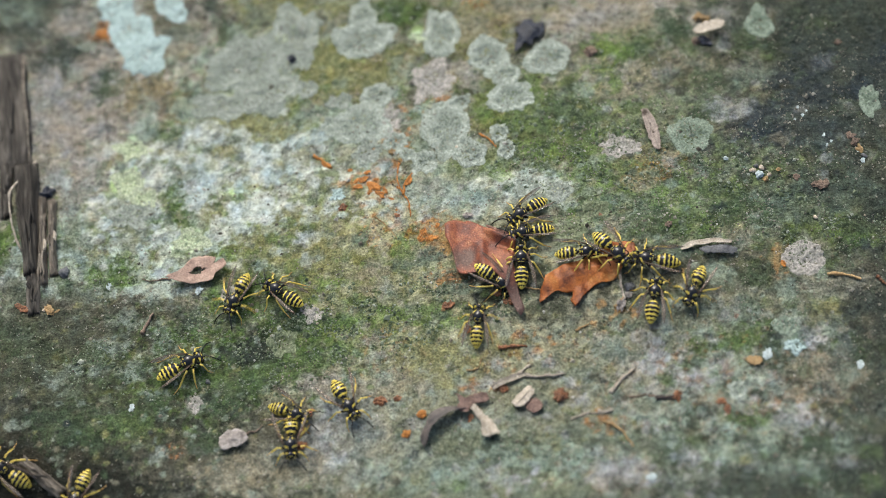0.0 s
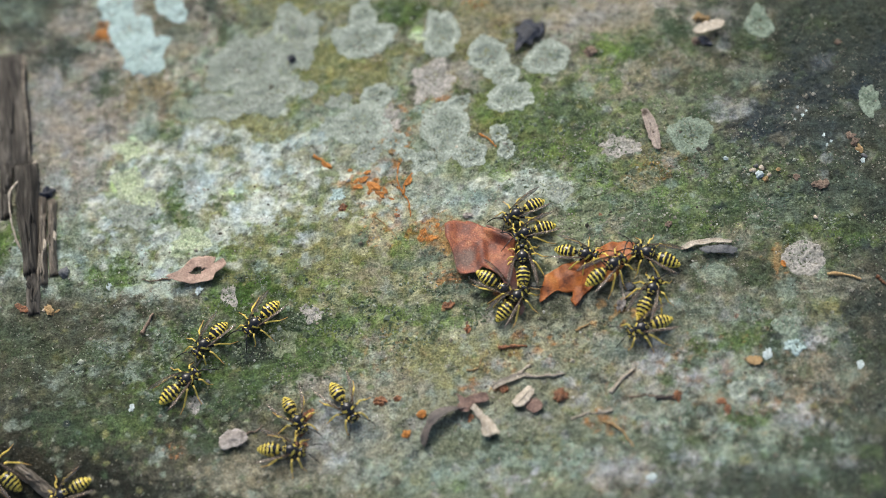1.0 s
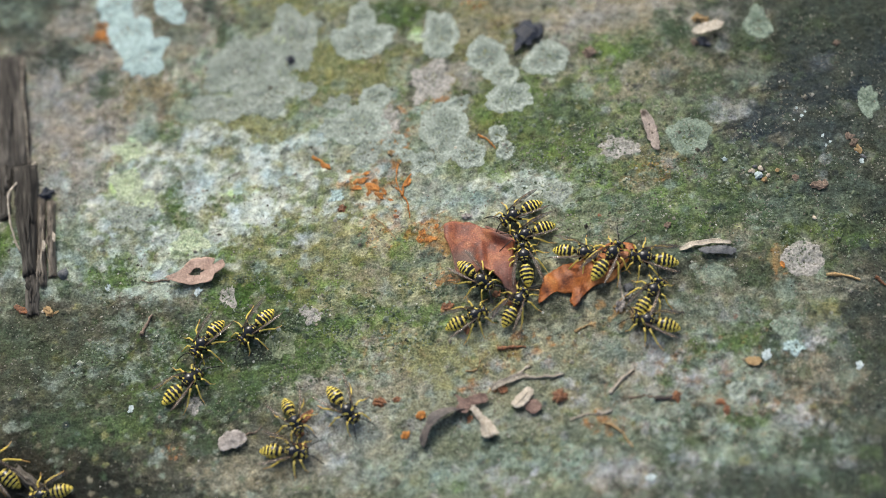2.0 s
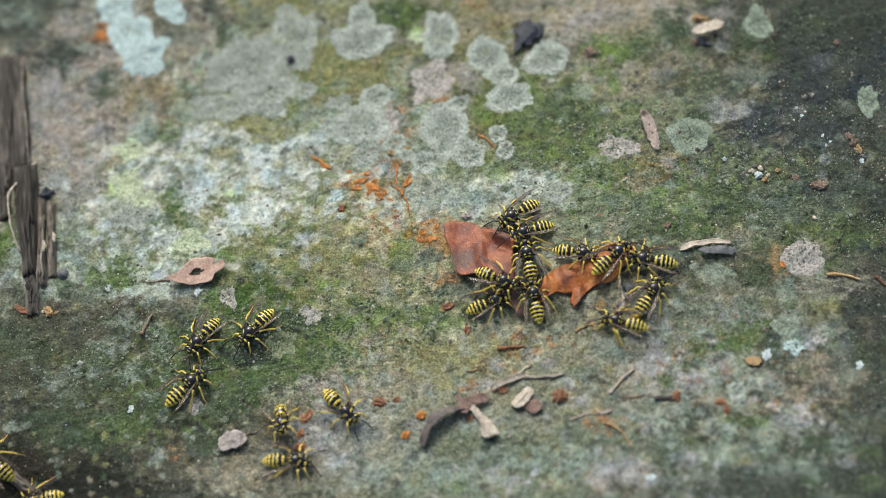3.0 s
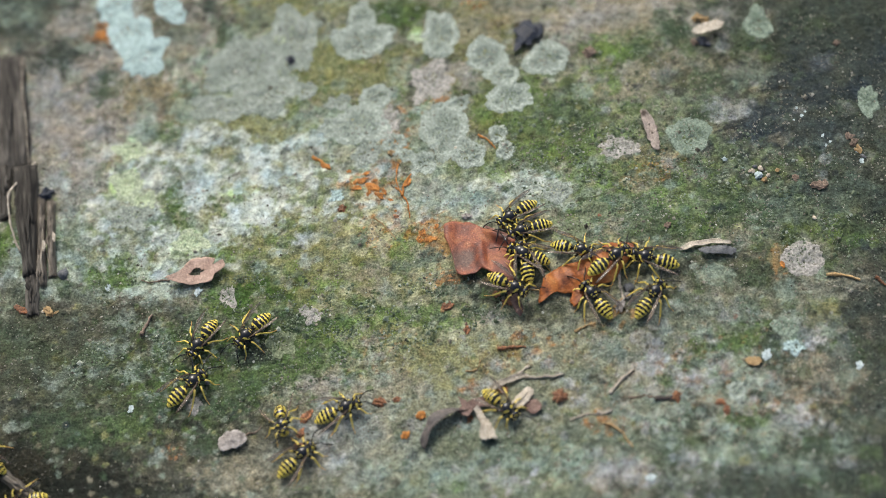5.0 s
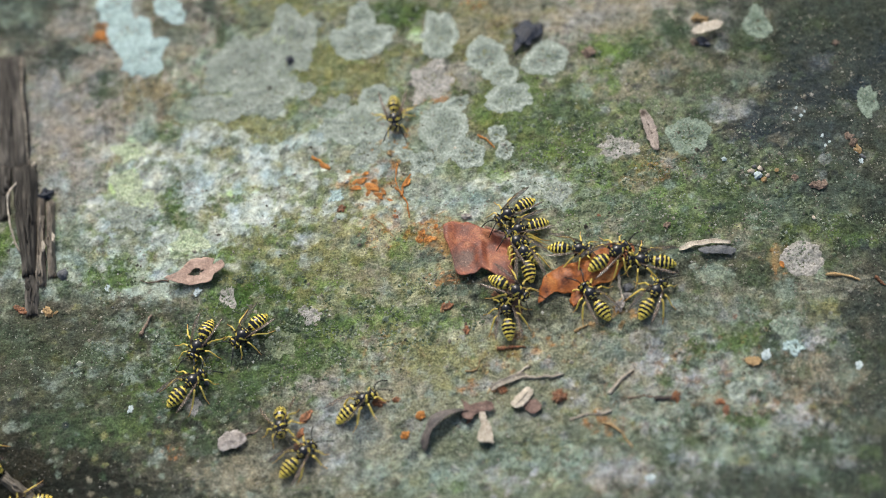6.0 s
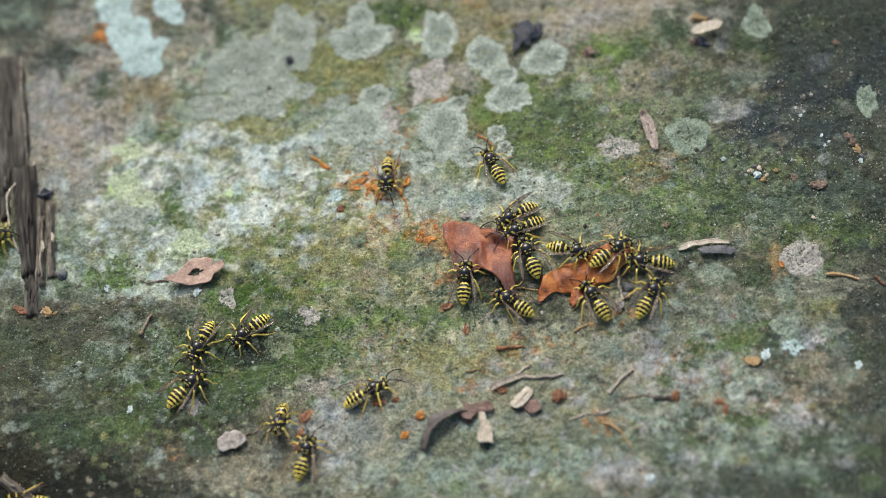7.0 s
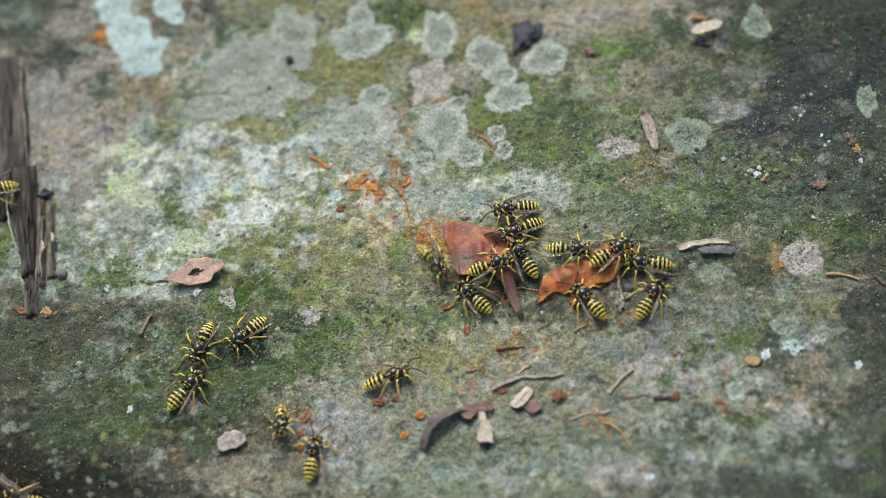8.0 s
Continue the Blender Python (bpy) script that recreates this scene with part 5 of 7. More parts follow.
# ---- leaves ----
def leaf(points, centre, curl, material_, label, midrib, seed, inner=0.0, stalk=None, roll=None):
    """points, centre: the outline in mm on the rock; curl(u, v): height over the rock, u and v from the centre."""
    cx, cy = centre
    h0 = float(height(cx, cy))
    base = group_base("fallen_leaf", pose(cx * MM, cy * MM, h0 * MM), label, "leaf", "fallen leaves")
    outline = [p - np.array(centre) for p in ring_outline(points, 96)]

    def z(u, v):
        return float(height(cx + u, cy + v)) - h0 + curl(u, v)
    part("blade", sheet(outline, (0, 0), z, 0.16, inner, 12, 0.35, seed), material_, base)
    if midrib:
        a, b = (np.array(q) - np.array(centre) for q in midrib)
        pts = [a + (b - a) * k / 9 for k in range(10)]
        bm = bmesh.new()
        tube(bm, [(p[0], p[1], z(p[0], p[1]) + 0.30) for p in pts], [0.26 - 0.018 * k for k in range(10)], 6)
        part("midrib", bm, material_, base)
    if roll:
        # the edge rolled up into an open tube that widens to its end
        q0, q1, q2 = (np.array(q) - np.array(centre) for q in roll)
        bm = bmesh.new()
        n, m = 16, 18
        rings = []
        for i in range(n + 1):
            f = i / n
            p = q0 * (1 - f) ** 2 + 2 * q1 * f * (1 - f) + q2 * f * f
            along = (q2 - q0) / np.hypot(*(q2 - q0))
            r = 0.25 + 0.75 * f ** 0.8
            row = []
            for j in range(m + 1):
                a = -2.2 + 5.0 * j / m
                w = r * (1 - 0.25 * j / m) * (1 + 0.10 * float(perlin(f * 5, j * 0.5, seed)))
                row.append(bm.verts.new((p[0] - along[1] * -math.sin(a) * w, p[1] + along[0] * -math.sin(a) * w, z(p[0], p[1]) * 0.3 + 1.5 + r * 0.8 + math.cos(a) * w)))
            rings.append(row)
        for i in range(n):
            for j in range(m):
                bm.faces.new((rings[i][j], rings[i + 1][j], rings[i + 1][j + 1], rings[i][j + 1]))
        part("rolled_edge", bm, LEAF_RIM, base, "dusty greyish rolled leaf edge with its highlight painted in")
    if stalk:
        a, b = (np.array(q) - np.array(centre) for q in stalk)
        pts = [a + (b - a) * k / 7 for k in range(8)]
        bm = bmesh.new()
        tube(bm, [(p[0], p[1] + 0.5 * math.sin(k), float(surface(cx + p[0], cy + p[1])) - h0 + 0.4) for k, p in enumerate(pts)], [0.30 - 0.024 * k for k in range(8)], 6)
        part("stalk", bm, TWIG, base)
    return base


leaf([(0.3, 3.0), (0.3, 5.3), (1.7, 6.1), (4.3, 6.2), (7.6, 5.9), (11.3, 3.8), (15.2, 1.6), (18.9, -0.5), (19.1, -3.1), (18.7, -7.1), (18.9, -11.3), (19.9, -16.2), (21.2, -20.7), (20.0, -22.1), (18.1, -18.5), (15.8, -13.7), (13.0, -9.8), (10.7, -8.3), (8.9, -9.5), (6.3, -10.1), (3.9, -9.2), (2.3, -3.8), (0.6, 1.1)],
     (10.9, -2.5), lambda u, v: 1.0 + 1.5 * math.exp(-((u + 0.9 + 0.12 * v) / 1.5) ** 2) * math.exp(-((v + 2) / 6) ** 2) + 0.006 * u * u + 1.9 * math.exp(-((0.49 * u + 0.87 * v - 4.9) / 1.0) ** 2) / (1 + math.exp(-2 * (u - 0.5))) - 0.7 * math.exp(-((0.49 * u + 0.87 * v - 3.1) / 0.9) ** 2) / (1 + math.exp(-2 * (u - 2.0))) + 1.2 * math.exp(-((u + 10) / 2.2) ** 2) + 1.3 * math.exp(-((v + 8) / 1.6) ** 2) * math.exp(-((u + 4) / 4) ** 2) + 2.7 * math.exp(-((u - 5.0) / 3.6) ** 2 - ((v + 9.0) / 4.6) ** 2),
     LEAF_RED, "leathery red-brown dead leaf, torn and curled, lying on mossy rock", None, 71, roll=[(11.3, 4.2), (15.2, 1.9), (19.0, -0.8)])
leaf([(41.5, -4.0), (45.8, -2.3), (50.1, -3.1), (50.8, -5.7), (47.9, -9.6), (44.8, -13.4), (40.4, -14.5), (37.2, -17.2), (34.9, -20.5), (33.6, -18.8), (34.0, -16.4), (30.0, -16.4), (26.7, -17.3), (25.2, -19.1), (25.7, -15.0), (27.9, -10.9), (32.4, -8.4), (37.0, -6.8)],
     (38.3, -10.5), lambda u, v: 0.7 + 1.1 * math.exp(-((v - 0.25 * u) / 3.0) ** 2) + 0.003 * u * u + 0.008 * v * v + 0.5 * math.sin(0.9 * u + 0.4 * v),
     LEAF_ORANGE, "orange-brown dead leaf with torn tips, wasps on it", None, 72)
leaf([(-75.9, -5), (-72.3, -2.6), (-68.7, 0.8), (-66.5, 1.2), (-64.5, 1.2), (-62.4, 0.6), (-63.3, -1.3), (-61.7, -0.5), (-60.2, -0.1), (-59.8, -2.3), (-61.9, -3.6), (-63.4, -5.7), (-68.3, -6.6), (-71.5, -6.2)],
     (-67.7, -2.9), lambda u, v: 1.2 + 0.02 * u * u - 0.05 * u + 0.5 * math.exp(-((v - 3.5) / 1.2) ** 2), LEAF_PALE, "small pale tan dead leaf, torn and with a hole in it", None, 73, 0.28, [(-75, -4.7), (-82.9, -4.4)])
SCRAP = leaf([(3, -42.5), (4.4, -44.1), (7.4, -43.7), (9.7, -43), (11.6, -43.7), (11.5, -45.3), (9.1, -46.1), (7.1, -46.8), (5.9, -48.6), (3.5, -47.4), (4.1, -45.1)],
             (7.5, -45.5), lambda u, v: 1.5 + 0.03 * u * v + 0.25 * math.sin(1.1 * u + v), LEAF_SCRAP, "purplish-brown jagged scrap of dead leaf on the rock", None, 75)
HUSK = leaf([(7, -47), (8.4, -46.6), (10.1, -48.9), (12.3, -50.7), (14.3, -53.9), (13.7, -55), (10.8, -55.4), (9.6, -53.9), (9.4, -51.1), (8.2, -49.4)],
            (10.5, -51.2), lambda u, v: 1.2 + 0.9 * math.exp(-((u + 0.55 * v) / 1.3) ** 2), PALEWOOD, "pale cream husk fragment on the rock", None, 76)
leaf([(20.2, 71.0), (22.1, 72.5), (23.1, 74.0), (25.1, 74.1), (26.3, 72.6), (28.3, 72.5), (28.7, 70.1), (27.7, 67.7), (25.9, 67.0), (24.9, 65.1), (23.0, 65.6), (21.6, 63.7), (20.2, 63.0), (20.4, 66.1), (21.1, 68.5)],
     (24.5, 69.3), lambda u, v: 1.0 + 1.4 * math.exp(-(u * u + v * v) / 8) + 0.4 * math.sin(1.3 * u) * math.cos(1.1 * v), LEAF_BLACK, "blue-black shrivelled leaf fragment on the rock", None, 77)
leaf([(-58.7, -52.6), (-57.3, -50.6), (-54.1, -49.9), (-51.8, -50.9), (-51.3, -52.8), (-53.6, -54.5), (-56.5, -55.5), (-58.3, -54.9)],
     (-55.0, -52.5), lambda u, v: 0.9 + 0.9 * math.exp(-(u * u + v * v) / 7), FLAKE, "pale grey flake with a dry stalk lying on the rock", None, 78, 0, [(-52.2, -51.5), (-47.6, -48.7)])
leaf([(54.9, 39.7), (56.8, 40.0), (58.5, 36.4), (59.5, 30.9), (59.4, 26.8), (57.9, 27.2), (56.3, 31.5)],
     (57.2, 33.7), lambda u, v: 0.9 + 0.06 * u * u, SEED, "grey-brown winged seed with dark holes lying flat on the rock", [(56.3, 38.9), (58.7, 27.5)], 79)
leaf([(70.8, 66.7), (73.5, 68.6), (77.1, 69.6), (79.8, 69.0), (78.8, 67.2), (75.2, 66.0), (72.0, 65.4)],
     (75.2, 67.5), lambda u, v: 3.0 + 0.1 * v, PALEWOOD, "pale oval wood chip propped on crumbs", None, 80)
leaf([(68.2, -4.7), (71.2, -4.1), (75.7, -4.1), (78.0, -5.1), (77.0, -6.3), (72.8, -6.4), (69.3, -5.9)],
     (73.2, -5.3), lambda u, v: 0.9 + 0.8 * math.exp(-(u * u / 16 + v * v / 3)), DARKSTONE, "slate-grey flat flake on the rock", None, 81)
leaf([(17.8, -46.3), (19.6, -43.9), (22.0, -42.2), (23.4, -43.3), (22.2, -45.7), (19.5, -47.8)],
     (20.6, -45.1), lambda u, v: 1.4 - 0.10 * (u - v) ** 2 * 0.3, PALEWOOD, "pale seed husk on the rock", [(18.7, -47.0), (22.8, -42.7)], 82)
leaf([(21.0, -46.5), (23.3, -45.4), (25.3, -46.8), (25.0, -48.7), (22.7, -49.2)], (23.3, -47.3), lambda u, v: 0.9 + 0.25 * u, LEAF_SCRAP, "brown husk flake on the rock", None, 83)
leaf([(77.9, -36.8), (80.0, -35.9), (82.2, -36.5), (81.8, -38.2), (79.5, -38.4)], (80.2, -37.2), lambda u, v: 0.9, STRAW, "orange-tan chip on the rock", None, 84)


# ---- twigs, straws and fibres ----
def twig(x0, y0, x1, y1, r, material_, label, bend=0.0, lift=0.0, name="twig", seed=0, kinks=0.55):
    a, b = np.array((x0, y0)), np.array((x1, y1))
    side = np.array((a[1] - b[1], b[0] - a[0]))
    mid = (a + b) / 2
    h0 = float(height(*mid))
    n = 22
    bm = bmesh.new()
    pts, rad = [], []
    for k in range(n + 1):
        s = k / n
        p = a + (b - a) * s + side * (bend * math.sin(math.pi * s) + kinks * 0.05 * float(perlin(s * 4, seed + 0.5, 9)) + kinks * 0.02 * float(perlin(s * 11, seed + 0.5, 19)))
        pts.append((p[0] - mid[0], p[1] - mid[1], float(surface(*p)) - h0 + r * 0.7 + lift * math.sin(math.pi * s)))
        rad.append(r * (1 - 0.45 * s) * (1 + 0.4 * float(perlin(s * 8, seed + 3.5, 4))))
    tube(bm, pts, rad, 7)
    for v in bm.verts:
        v.co += noise.noise_vector(v.co * (1.1 / r) + Vector((seed, 0, 0))) * 0.42 * r
    return thing(name, bm, material_, pose(mid[0] * MM, mid[1] * MM, h0 * MM), label, name, "plant litter")


def ribbon(x0, y0, x1, y1, width, material_, label, bend, lift, trough, name, seed, tilt=0.0):
    """A flat strip of dead leaf or bark along an arc, standing off the rock in its middle, dished across."""
    a, b = np.array((x0, y0)), np.array((x1, y1))
    along, side = b - a, np.array((a[1] - b[1], b[0] - a[0]))
    unit = side / np.hypot(*side)
    mid = (a + b) / 2
    h0 = float(height(*mid))
    n, m = 30, 8
    bm = bmesh.new()
    rows = [[], []]
    for layer in (0, 1):
        for i in range(n + 1):
            s = i / n
            c = a + along * s + side * (bend * math.sin(math.pi * s) + 0.02 * float(perlin(s * 5, seed + 0.5, 3)))
            w = width * (0.35 + 0.65 * math.sin(math.pi * min(1, s * 0.9 + 0.1)) ** 0.5) * (1 + 0.3 * float(perlin(s * 6, seed + 2.5, 3)))
            line = []
            for j in range(m + 1):
                q = 2 * j / m - 1
                p = c + unit * q * w / 2
                z = float(height(*p)) - h0 + 0.5 + lift * math.sin(math.pi * s) ** 0.8 + trough * q * q - tilt * q + 0.15 * float(perlin(s * 12, q * 2 + seed, 7))
                line.append(bm.verts.new((p[0] - mid[0], p[1] - mid[1], z - 0.22 * layer)))
            rows[layer].append(line)
    for layer in (0, 1):
        for i in range(n):
            for j in range(m):
                bm.faces.new((rows[layer][i][j], rows[layer][i + 1][j], rows[layer][i + 1][j + 1], rows[layer][i][j + 1]))
    for i in range(n):
        for j in (0, m):
            bm.faces.new((rows[0][i][j], rows[0][i + 1][j], rows[1][i + 1][j], rows[1][i][j]))
    for i in (0, n):
        for j in range(m):
            bm.faces.new((rows[0][i][j], rows[0][i][j + 1], rows[1][i][j + 1], rows[1][i][j]))
    return thing(name, bm, material_, pose(mid[0] * MM, mid[1] * MM, h0 * MM), label, name.replace("_", " "), "plant litter")


BR, ST = "thin brown dead twig lying on the rock", "dry straw-coloured plant fibre on the rock"
STRIP = ribbon(-5.6, -56.0, 6.4, -46.8, 3.2, LEAF_STRIP, "blue-black curled strip of dead leaf arching off the rock", 0.20, 2.6, 0.15, "leaf_strip", 30, 0.9)
ribbon(12.6, -41.6, 22.4, -38.6, 1.9, TWIG_PALE, "shredded pale strip of twig bark lying on the rock", 0.06, 0.5, 0.3, "bark_sliver", 1)
twig(21.3, -39.1, 31.6, -38.4, 0.5, TWIG_PALE, "pale dry broken twig lying on the rock", -0.05, seed=2)
twig(18.9, -39.4, 22.7, -35.9, 0.5, TWIG_PALE, "pale dry broken twig lying on the rock", 0.1, seed=3)
twig(42.9, -44.7, 49.5, -38.2, 0.6, TWIG_PALE, "pale dry broken twig lying on the rock", 0.03, seed=4)
twig(47.7, -46.5, 55.5, -46.3, 0.28, TWIG, BR, 0.05, seed=5)
twig(54.6, -46.8, 59.2, -46.7, 0.7, LEAF_DARK, "short dark twig stub on the rock", seed=6)
twig(32.8, -51.3, 40.9, -50.4, 0.32, TWIG_PALE, ST, 0.06, seed=7)
twig(39.5, -49.8, 43.5, -49.4, 0.5, TWIG_PALE, ST, -0.1, seed=8)
twig(40.8, -52.7, 48.2, -59.8, 0.36, STRAW, ST, 0.12, seed=9)
twig(14.3, -30.5, 21.9, -30.4, 0.55, RUST, "rust-red dead twig lying on the rock", 0.06, seed=10)
twig(5.9, -36.0, 9.8, -33.2, 0.28, STRAW, ST, -0.3, seed=11)
twig(34.5, -27.1, 38.3, -25.1, 0.36, STRAW, ST, 0.0, seed=12)
twig(-81.6, -20.8, -79.1, -14.5, 0.55, TWIG, BR, 0.02, seed=13, kinks=0.2)
twig(47.0, -9.0, 47.5, -18.8, 0.48, TWIG_PALE, "pale dry leaf stalk lying on the rock", -0.05, 0.5, seed=14)
twig(45.1, -20.8, 47.9, -17.7, 0.45, STRAW, ST, 0.0, seed=15)
ribbon(63.1, -4.2, 76.9, -2.5, 1.6, PALEWOOD, "pale sliver of bark lying on the rock", 0.05, 0.6, 0.2, "bark_sliver", 16)
twig(101.5, -11.9, 110.2, -13.5, 0.55, STRAW, "orange-yellow rootlet on the rock", 0.06, seed=17)
twig(114.5, -12.5, 116.9, -15.0, 0.5, RUST, "rust-red dead twig lying on the rock", 0.0, seed=18)
twig(-13.1, 20.3, -9.0, 9.6, 0.3, ORANGE, "thin orange fungal strand on the rock", 0.08, seed=19)
twig(-12.3, 27.8, -11.2, 17.3, 0.22, ORANGE, "thin orange fungal strand on the rock", -0.1, seed=20)
twig(-11.2, 17.3, -8.8, 24.0, 0.35, ORANGE, "thin orange fungal strand on the rock", 0.1, seed=21)
twig(-36.9, 32.6, -31.6, 27.9, 0.55, ORANGE, "short orange-red fungal strand on the rock", 0.05, seed=22)
twig(9.8, 35.4, 14.6, 30.4, 0.3, ORANGE, "short orange-red fungal strand on the rock", 0.05, seed=23)
twig(-19.2, 10.8, -12.9, 3.1, 0.2, STRAW, "fine straw-coloured rootlet on the rock", 0.06, seed=24)
twig(18.2, -13.7, 25.6, -14.8, 0.3, STRAW, ST, 0.03, seed=25)


# ---- crumbs, seeds and pebbles ----
def crumb(x, y, size, material_, label, name="crumb", long=1.0, turn=0.0, seed=0, squash=0.7, lift=0.0):
    """A small jagged bit, broken and lumpy."""
    bm = bmesh.new()
    bmesh.ops.create_icosphere(bm, subdivisions=3, radius=1)
    jag = 0.5 if material_ in (CREAM, STONE, DARKSTONE) else 1.0
    for v in bm.verts:
        p = v.co.copy()
        p *= 0.8 * (1 + jag * (0.75 * noise.noise(p * 1.3 + Vector((seed * 3.7, 0, 0))) + 0.55 * noise.noise(p * 2.9 + Vector((0, seed, 0))) + 0.25 * noise.noise(p * 6.1 + Vector((0, seed, 3)))))
        v.co = Vector((p.x * size * long, p.y * size, p.z * size * squash))
    return thing(name, bm, material_, site(x, y, turn, size * squash * 0.45 + float(relief(x, y)) + lift), label, name.replace("_", " "), "crumbs on the rock", jag < 1)


RB, OB = "rust-brown crumb of plant matter on the rock", "bright orange fungal crumb on the rock"
for k, (p, s, lo, tu) in enumerate((((30.5, -44.9), 1.7, 1.3, 30), ((-5.7, -47.5), 1.3, 1.1, 0), ((-9.8, -52.9), 1.2, 1.1, 60), ((-16.9, -43.1), 1.4, 1.4, 160), ((-12.1, -42.5), 0.9, 1.5, 20),
                                    ((-27.9, 14.8), 1.2, 1.5, 0), ((59.9, -46.4), 1.6, 1.0, 0), ((1.2, -17.6), 1.4, 1.3, 30), ((6.3, -24.4), 1.2, 1.0, 0), ((111.2, 61.9), 1.1, 1.0, 0),
                                    ((95.7, 17.6), 0.8, 1.3, 0)) + (((102.2, 14.7), 1.2, 1.5, 20), ((-114.8, -12.5), 1.2, 1.5, -20), ((15.6, -42.0), 1.1, 1.3, 0), ((72.3, -50.5), 1.0, 1.4, 90),
                                    ((18.1, -17.7), 1.1, 1.6, 0), ((14.4, -15.0), 1.0, 1.5, 30), ((-36.0, -46.6), 1.2, 2.2, 55), ((-37.3, -51.0), 0.9, 1.8, 60), ((-37.4, -54.6), 1.3, 1.6, 15), ((111.0, 30.2), 0.9, 1.4, 80))):
    crumb(p[0], p[1], s, TWIG if k in (9, 10, 11, 20) else ORANGE if k in (1, 2) else RUST, "orange crumb of plant matter on the rock" if k in (1, 2) else RB, "crumb", lo * 0.95, tu, k, 0.55)
for k, (p, s, lo, tu) in enumerate((((-22.6, 23.6), 1.4, 1.6, 20), ((-19.4, 21.0), 1.8, 1.5, -30), ((-17.5, 18.2), 1.4, 1.4, -40), ((-23.8, 20.9), 1.2, 1.3, 0), ((-21.4, 25.7), 0.9, 1.4, 30),
                                    ((-26.2, 27.0), 0.8, 1.3, 0), ((-20.6, 19.1), 0.9, 1.5, 70), ((-16.2, 19.2), 0.8, 1.7, -60), ((-24.5, 23.0), 0.8, 1.6, 80), ((-18.8, 23.2), 0.7, 1.4, 10), ((-14.6, 16.4), 0.6, 1.8, -30), ((-13.0, 12.6), 0.4, 1.4, 0)) + (((-6.0, 2.4), 0.6, 1.4, 20), ((-1.8, 6.1), 0.6, 1.5, 60), ((-9.7, 21.5), 0.9, 1.6, 60), ((-3.7, 2.4), 1.0, 1.3, 0), ((-5.5, 4.7), 0.9, 1.2, 40), ((-101.4, 79.0), 1.5, 1.3, 0), ((-33.1, 29.2), 1.0, 1.5, -30))):
    crumb(p[0], p[1], s * (0.72 if k < 12 else 0.95), ORANGE, OB, "fungus_crumb", lo * 1.2, tu, 40 + k, 0.4)
for k, (p, s) in enumerate((((84.0, 19.5), 0.9), ((85.7, 18.0), 1.1), ((87.3, 16.9), 0.9), ((86.5, 20.5), 0.8), ((85.0, 21.1), 0.7), ((91.0, 19.7), 0.6), ((88.5, 18.5), 0.7), ((95.7, 16.9), 0.6), ((99.7, 4.8), 0.6), ((76.9, 23.5), 0.6), ((-14.5, 31.8), 0.9), ((3.5, 31.9), 0.5), ((-62.9, -35.2), 0.7), ((-0.2, -18.8), 0.5), ((-34.0, -19.9), 0.4), ((6.1, -22.9), 0.4), ((71.9, -52.1), 0.5))):
    m = (CREAM, BLUEWHITE, STRAW, CREAM, DARKSTONE, STRAW, CREAM, TWIG)[k % 8]
    crumb(p[0], p[1], s, m, "rounded grain of pale or tan stone on the rock", "pebble", 1.25, 40 * k, 60 + k)
for k, (p, s, lo) in enumerate((((41.8, 62.5), 1.6, 1.3), ((49.0, -15.0), 1.6, 1.1), ((48.6, -17.4), 1.2, 1.2), ((46.6, -20.0), 1.3, 1.5), ((-44.1, 66.0), 1.2, 1.2), ((-107.8, -12.8), 1.2, 1.8), ((74.2, 64.5), 1.5, 1.5), ((72.1, 64.6), 1.3, 1.2))):
    crumb(p[0], p[1], s, (TWIG, DARKSTONE, STONE, FLAKE, LEAF_BLACK, STRAW, LEAF_BLACK, TWIG)[k], "small weathered pebble lying on the rock", "pebble", lo, 25 * k, 80 + k)
for k, (p, s) in enumerate((((73.2, 73.0), 1.6), ((75.1, 72.1), 1.2))):
    crumb(p[0], p[1], s, STRAW, "tan lump of crumbly fungus on the rock", "fungus_crumb", 1.2, 30 * k, 90 + k, 0.7)
for k, (p, s, lo) in enumerate((((83.9, -35.1), 1.3, 1.3), ((52.1, -68.8), 1.4, 1.0), ((107.7, -38.0), 1.2, 1.3), ((114.0, 22.2), 0.8, 1.3), ((-82.5, -43.0), 0.7, 1.8), ((-92.1, -5.8), 0.8, 1.4), ((-92.0, -6.4), 0.6, 1.0), ((-66.9, -8.0), 0.9, 1.6), ((98.1, 40.1), 0.4, 1.3), ((99.2, 37.4), 0.5, 1.2), ((96.9, 35.8), 0.35, 1.4), ((104.3, 30.6), 0.45, 1.5), ((106.2, 28.7), 0.4, 1.2), ((100.3, 38.8), 0.35, 1.1), ((104.9, 27.5), 0.35, 1.6), ((113.2, 25.1), 0.5, 1.5))):
    crumb(p[0], p[1], s, BLUEWHITE, "bluish-white fleck on the rock", "fleck", lo, 70, 100 + k, 0.35)


for k, (x, y, size, m) in enumerate(((111.6, 30.2, 0.8, TWIG), (112.4, 28.0, 0.9, TWIG), (113.6, 25.6, 0.9, STRAW), (114.6, 23.6, 0.7, DARKSTONE), (100.6, 15.2, 0.9, TWIG), (103.4, 14.9, 1.0, TWIG))):
    crumb(x, y, size, m, "shrivelled brown bit of plant litter on dark rock", "crumb", 1.7, 50 * k, 160 + k, 0.6)


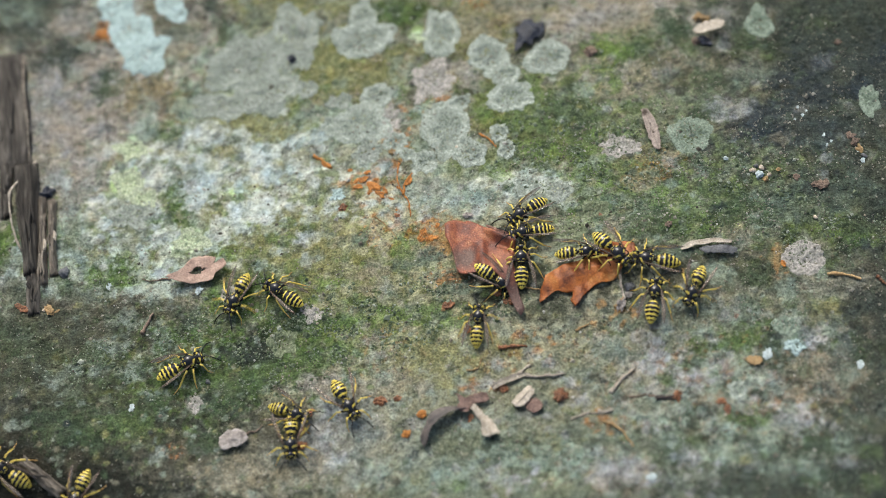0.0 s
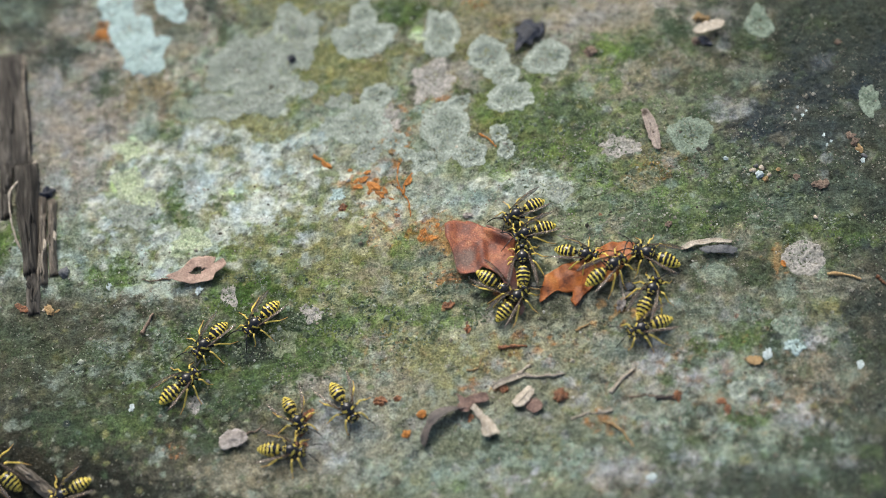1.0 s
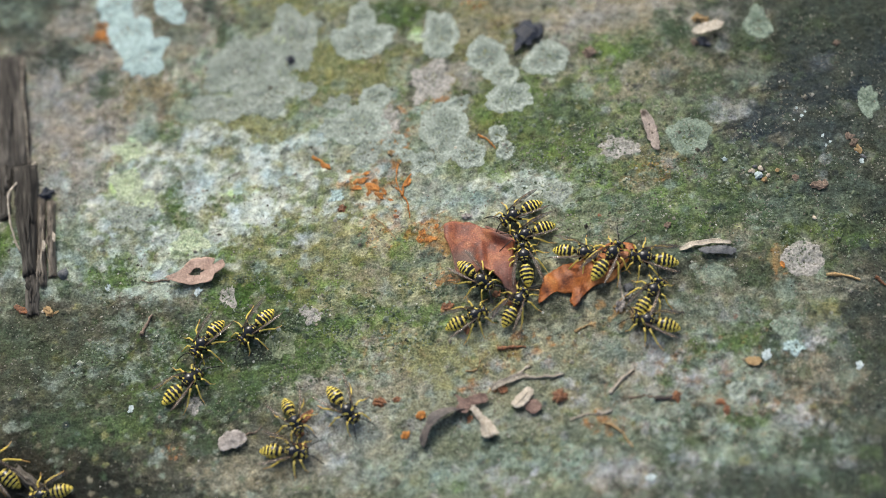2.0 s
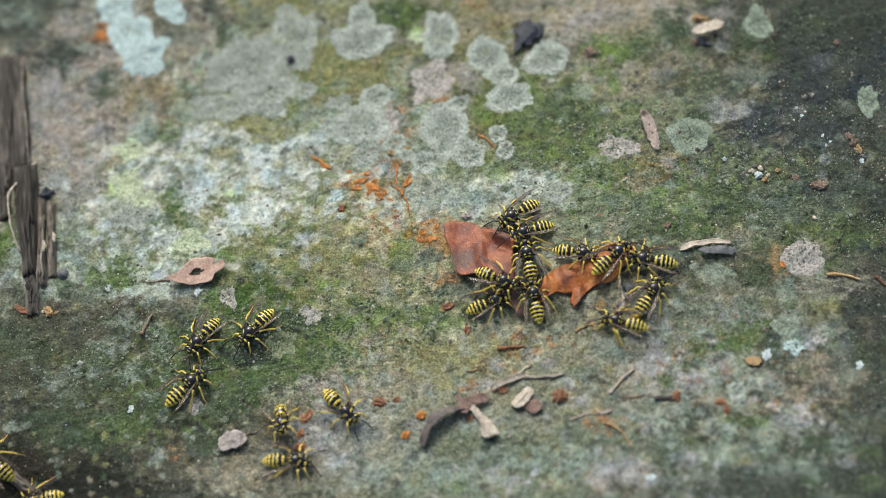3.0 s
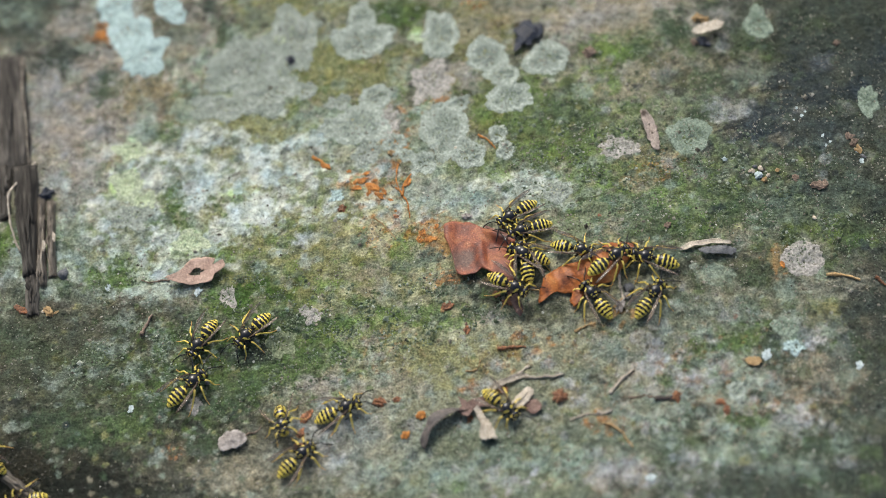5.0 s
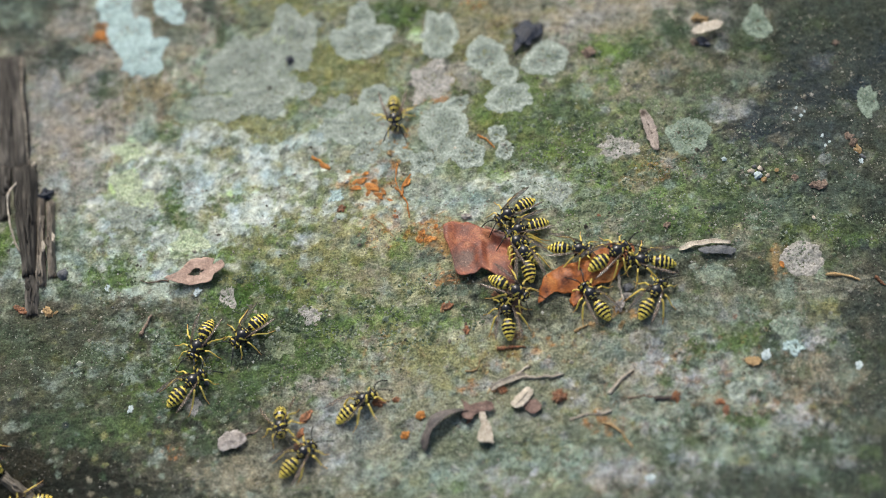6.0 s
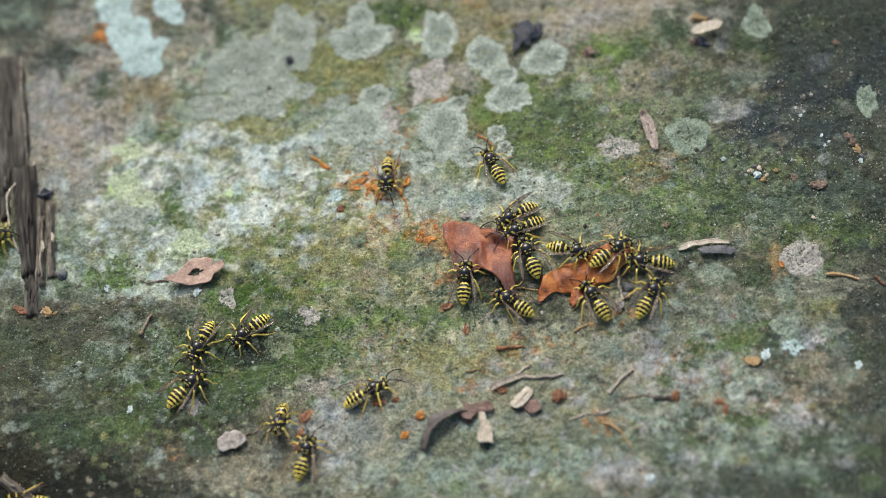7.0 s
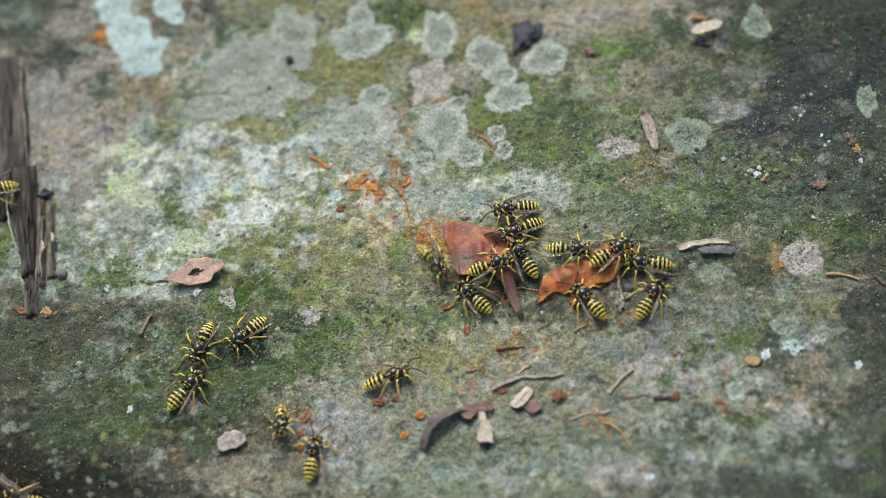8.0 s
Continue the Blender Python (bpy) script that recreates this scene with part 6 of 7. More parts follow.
for k, (x, y, size, m) in enumerate(((6.5, 8.7, 1, FLAKE), (17.9, -16.8, 0.8, RUST), (16.4, -17.5, 0.7, RUST), (19.8, -18.1, 0.7, RUST), (7, -49.2, 0.9, RUST), (42.1, 6.9, 0.5, RUST), (60.2, 3, 0.8, TWIG), (38.9, -25.1, 0.5, STRAW), (-12.7, 10.7, 0.6, RUST), (-6.6, 2.8, 0.6, ORANGE), (90.1, -9.1, 0.7, ORANGE), (71, -48.3, 0.9, RUST), (76.7, -23.8, 0.6, TWIG), (-14.4, 31.8, 0.7, CREAM))):
    crumb(x, y, size, m, "small loose bit of plant litter on the rock", "crumb", 1.5, 65 * k, 170 + k, 0.6)


# ---- bark at the left ----
def bark(x0, y0, x1, y1, w0, w1, thick, material_, label, ridges, seed, name="bark_strip", lift=0.0):
    """A split, fibrous strip of wood along a line: ridged top, ragged sides and ends, with loose splinters on it."""
    a, b = np.array((x0, y0)), np.array((x1, y1))
    length = float(np.hypot(*(b - a)))
    turn = math.degrees(math.atan2(b[1] - a[1], b[0] - a[0]))
    mid = (a + b) / 2
    h0 = float(height(*mid))
    base = group_base(name, pose(mid[0] * MM, mid[1] * MM, h0 * MM, 0, 0, turn), label, "bark", "wood litter")
    ca, sa = math.cos(radians(turn)), math.sin(radians(turn))
    nl, nw = 60, 36

    def ground(u, v):
        return float(height(mid[0] + u * ca - v * sa, mid[1] + u * sa + v * ca)) - h0 + lift
    bm = bmesh.new()
    top, low = [], []
    for i in range(nl + 1):
        s = i / nl
        rt, rl = [], []
        for j in range(nw + 1):
            q = j / nw * 2 - 1
            frayed = 1.5 * float(perlin(j * 0.55, seed, 5)) * (1 if s > 0.5 else -1) * abs(2 * s - 1) ** 6
            u = (s - 0.5) * length + frayed
            half = (w0 + (w1 - w0) * s) / 2 * (1 + 0.14 * float(perlin(s * 6, seed + (0.5 if q > 0 else 9.5), 6)))
            v = q * half
            z = thick * (1 - abs(q) ** 3.2) * (0.75 + 0.35 * float(perlin(s * 2.5, q * ridges, seed))) + 0.32 * thick * abs(float(perlin(s * 2.2, q * ridges * 1.6, seed + 2))) * (1 - q ** 4)
            z *= 1 - 0.75 * abs(2 * s - 1) ** 9
            rt.append(bm.verts.new((u, v, ground(u, v) + max(z, 0.05) + 0.15)))
            rl.append(bm.verts.new((u, v * 0.92, ground(u, v) - 0.4)))
        top.append(rt)
        low.append(rl)
    for i in range(nl):
        for j in range(nw):
            bm.faces.new((top[i][j], top[i + 1][j], top[i + 1][j + 1], top[i][j + 1]))
            bm.faces.new((low[i][j], low[i][j + 1], low[i + 1][j + 1], low[i + 1][j]))
        for j in (0, nw):
            bm.faces.new((top[i][j], low[i][j], low[i + 1][j], top[i + 1][j]))
    for i in (0, nl):
        for j in range(nw):
            bm.faces.new((top[i][j], top[i][j + 1], low[i][j + 1], low[i][j]))
    part("body", bm, material_, base)
    rng = random.Random(seed)
    for k in range(4):
        s, q = rng.uniform(0.15, 0.7), rng.uniform(-0.75, 0.75)
        run = rng.uniform(0.15, 0.35) * length
        pts, rad = [], []
        for i in range(9):
            u = (s - 0.5) * length + run * i / 8
            v = q * (w0 + (w1 - w0) * s) / 2 + 0.25 * math.sin(i * 0.8 + k)
            pts.append((u, v, ground(u, v) + thick * (1 - abs(q) ** 3.2) * 0.95 + 0.25))
            rad.append(0.42 * math.sin(math.pi * (i + 1) / 10) + 0.06)
        bm = bmesh.new()
        tube(bm, pts, rad, 6)
        part("splinter", bm, material_, base)
    return base


bark(-128.6, 72.0, -122.6, 33.0, 9.6, 10.4, 2.6, BARK, "dark weathered strip of bark leaning on the rock", 2.2, 11)
bark(-124.7, 34.0, -122.8, 16.0, 3.9, 3.2, 2.2, BARK, "broken lower end of a dark bark strip", 1.6, 18)
bark(-119.0, 33.6, -113.6, -2.0, 7.4, 4.4, 3.0, BARK, "splintered grey-brown strip of bark on the rock", 2.4, 12, lift=0.8)
bark(-113.5, 0.5, -112.1, -13.8, 4.3, 3.6, 1.3, BARK, "crumbling gritty lower end of a bark strip", 2.0, 19)
bark(-113.4, 23.4, -110.1, -5.1, 2.3, 2.5, 2.2, GREYWOOD, "narrow pale splinter of bark beside a larger strip", 1.3, 15)
bark(-110.6, 22.2, -107.6, -2.2, 2.5, 2.4, 2.4, GREYWOOD, "narrow pale splinter of bark beside a larger strip", 1.3, 17)
twig(-124.2, 71.6, -117.8, 34.0, 0.55, GREYWOOD, "long pale ridge of torn wood along the bark", 0.0, 2.6, seed=31, kinks=0.15)
twig(-116.0, 35.0, -117.0, 5.0, 0.5, TWIG_PALE, "arched pale fibre sticking off the bark", -0.17, 3.4, seed=32, kinks=0.3)
for k, (x, y, size, m, long, turn) in enumerate(((-110.4, 6.0, 0.55, PALEWOOD, 3.4, 96), (-107.9, 9.0, 0.5, PALEWOOD, 3.2, 98), (-117.2, 13.5, 0.5, RUST, 3.6, 104), (-112.6, 14.5, 0.5, GREYWOOD, 5.0, 98))):
    crumb(x, y, size, m, "torn fibre of wood on the bark", "wood_fibre", long, turn, 140 + k, 0.5, 2.6)
for x, y, size, m, turn in ((-116.2, -11.6, 0.7, RUST, -20), (-108.8, -12.6, 0.55, PALEWOOD, 15), (-105.6, -12.9, 0.4, STRAW, 40)):
    crumb(x, y, size, m, "dry chip of bark at the foot of the strip", "bark_chip", 2.0, turn, 150, 0.6)
STICK = bark(-111.8, -58.5, -100.5, -67.2, 2.9, 3.3, 1.8, GREYWOOD, "grey weathered splinter of wood that shifts beside a wasp", 2.0, 13, "wood_splinter", 0.8)
crumb(-112.1, 24.3, 2.0, LEAF_BLACK, "dark knot of bark beside the strip", "crumb", 1.2, 30, 130)
crumb(-104.6, -1.5, 1.7, DARKSTONE, "small weathered pebble lying on the rock", "pebble", 1.2, 80, 131)


# ---- the wasps ----
def wasp():
    base = group_base("wasp", Matrix.Identity(4), "yellow and black striped wasp with smoky folded wings", "wasp", "wasps on the rock")
    bounds = (0.0, 0.20, 0.40, 0.57, 0.72, 0.86, 1.0)

    def stripes(s, a):
        k = max(i for i in range(6) if s >= bounds[i])
        u = (s - bounds[k]) / (bounds[k + 1] - bounds[k])
        a = abs(a)
        edge = (0.56, 0.66, 0.57, 0.51, 0.45, 0.25)[k] + 0.16 * math.exp(-(a / 0.22) ** 2) - 0.08 * math.exp(-((a - 0.45) / 0.2) ** 2) + 0.16 * math.exp(-((a - 0.85) / 0.18) ** 2) - 0.30 * min(1, max(0, (a - 0.95) / 0.5))
        return 1 if edge < u < 0.955 else 0

    def girth(s):
        g = math.sin(math.pi * min(1, s / 0.72) / 2) ** 0.62 if s < 0.36 else math.sin(math.pi / 2 * min(1, 0.36 / 0.72)) ** 0.62 + 0.06 * math.sin((s - 0.36) * 4)
        tail = max(0.0, 1 - max(0.0, (s - 0.34) / 0.66) ** 1.9)
        k = max(i for i in range(6) if s >= bounds[i])
        u = (s - bounds[k]) / (bounds[k + 1] - bounds[k])
        return 0.10 + 2.24 * g * tail ** 0.75 * (0.965 + 0.045 * u)
    bm = bmesh.new()
    lathe(bm, lambda s: (0.35 - 6.8 * s, 0, 2.75 - 0.25 * s - 0.95 * s * s), lambda s: girth(s), lambda s: girth(s) * 0.86, 84, 40, stripes)
    part("abdomen", bm, [CHITIN, YELLOW], base, "black abdomen with scalloped yellow bands")

    def marks(s, a):
        # s runs from the rear to the front
        a = abs(a)
        if 0.10 < s < 0.15 and 0.14 < a < 0.9:
            return 1
        if 0.225 < s < 0.285 and 0.22 < a < 0.66:
            return 1
        if 0.825 - 0.20 * a < s < 0.94 - 0.20 * a and 0.4 < a < 1.6:
            return 1
        if 0.52 < s < 0.60 and 1.15 < a < 1.4:
            return 1
        if 0.42 < s < 0.55 and 1.7 < a < 2.2:
            return 1
        return 0
    bm = bmesh.new()
    lathe(bm, lambda s: (0.25 + 4.65 * s, 0, 2.95 - 0.15 * abs(s - 0.5)), lambda s: 0.12 + 1.68 * max(0, math.sin(math.pi * s)) ** 0.58 * (0.92 + 0.1 * s), lambda s: 0.12 + 1.60 * max(0, math.sin(math.pi * s)) ** 0.55, 56, 44, marks)
    part("thorax", bm, [CHITIN, YELLOW], base, "black thorax with yellow bars")

    def face(s, a):
        a = abs(a)
        if s > 0.60 and a > 0.75:
            return 1
        if 0.14 < s < 0.45 and 0.5 < a < 2.0:
            return 1
        return 1 if 0.72 < s < 0.85 and a < 0.3 else 0
    bm = bmesh.new()
    lathe(bm, lambda s: (4.75 + 1.75 * s, 0, 2.65 - 0.5 * s), lambda s: 0.10 + 1.62 * max(0, math.sin(math.pi * (0.04 + 0.92 * s))) ** 0.55, lambda s: 0.10 + 1.35 * max(0, math.sin(math.pi * (0.04 + 0.92 * s))) ** 0.6, 30, 40, face)
    head = part("head", bm, [CHITIN, YELLOW], base, "black head with a yellow face")
    for side in (1, -1):
        bm = bmesh.new()
        bmesh.ops.create_uvsphere(bm, u_segments=14, v_segments=10, radius=1)
        for v in bm.verts:
            v.co = Vector((v.co.x * 0.55, v.co.y * 0.42, v.co.z * 0.95))
        part("eye", bm, EYE_M, head, "glossy dark compound eye", (5.72, side * 1.36, 2.55))
        bm = bmesh.new()
        pts = [(0, 0, 0), (0.5, side * 0.35, 0.55), (1.0, side * 0.75, 1.0)] + [(1.0 + 0.42 * k, side * (0.75 + 0.33 * k - 0.012 * k * k), 1.0 - 0.05 * k - 0.028 * k * k) for k in range(1, 9)]
        tube(bm, pts, [0.15, 0.18, 0.17] + [0.165] * 7 + [0.12], 6)
        part("antenna", bm, CHITIN, head, "thin black antenna", (6.1, side * 0.38, 2.75))
        # wing, hinged at the thorax and pointing to the rear
        bm = bmesh.new()
        n, m = 22, 8
        rows = [[], []]
        for layer in (0, 1):
            for i in range(n + 1):
                s = i / n
                half = 0.66 * math.sin(math.pi * min(1, 0.08 + s * 0.98)) ** 0.55 * (0.48 + 0.80 * s)
                rows[layer].append([bm.verts.new((-10.6 * s, side * (0.35 * math.sin(math.pi * s) + half * (2 * j / m - 1)), 0.22 * math.sin(math.pi * j / m) - 0.9 * s * s + 0.10 * math.sin(j * 2.4) * s - 0.045 * layer)) for j in range(m + 1)])
        for layer in (0, 1):
            for i in range(n):
                for j in range(m):
                    a, b = rows[layer][i], rows[layer][i + 1]
                    bm.faces.new((a[j], b[j], b[j + 1], a[j + 1]))
        for i in range(n):
            for j in (0, m):
                bm.faces.new((rows[0][i][j], rows[0][i + 1][j], rows[1][i + 1][j], rows[1][i][j]))
        for i in (0, n):
            for j in range(m):
                bm.faces.new((rows[0][i][j], rows[0][i][j + 1], rows[1][i][j + 1], rows[1][i][j]))
        wing = part("wing", bm, WING, base, "smoky brown folded wing", (3.3, side * 1.55, 3.85))
        wing.rotation_euler = (radians(side * 30), radians(4), radians(side * -15))
        bm = bmesh.new()
        for q, end in ((0.92, 0.97), (0.55, 0.9), (0.15, 0.8)):
            pts = []
            for i in range(8):
                s = 0.02 + (end - 0.02) * i / 7
                half = 0.66 * math.sin(math.pi * min(1, 0.08 + s * 0.98)) ** 0.55 * (0.48 + 0.80 * s)
                pts.append((-10.6 * s, side * (0.35 * math.sin(math.pi * s) + half * q * (1 - 0.4 * (1 - q) * s)), 0.12 - 0.9 * s * s + 0.08))
            tube(bm, pts, [(0.10 if q > 0.9 else 0.05) * (1 - 0.08 * i) for i in range(8)], 5)
        part("vein", bm, VEIN, wing)
        for hip, knee, ankle, foot, thick in (((4.2, 0.9, 2.1), (5.5, 2.6, 2.9), (6.3, 3.5, 0.9), (7.5, 3.9, 0.12), 0.30),
                                              ((3.2, 1.0, 1.9), (2.9, 3.6, 3.2), (2.6, 5.2, 0.9), (2.7, 6.9, 0.12), 0.31),
                                              ((2.2, 0.95, 1.9), (0.3, 3.3, 3.5), (-2.0, 4.7, 1.1), (-4.2, 5.6, 0.12), 0.34)):
            h, kn, an, fo = (Vector((p[0], side * p[1], p[2])) for p in (hip, knee, ankle, foot))
            bm = bmesh.new()
            pts = [h, h.lerp(kn, 0.35), h.lerp(kn, 0.6), h.lerp(kn, 0.62), kn, kn.lerp(an, 0.12), kn.lerp(an, 0.6), an, an.lerp(fo, 0.15), an.lerp(fo, 0.5) + Vector((0, 0, -0.1)), fo]
            tube(bm, [p - h for p in pts], [0.80 * thick * f for f in (0.9, 1.15, 1.1, 1.08, 0.72, 0.75, 0.95, 0.72, 0.5, 0.42, 0.34)], 8, mats=[0, 0, 1, 1, 1, 1, 1, 1, 2, 2])
            part("leg", bm, [CHITIN, LEGYEL, LEGTIP], base, "", tuple(h))
    return base


WASPS = {}
first = wasp()
for key, size, spread, label in (
        ("A", 0.99, 9, "wasp feeding at the rim of the red-brown leaf, wings folded"), ("B", 0.97, 7, "wasp feeding at the rim of the red-brown leaf, wings folded"),
        ("C", 0.99, 17, "wasp feeding beside the red-brown leaf with wings half spread"), ("D", 0.96, 13, "yellow and black wasp that walks over the rock and flies off"),
        ("E", 0.97, 12, "wasp reaching under the red-brown leaf, then walking off"), ("F", 0.95, 12, "wasp feeding at the edge of the orange leaf"),
        ("G", 1.03, 15, "wasp standing on the orange leaf"), ("H", 1.05, 13, "wasp feeding beside the orange leaf"),
        ("I", 0.99, 14, "yellow and black wasp walking up to the orange leaf"), ("J", 1.0, 12, "yellow and black wasp resting on bare rock"),
        ("K", 1.01, 10, "yellow and black wasp walking over mossy rock"), ("L", 1.0, 12, "yellow and black wasp walking over mossy rock"),
        ("M", 1.06, 16, "yellow and black wasp resting on mossy rock"), ("N", 0.92, 28, "wasp gnawing a red-brown morsel on the rock"),
        ("O", 1.03, 24, "yellow and black wasp turning on bare rock"), ("P", 1.0, 22, "wasp gnawing a red-brown morsel on the rock"),
        ("Q", 0.96, 14, "yellow and black wasp that lands and walks to the leaf"), ("R", 1.04, 8, "yellow and black wasp beside a grey splinter of wood"),
        ("S", 0.94, 17, "yellow and black wasp crawling down into a dark hollow"), ("U", 0.98, 13, "yellow and black wasp climbing over the bark"),
        ("V", 0.95, 17, "yellow and black wasp walking down the lichened rock")):
    one = first if key == "A" else copy_thing(first, Matrix.Identity(4))
    tagged(one, label)
    one.scale = (size,) * 3
    for o in one.children:
        if o.name.startswith("wing"):
            side = 1 if o.location.y > 0 else -1
            o.rotation_euler = (radians(side * 30), radians(4), radians(side * -0.72 * spread))
    WASPS[key] = one


# ---- what moves ----
WAYS = {}


def path(key, rows):
    """Rows of seconds, x and y in mm on the rock, heading in degrees and, where given, height over the rock, nod and lean."""
    WAYS[key] = [(r[0], site(r[1], r[2], r[3], r[4] if len(r) > 4 else 0.0, r[5] if len(r) > 5 else 0.0, r[6] if len(r) > 6 else 0.0)) for r in rows]
    return WAYS[key]


def busy(rows):
    """Spans of time in which a wasp walks."""
    return [(a[0], b[0]) for a, b in zip(rows, rows[1:]) if b[0] - a[0] <= 1.2 and (a[1].translation - b[1].translation).length / (b[0] - a[0]) > 0.010]


def stride(one, rows, seed):
    """Legs swing while the wasp walks; antennae feel about all the time."""
    rng = random.Random(seed)
    spans = busy(rows)
    legs = [o for o in one.children if o.name.startswith("leg")]
    for i, o in enumerate(legs):
        rest = Matrix.Translation(o.location)
        set_turn = rng.uniform(-12, 12)
        keys = {0.0: set_turn, 8.0: set_turn}
        for a, b in spans:
            k = math.ceil(a * 15)
            while k / 15 < b:
                keys[round(k / 15, 3)] = set_turn + 17 * math.sin(2 * math.pi * 4.3 * k / 15 + (math.pi if i % 2 else 0))
                k += 1
            keys.setdefault(round(a, 3), set_turn)
            keys.setdefault(round(b, 3), set_turn)
        walk(o, [(t, rest @ pose(0, 0, 0, 0, 0, keys[t])) for t in sorted(keys)])
    for o in one.children_recursive:
        if o.name.startswith("antenna"):
            rest = Matrix.Translation(o.location)
            walk(o, [(0.5 * k, rest @ pose(0, 0, 0, rng.uniform(-8, 8), rng.uniform(-10, 14), rng.uniform(-16, 16))) for k in range(17)])


def flap(one, spans):
    """Wings open and beat in flight, and fold again on the rock."""
    for o in one.children:
        if o.name.startswith("wing"):
            side = 1 if o.location.y > 0 else -1
            at, fold = Matrix.Translation(o.location), o.rotation_euler.z
            shut = at @ pose(0, 0, 0, side * 30, 4, math.degrees(fold))
            keys = {0.0: shut, 8.0: shut}
            for a, b in spans:
                k = math.ceil(a * 30)
                while k / 30 < b:
                    keys[k / 30] = at @ pose(0, 0, 0, side * (30 if k % 2 else -25), 0, side * -72)
                    k += 1
                if a > 0.05:
                    keys[a - 0.07] = shut
                if b < 7.9:
                    keys[b + 0.07] = shut
            if spans[-1][1] >= 8:
                keys.pop(8.0)
            walk(o, [(t, keys[t]) for t in sorted(keys)])


def motions():
    walk(WASPS["A"], path("A", [(0, 22.9, 7.9, -147), (1, 22.0, 7.9, -149), (1.7, 21.7, 7.8, -152), (2.8, 21.1, 7.7, -149), (3.5, 20.8, 7.6, -150), (4.7, 20.5, 7.5, -147), (5.8, 20.2, 8.2, -146), (6.3, 20.0, 8.5, -148), (6.6, 20.7, 7.9, -148), (7, 20.7, 7.1, -152), (7.6, 20.0, 7.2, -148), (8, 20.4, 9.0, -175)]))
    walk(WASPS["B"], path("B", [(0, 23.8, 1.4, -172), (0.6, 24.3, 1.8, -163), (1, 24.4, 1.5, -162), (1.7, 24.7, 1.4, -158), (2.8, 24.3, 2.0, -163), (3.5, 24.0, 1.9, -165), (4.3, 23.8, 2.1, -163), (4.7, 23.7, 2.5, -164), (5.8, 23.3, 2.5, -165), (6.3, 22.6, 3.5, -158), (7, 22.3, 3.0, -156), (8, 22.0, 2.6, -156)]))
    walk(WASPS["C"], path("C", [(0, 20.9, -8.8, 89), (1, 21.3, -8.7, 90), (1.3, 21.3, -8.5, 89), (1.7, 21.8, -8.2, 95), (2.8, 22.9, -7.5, 98), (3.1, 23.1, -7.2, 99), (3.5, 22.6, -7.3, 94), (4, 22.1, -7.3, 102), (4.3, 21.8, -7.7, 106), (4.7, 21.9, -7.5, 103), (5.8, 22.9, -7.3, 100), (6, 22.6, -7.0, 102), (6.3, 23.1, -6.3, 102), (6.6, 22.9, -5.7, 104), (7, 23.7, -6.2, 109), (7.3, 22.8, -6.0, 114), (7.6, 22.3, -6.5, 117), (8, 22.3, -6.5, 120)]))
    walk(WASPS["D"], path("D", [(0, 9.3, -24.6, 84), (0.3, 12.8, -21.0, 78), (0.6, 14.2, -21.0, 66), (1, 18.1, -19.0, 48), (1.3, 18.7, -19.0, 61), (1.7, 19.0, -19.5, 58), (2.8, 21.9, -20.3, 80), (3.1, 25.9, -17.5, 104), (3.5, 27.2, -15.3, 95), (4, 26.9, -13.3, 98), (4.3, 27.8, -8.2, 111), (4.5, 27.4, -6.9, 127), (4.7, 24.6, -5.1, 142), (5.8, 22.2, -5.9, 165), (6, 21.8, -3.1, 131), (6.15, 20.5, 1.6, 124), (6.3, 18.6, 7.3, 112), (6.5, 15.2, 15.7, 115), (6.65, 14.6, 19.9, 112), (7, 14.6, 23.0, 114), (7.6, 14.6, 24.1, 117), (7.67, 14.8, 22.1, 113, 4), (7.7, 14.7, 20.1, 109, 9), (7.8, 15.7, 28.0, 76, 35), (7.9, 22.5, 39.3, 64, 60), (8, 33.7, 57.0, 61, 90)]))
    walk(WASPS["E"], path("E", [(0, 13.0, -11.0, -34, 0.3, 20), (0.6, 13.3, -12.2, -38, 0.3, 20), (1, 13.5, -12.9, -34, 0.3, 20), (1.3, 8.0, -10.3, -23), (1.7, 7.9, -9.6, -51), (2.8, 13.5, -12.9, -6, 2.8), (3.1, 14.5, -12.6, -36, 2.8), (3.5, 16.0, -14.6, -42, 2.8), (4, 16.5, -14.7, -20, 2.8), (4.7, 16.9, -14.2, -29, 2.8), (5.8, 17.8, -15.7, -32, 2.8), (6, 17.6, -15.4, -33, 2.8), (6.3, 19.0, -15.4, -48, 2.4), (6.45, 21.9, -17.6, -60, 1.2), (6.6, 23.4, -18.8, -90), (6.75, 21.6, -18.8, -132), (6.9, 19.8, -18.2, -191), (7, 19.5, -18.7, -217), (7.3, 16.3, -17.0, -212), (7.6, 12.8, -18.0, -225), (8, 8.9, -16.3, -226)]))
    walk(WASPS["F"], path("F", [(0, 35.6, -5.9, 1, 0.6), (0.6, 35.7, -5.4, 1, 0.6), (1, 35.4, -6.0, -16, 0.6), (1.7, 35.3, -5.5, -11, 0.6), (3.5, 35.1, -5.5, -12, 0.6), (4.3, 35.3, -5.4, -14, 0.6), (4.7, 34.9, -4.4, -19, 0.6), (5.8, 34.2, -4.5, -8, 0.6), (7, 33.8, -4.6, -15, 0.6), (8, 33.8, -4.5, -6, 0.6)]))
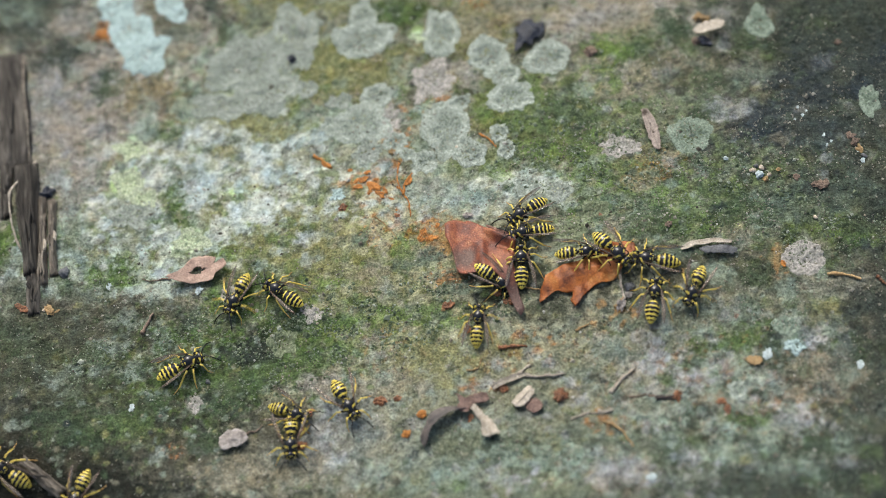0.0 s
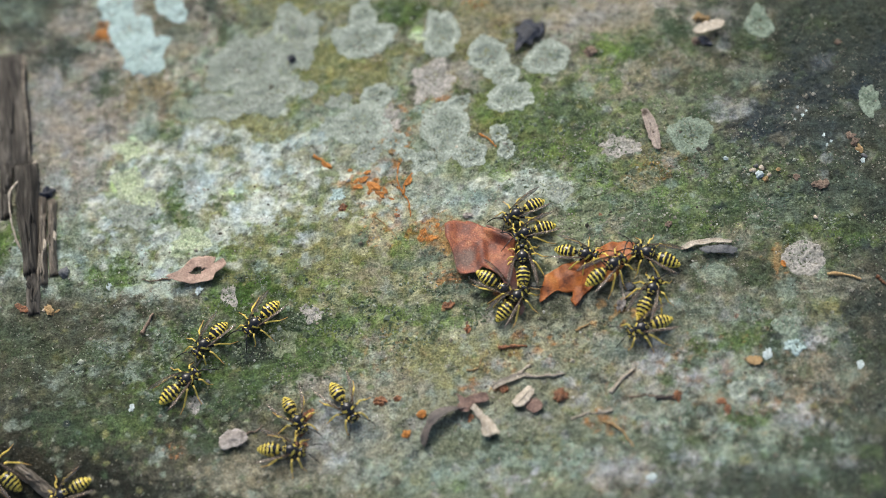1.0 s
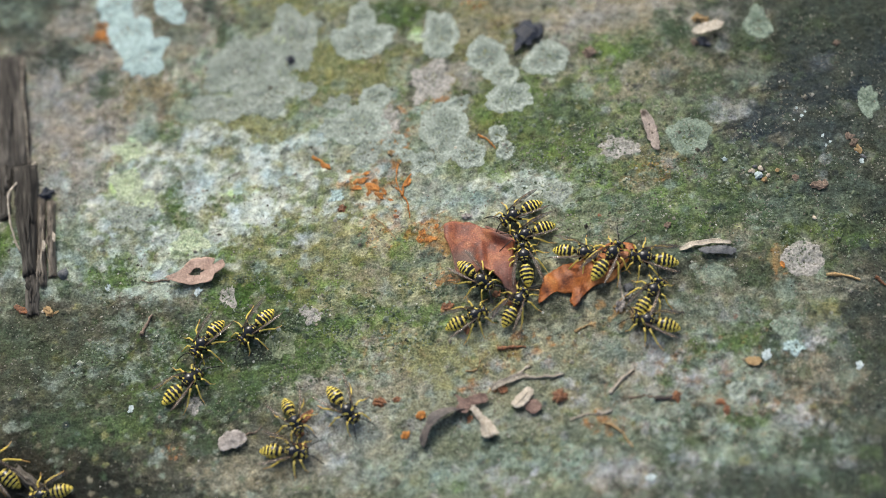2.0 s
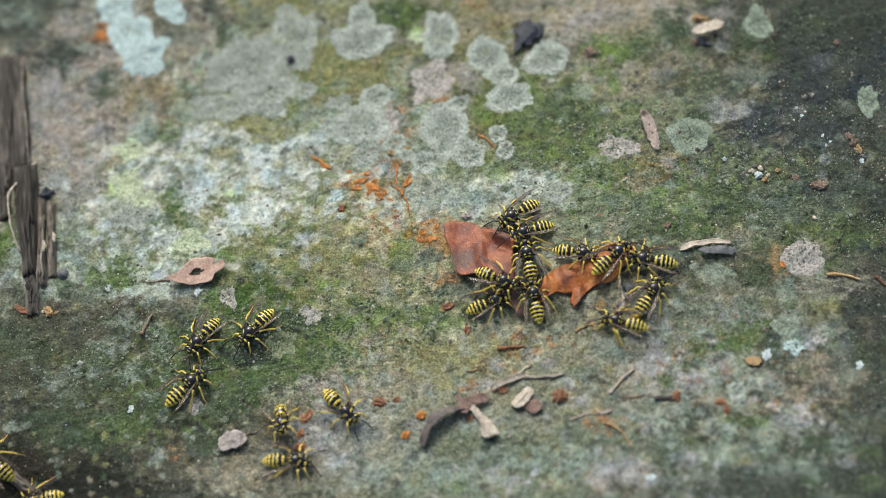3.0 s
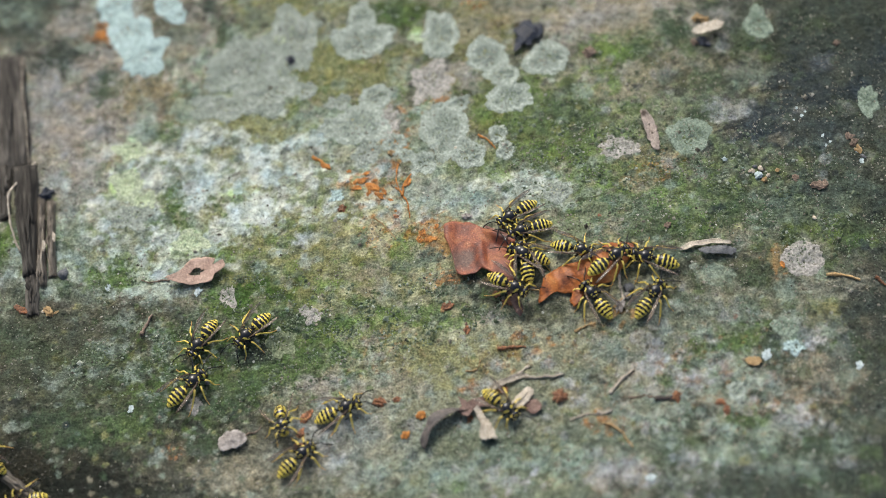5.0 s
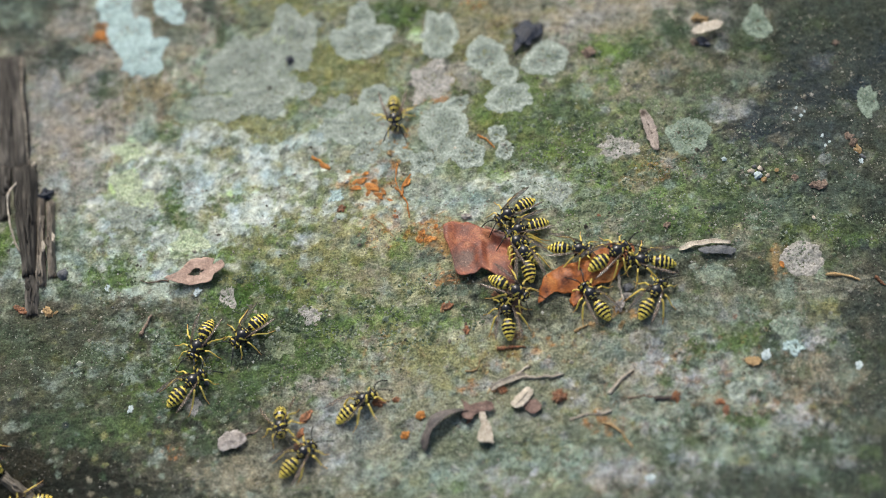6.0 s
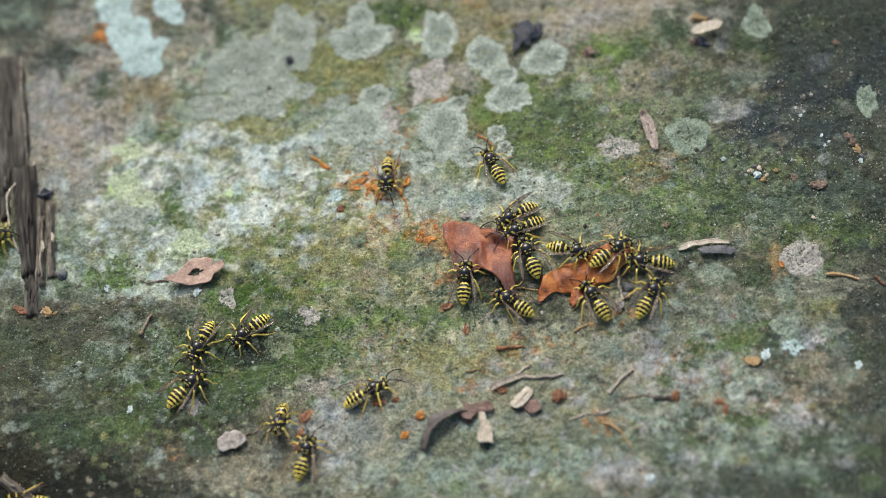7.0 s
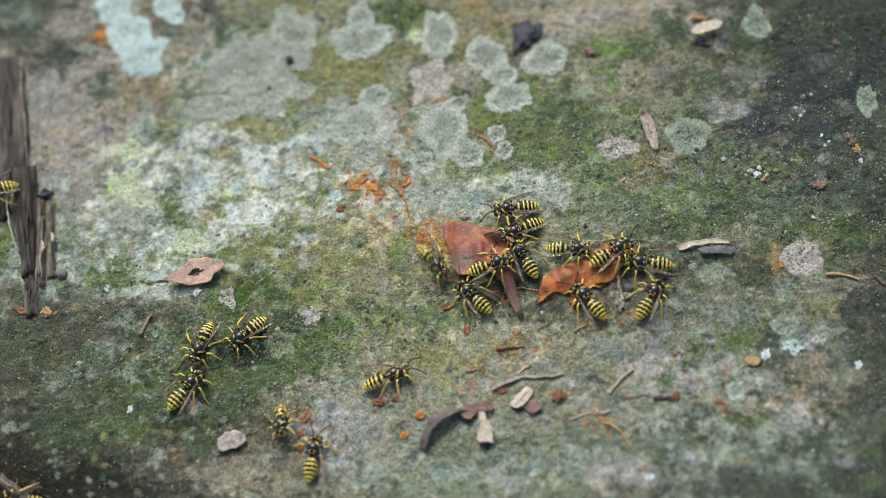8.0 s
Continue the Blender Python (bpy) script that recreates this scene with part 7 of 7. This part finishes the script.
    walk(WASPS["G"], path("G", [(0, 44.3, -5.6, -46, 1.9), (0.15, 43.5, -5.8, -26, 1.9), (0.3, 43.1, -6.2, -6, 1.9), (0.6, 42.1, -9.5, 14, 1.9), (1, 42.7, -12.1, 36, 1.9), (1.3, 42.7, -10.7, 47, 1.9), (1.7, 43.0, -9.5, 53, 1.9), (2.8, 44.3, -8.6, 43, 1.9), (3.5, 44.7, -8.2, 35, 1.9), (4, 44.6, -8.5, 39, 1.9), (4.5, 44.1, -9.3, 40, 1.9), (4.7, 43.8, -9.2, 35, 1.9), (5.8, 43.7, -8.5, 33, 1.9), (6.3, 44.8, -7.3, 32, 1.9), (7, 44.7, -6.8, 33, 1.9), (7.3, 44.8, -7.5, 37, 1.9), (7.6, 45.3, -7.0, 35, 1.9), (8, 44.7, -6.9, 30, 1.9)]))
    walk(WASPS["H"], path("H", [(0, 56.2, -8.6, 173), (0.6, 55.8, -7.6, 165), (1, 56.4, -7.6, 159), (1.7, 56.1, -7.8, 170), (2.8, 55.7, -8.5, 171), (4, 55.9, -8.5, 165), (4.7, 56.3, -8.0, 163), (5.8, 55.5, -8.7, 174), (7, 55.2, -8.8, 175), (8, 55.0, -9.3, 174)]))
    walk(WASPS["I"], path("I", [(0, 66.2, -15.9, -113), (0.15, 65.3, -18.0, -133), (0.3, 64.1, -19.5, -150), (0.6, 60.5, -24.1, -151), (1, 54.0, -27.2, -160), (1.3, 54.1, -26.7, -180), (1.7, 56.0, -26.3, -202), (2.8, 53.2, -26.1, -168), (2.95, 49.5, -26.1, -185), (3.1, 46.0, -25.5, -208), (3.5, 43.9, -22.9, -246), (4, 42.7, -21.1, -233), (4.3, 42.5, -21.3, -227), (4.7, 41.4, -19.1, -234), (5.8, 40.2, -19.6, -236), (6.3, 41.1, -19.5, -239), (7, 40.7, -19.4, -241), (8, 39.0, -19.5, -231)]))
    walk(WASPS["J"], path("J", [(0, 55.1, -20.2, 80), (0.6, 54.5, -19.6, 66), (1, 53.8, -19.3, 64), (1.7, 54.0, -19.3, 57), (2.8, 54.0, -18.8, 57), (3.5, 54.5, -19.4, 52), (4, 54.4, -18.8, 56), (4.7, 54.2, -19.3, 53), (5.8, 55.0, -19.6, 58), (7, 54.4, -19.2, 60), (8, 54.6, -19.6, 58)]))
    walk(WASPS["K"], path("K", [(0, -55.5, -10.5, -113), (0.15, -56.6, -13.5, -119), (0.3, -58.0, -16.4, -127), (0.6, -61.7, -22.9, -126), (1, -62.3, -23.7, -129), (1.6, -62.5, -23.4, -128), (2.8, -63.8, -22.3, -125), (3.5, -64.4, -22.3, -130), (4.7, -64.1, -23.0, -122), (5.8, -64.5, -23.1, -113), (6.5, -64.1, -23.8, -110), (7, -64.2, -23.6, -113), (8, -64.1, -24.1, -108)]))
    walk(WASPS["L"], path("L", [(0, -42.9, -11.5, 146), (0.15, -43.7, -11.6, 163), (0.3, -44.4, -11.8, 178), (0.6, -46.6, -14.2, 219), (1, -48.6, -17.9, 227), (1.6, -49.8, -19.7, 226), (2.8, -49.7, -20.0, 229), (3.5, -50.1, -20.0, 224), (4.7, -50.4, -20.8, 227), (5.8, -51.5, -21.1, 227), (6.5, -51.5, -20.5, 217), (7, -51.2, -20.9, 220), (8, -51.9, -21.7, 222)]))
    walk(WASPS["M"], path("M", [(0, -70.2, -32.1, 28), (0.3, -70.1, -32.1, 29), (0.6, -72.6, -33.9, 19), (1, -70.0, -37.9, 43), (1.6, -69.1, -37.5, 44), (2.8, -68.6, -38.0, 45), (3.5, -67.9, -38.1, 46), (4.7, -67.9, -38.1, 46), (6.5, -67.9, -38.0, 48), (8, -68.0, -38.6, 52)]))
    walk(WASPS["N"], path("N", [(0, -40.6, -45.7, -21), (0.3, -40.2, -46.1, -30), (0.6, -39.7, -46.3, -39), (1, -39.1, -46.3, -60), (1.6, -38.5, -46.1, -60), (2.8, -41.4, -47.9, -81, 0.9, -24, 14), (3.5, -41.5, -48.0, -73, 0.9, -24, 14), (4.7, -41.3, -48.2, -75, 0.9, -24, 14), (5.8, -41.6, -48.6, -79, 0.9, -24, 14), (6.5, -41.5, -49.0, -92, 0.9, -24, 14), (7, -41.7, -48.0, -97, 0.9, -24, 14), (8, -41.4, -48.2, -81, 0.9, -24, 14)]))
    walk(WASPS["O"], path("O", [(0, -25.8, -42.7, -60), (1, -26.2, -43.4, -59), (1.6, -26.1, -43.5, -56), (2.8, -26.8, -44.3, -48), (3.5, -26.7, -44.2, -45), (4.3, -27.4, -45.2, -28), (4.5, -27.6, -45.6, -21), (4.7, -28.1, -46.3, 2), (5.8, -22.3, -45.5, 36, 0, 0, -26), (6.2, -21.3, -45.8, 36, 0, 0, -26), (6.5, -19.9, -43.5, 29, 0, 0, -26), (7, -19.4, -42.2, 25, 0, 0, -26), (7.5, -18.6, -42.2, 23, 0, 0, -26), (8, -14.3, -38.3, 17, 0, 0, -26)]))
    walk(WASPS["P"], path("P", [(0, -39.6, -52.6, -87), (0.15, -40.7, -53.1, -70), (0.3, -41.5, -54.0, -49), (0.6, -41.9, -56.3, -14), (1, -42.1, -56.5, -6), (1.6, -41.6, -56.5, -6), (2.8, -40.6, -58.4, -5), (3.5, -39.8, -60.5, 11), (4.3, -38.8, -58.9, 35), (4.7, -38.0, -59.1, 44), (5.8, -37.8, -58.9, 44), (6.2, -36.9, -58.9, 52), (6.5, -36.3, -58.7, 60), (7, -35.5, -58.5, 75), (7.5, -33.7, -58.6, 79), (8, -33.4, -58.7, 82)]))
    walk(WASPS["Q"], path("Q", [(0, -19.8, -143.4, 64, 45), (1.3, -17.4, -131.0, 68, 45), (1.4, -14.2, -104.3, 65, 42), (1.5, -13.0, -78.5, 67, 38), (1.6, -8.7, -37.6, 45, 24), (1.7, -2.7, -38.0, 52, 20), (1.85, 3.1, -27.7, 32, 6), (2, 6.5, -22.2, 22), (2.5, 8.7, -19.9, 14), (2.8, 10.9, -18.0, 12), (3.1, 13.7, -18.7, 22), (3.2, 16.7, -20.2, -4), (3.3, 19.3, -22.4, -53), (3.5, 19.3, -25.8, -83), (3.6, 19.0, -27.6, -112), (3.7, 16.8, -28.0, -144), (3.8, 13.4, -30.7, -139), (3.9, 11.1, -34.4, -123), (4, 10.9, -34.2, -120), (4.2, 8.9, -36.8, -126), (4.3, 8.0, -37.6, -118), (4.5, 8.5, -40.7, -120), (4.6, 7.8, -43.0, -91), (4.7, 10.5, -44.3, -68), (4.9, 14.0, -46.4, -52), (5.2, 16.6, -45.9, -12), (5.5, 17.0, -42.7, 62), (5.8, 18.2, -33.7, 100), (5.9, 17.5, -29.1, 93), (6, 17.5, -22.8, 94), (6.1, 16.7, -22.9, 95), (6.3, 13.1, -20.6, 97), (6.6, 10.3, -17.4, 94), (7, 6.4, -11.9, 85), (7.15, 7.5, -11.9, 67, 3), (7.3, 8.5, -10.5, 42, 3), (7.6, 11.6, -8.7, 21, 3), (8, 12.7, -9.2, 16, 3)]))
    walk(WASPS["R"], path("R", [(0, -112.9, -59.9, 146), (0.6, -114.8, -60.6, 148), (1, -115.0, -60.0, 138), (1.7, -115.1, -59.4, 139), (2.8, -116.1, -57.6, 137), (3.6, -118.1, -56.8, 140), (5.8, -120.0, -55.9, 145), (7, -122.2, -55.6, 145), (8, -124.2, -55.6, 147)]))
    walk(WASPS["S"], path("S", [(0, -93.9, -65.8, -110), (0.3, -94.8, -65.6, -128), (0.6, -96.1, -65.3, -147), (1, -96.3, -65.4, -152), (1.4, -97.4, -65.9, -166), (1.7, -99.8, -65.3, -169), (2.8, -103.1, -66.0, -167), (3.2, -104.3, -66.8, -171), (3.6, -104.9, -66.8, -166), (4, -106.4, -67.0, -169), (4.7, -108.1, -66.7, -165), (5.8, -107.1, -67.1, -167), (6.4, -106.3, -67.3, -169), (7.5, -108.1, -67.0, -177), (8, -108.6, -66.7, -180)]))
    walk(WASPS["V"], path("V", [(0, -13.7, 140.1, -70), (4.6, -13.6, 132.9, -70), (5.2, -13.7, 84.7, -73), (5.8, -13.6, 54.5, -73), (6, -13.3, 44.2, -87), (6.2, -13.8, 39.9, -89), (6.4, -12.5, 35.0, -74), (6.5, -9.4, 30.4, -60), (6.8, -11.6, 24.5, -86), (7, -14.8, 23.5, -91), (7.3, -12.1, 15.7, -64), (7.6, -8.9, 12.7, -42), (8, -2.4, -5.0, -52, 0.6)]))
    walk(WASPS["U"], path("U", [(0, -137.5, 6.5, 26), (6.6, -136.4, 6.5, 28), (6.9, -128.9, 6.8, 16), (7, -125.3, 9.5, 14), (7.1, -120.4, 9.4, 7, 3.6), (7.2, -117.3, 14.0, 37, 3.6), (7.3, -114.4, 16.7, 34, 3.6), (7.4, -115.0, 18.7, 48, 3.6), (7.5, -115.0, 20.2, 72, 3.6), (7.6, -117.9, 23.2, 96, 3.6), (7.7, -119.0, 23.6, 121, 3.6), (7.8, -120.8, 24.4, 166, 3.6), (7.9, -122.4, 23.1, 193, 3.6), (8, -124.5, 22.4, 204, 3.6)]))
    # the splinter beside the wasp, moved to fit the camera's view: shifts in mm
    at = STICK.matrix_world.copy()
    sx, sy = at.translation.x / MM, at.translation.y / MM
    rows = []
    for t, dx, dy in ((0.0, 1.3, 1.1), (0.5, 0, 0), (1.5, 0.1, -0.2), (2.9, -0.9, -2.0), (4.0, -1.4, -2.5), (4.5, -2.7, -1.7), (5.9, -3.2, -2.1), (8.0, -4.3, -2.2)):
        rise = float(height(sx + dx, sy + dy) - height(sx, sy))
        rows.append((t, Matrix.Translation((dx * MM, dy * MM, rise * MM)) @ at))
    walk(STICK, rows)
    # the wasp that walks by pushes the husk, the scrap and the strip: shifts in mm, turn in degrees
    for one, dx, dy, turn in ((HUSK, 0.3, -1.2, -24), (SCRAP, 1.5, -2.0, -6), (STRIP, 0.3, -0.6, 2)):
        at = one.matrix_world.copy()
        sx, sy = at.translation.x / MM, at.translation.y / MM
        rise = float(height(sx + dx, sy + dy) - height(sx, sy))
        to = Matrix.Translation((dx * MM, dy * MM, rise * MM)) @ at @ pose(0, 0, 0, 0, 0, turn)
        walk(one, [(0.0, at), (4.75, at), (5.3, to), (8.0, to)])
    for n, key in enumerate(sorted(WASPS)):
        stride(WASPS[key], WAYS[key], n)
    flap(WASPS["Q"], [(0.0, 1.9)])
    flap(WASPS["D"], [(7.67, 8.05)])


motions()
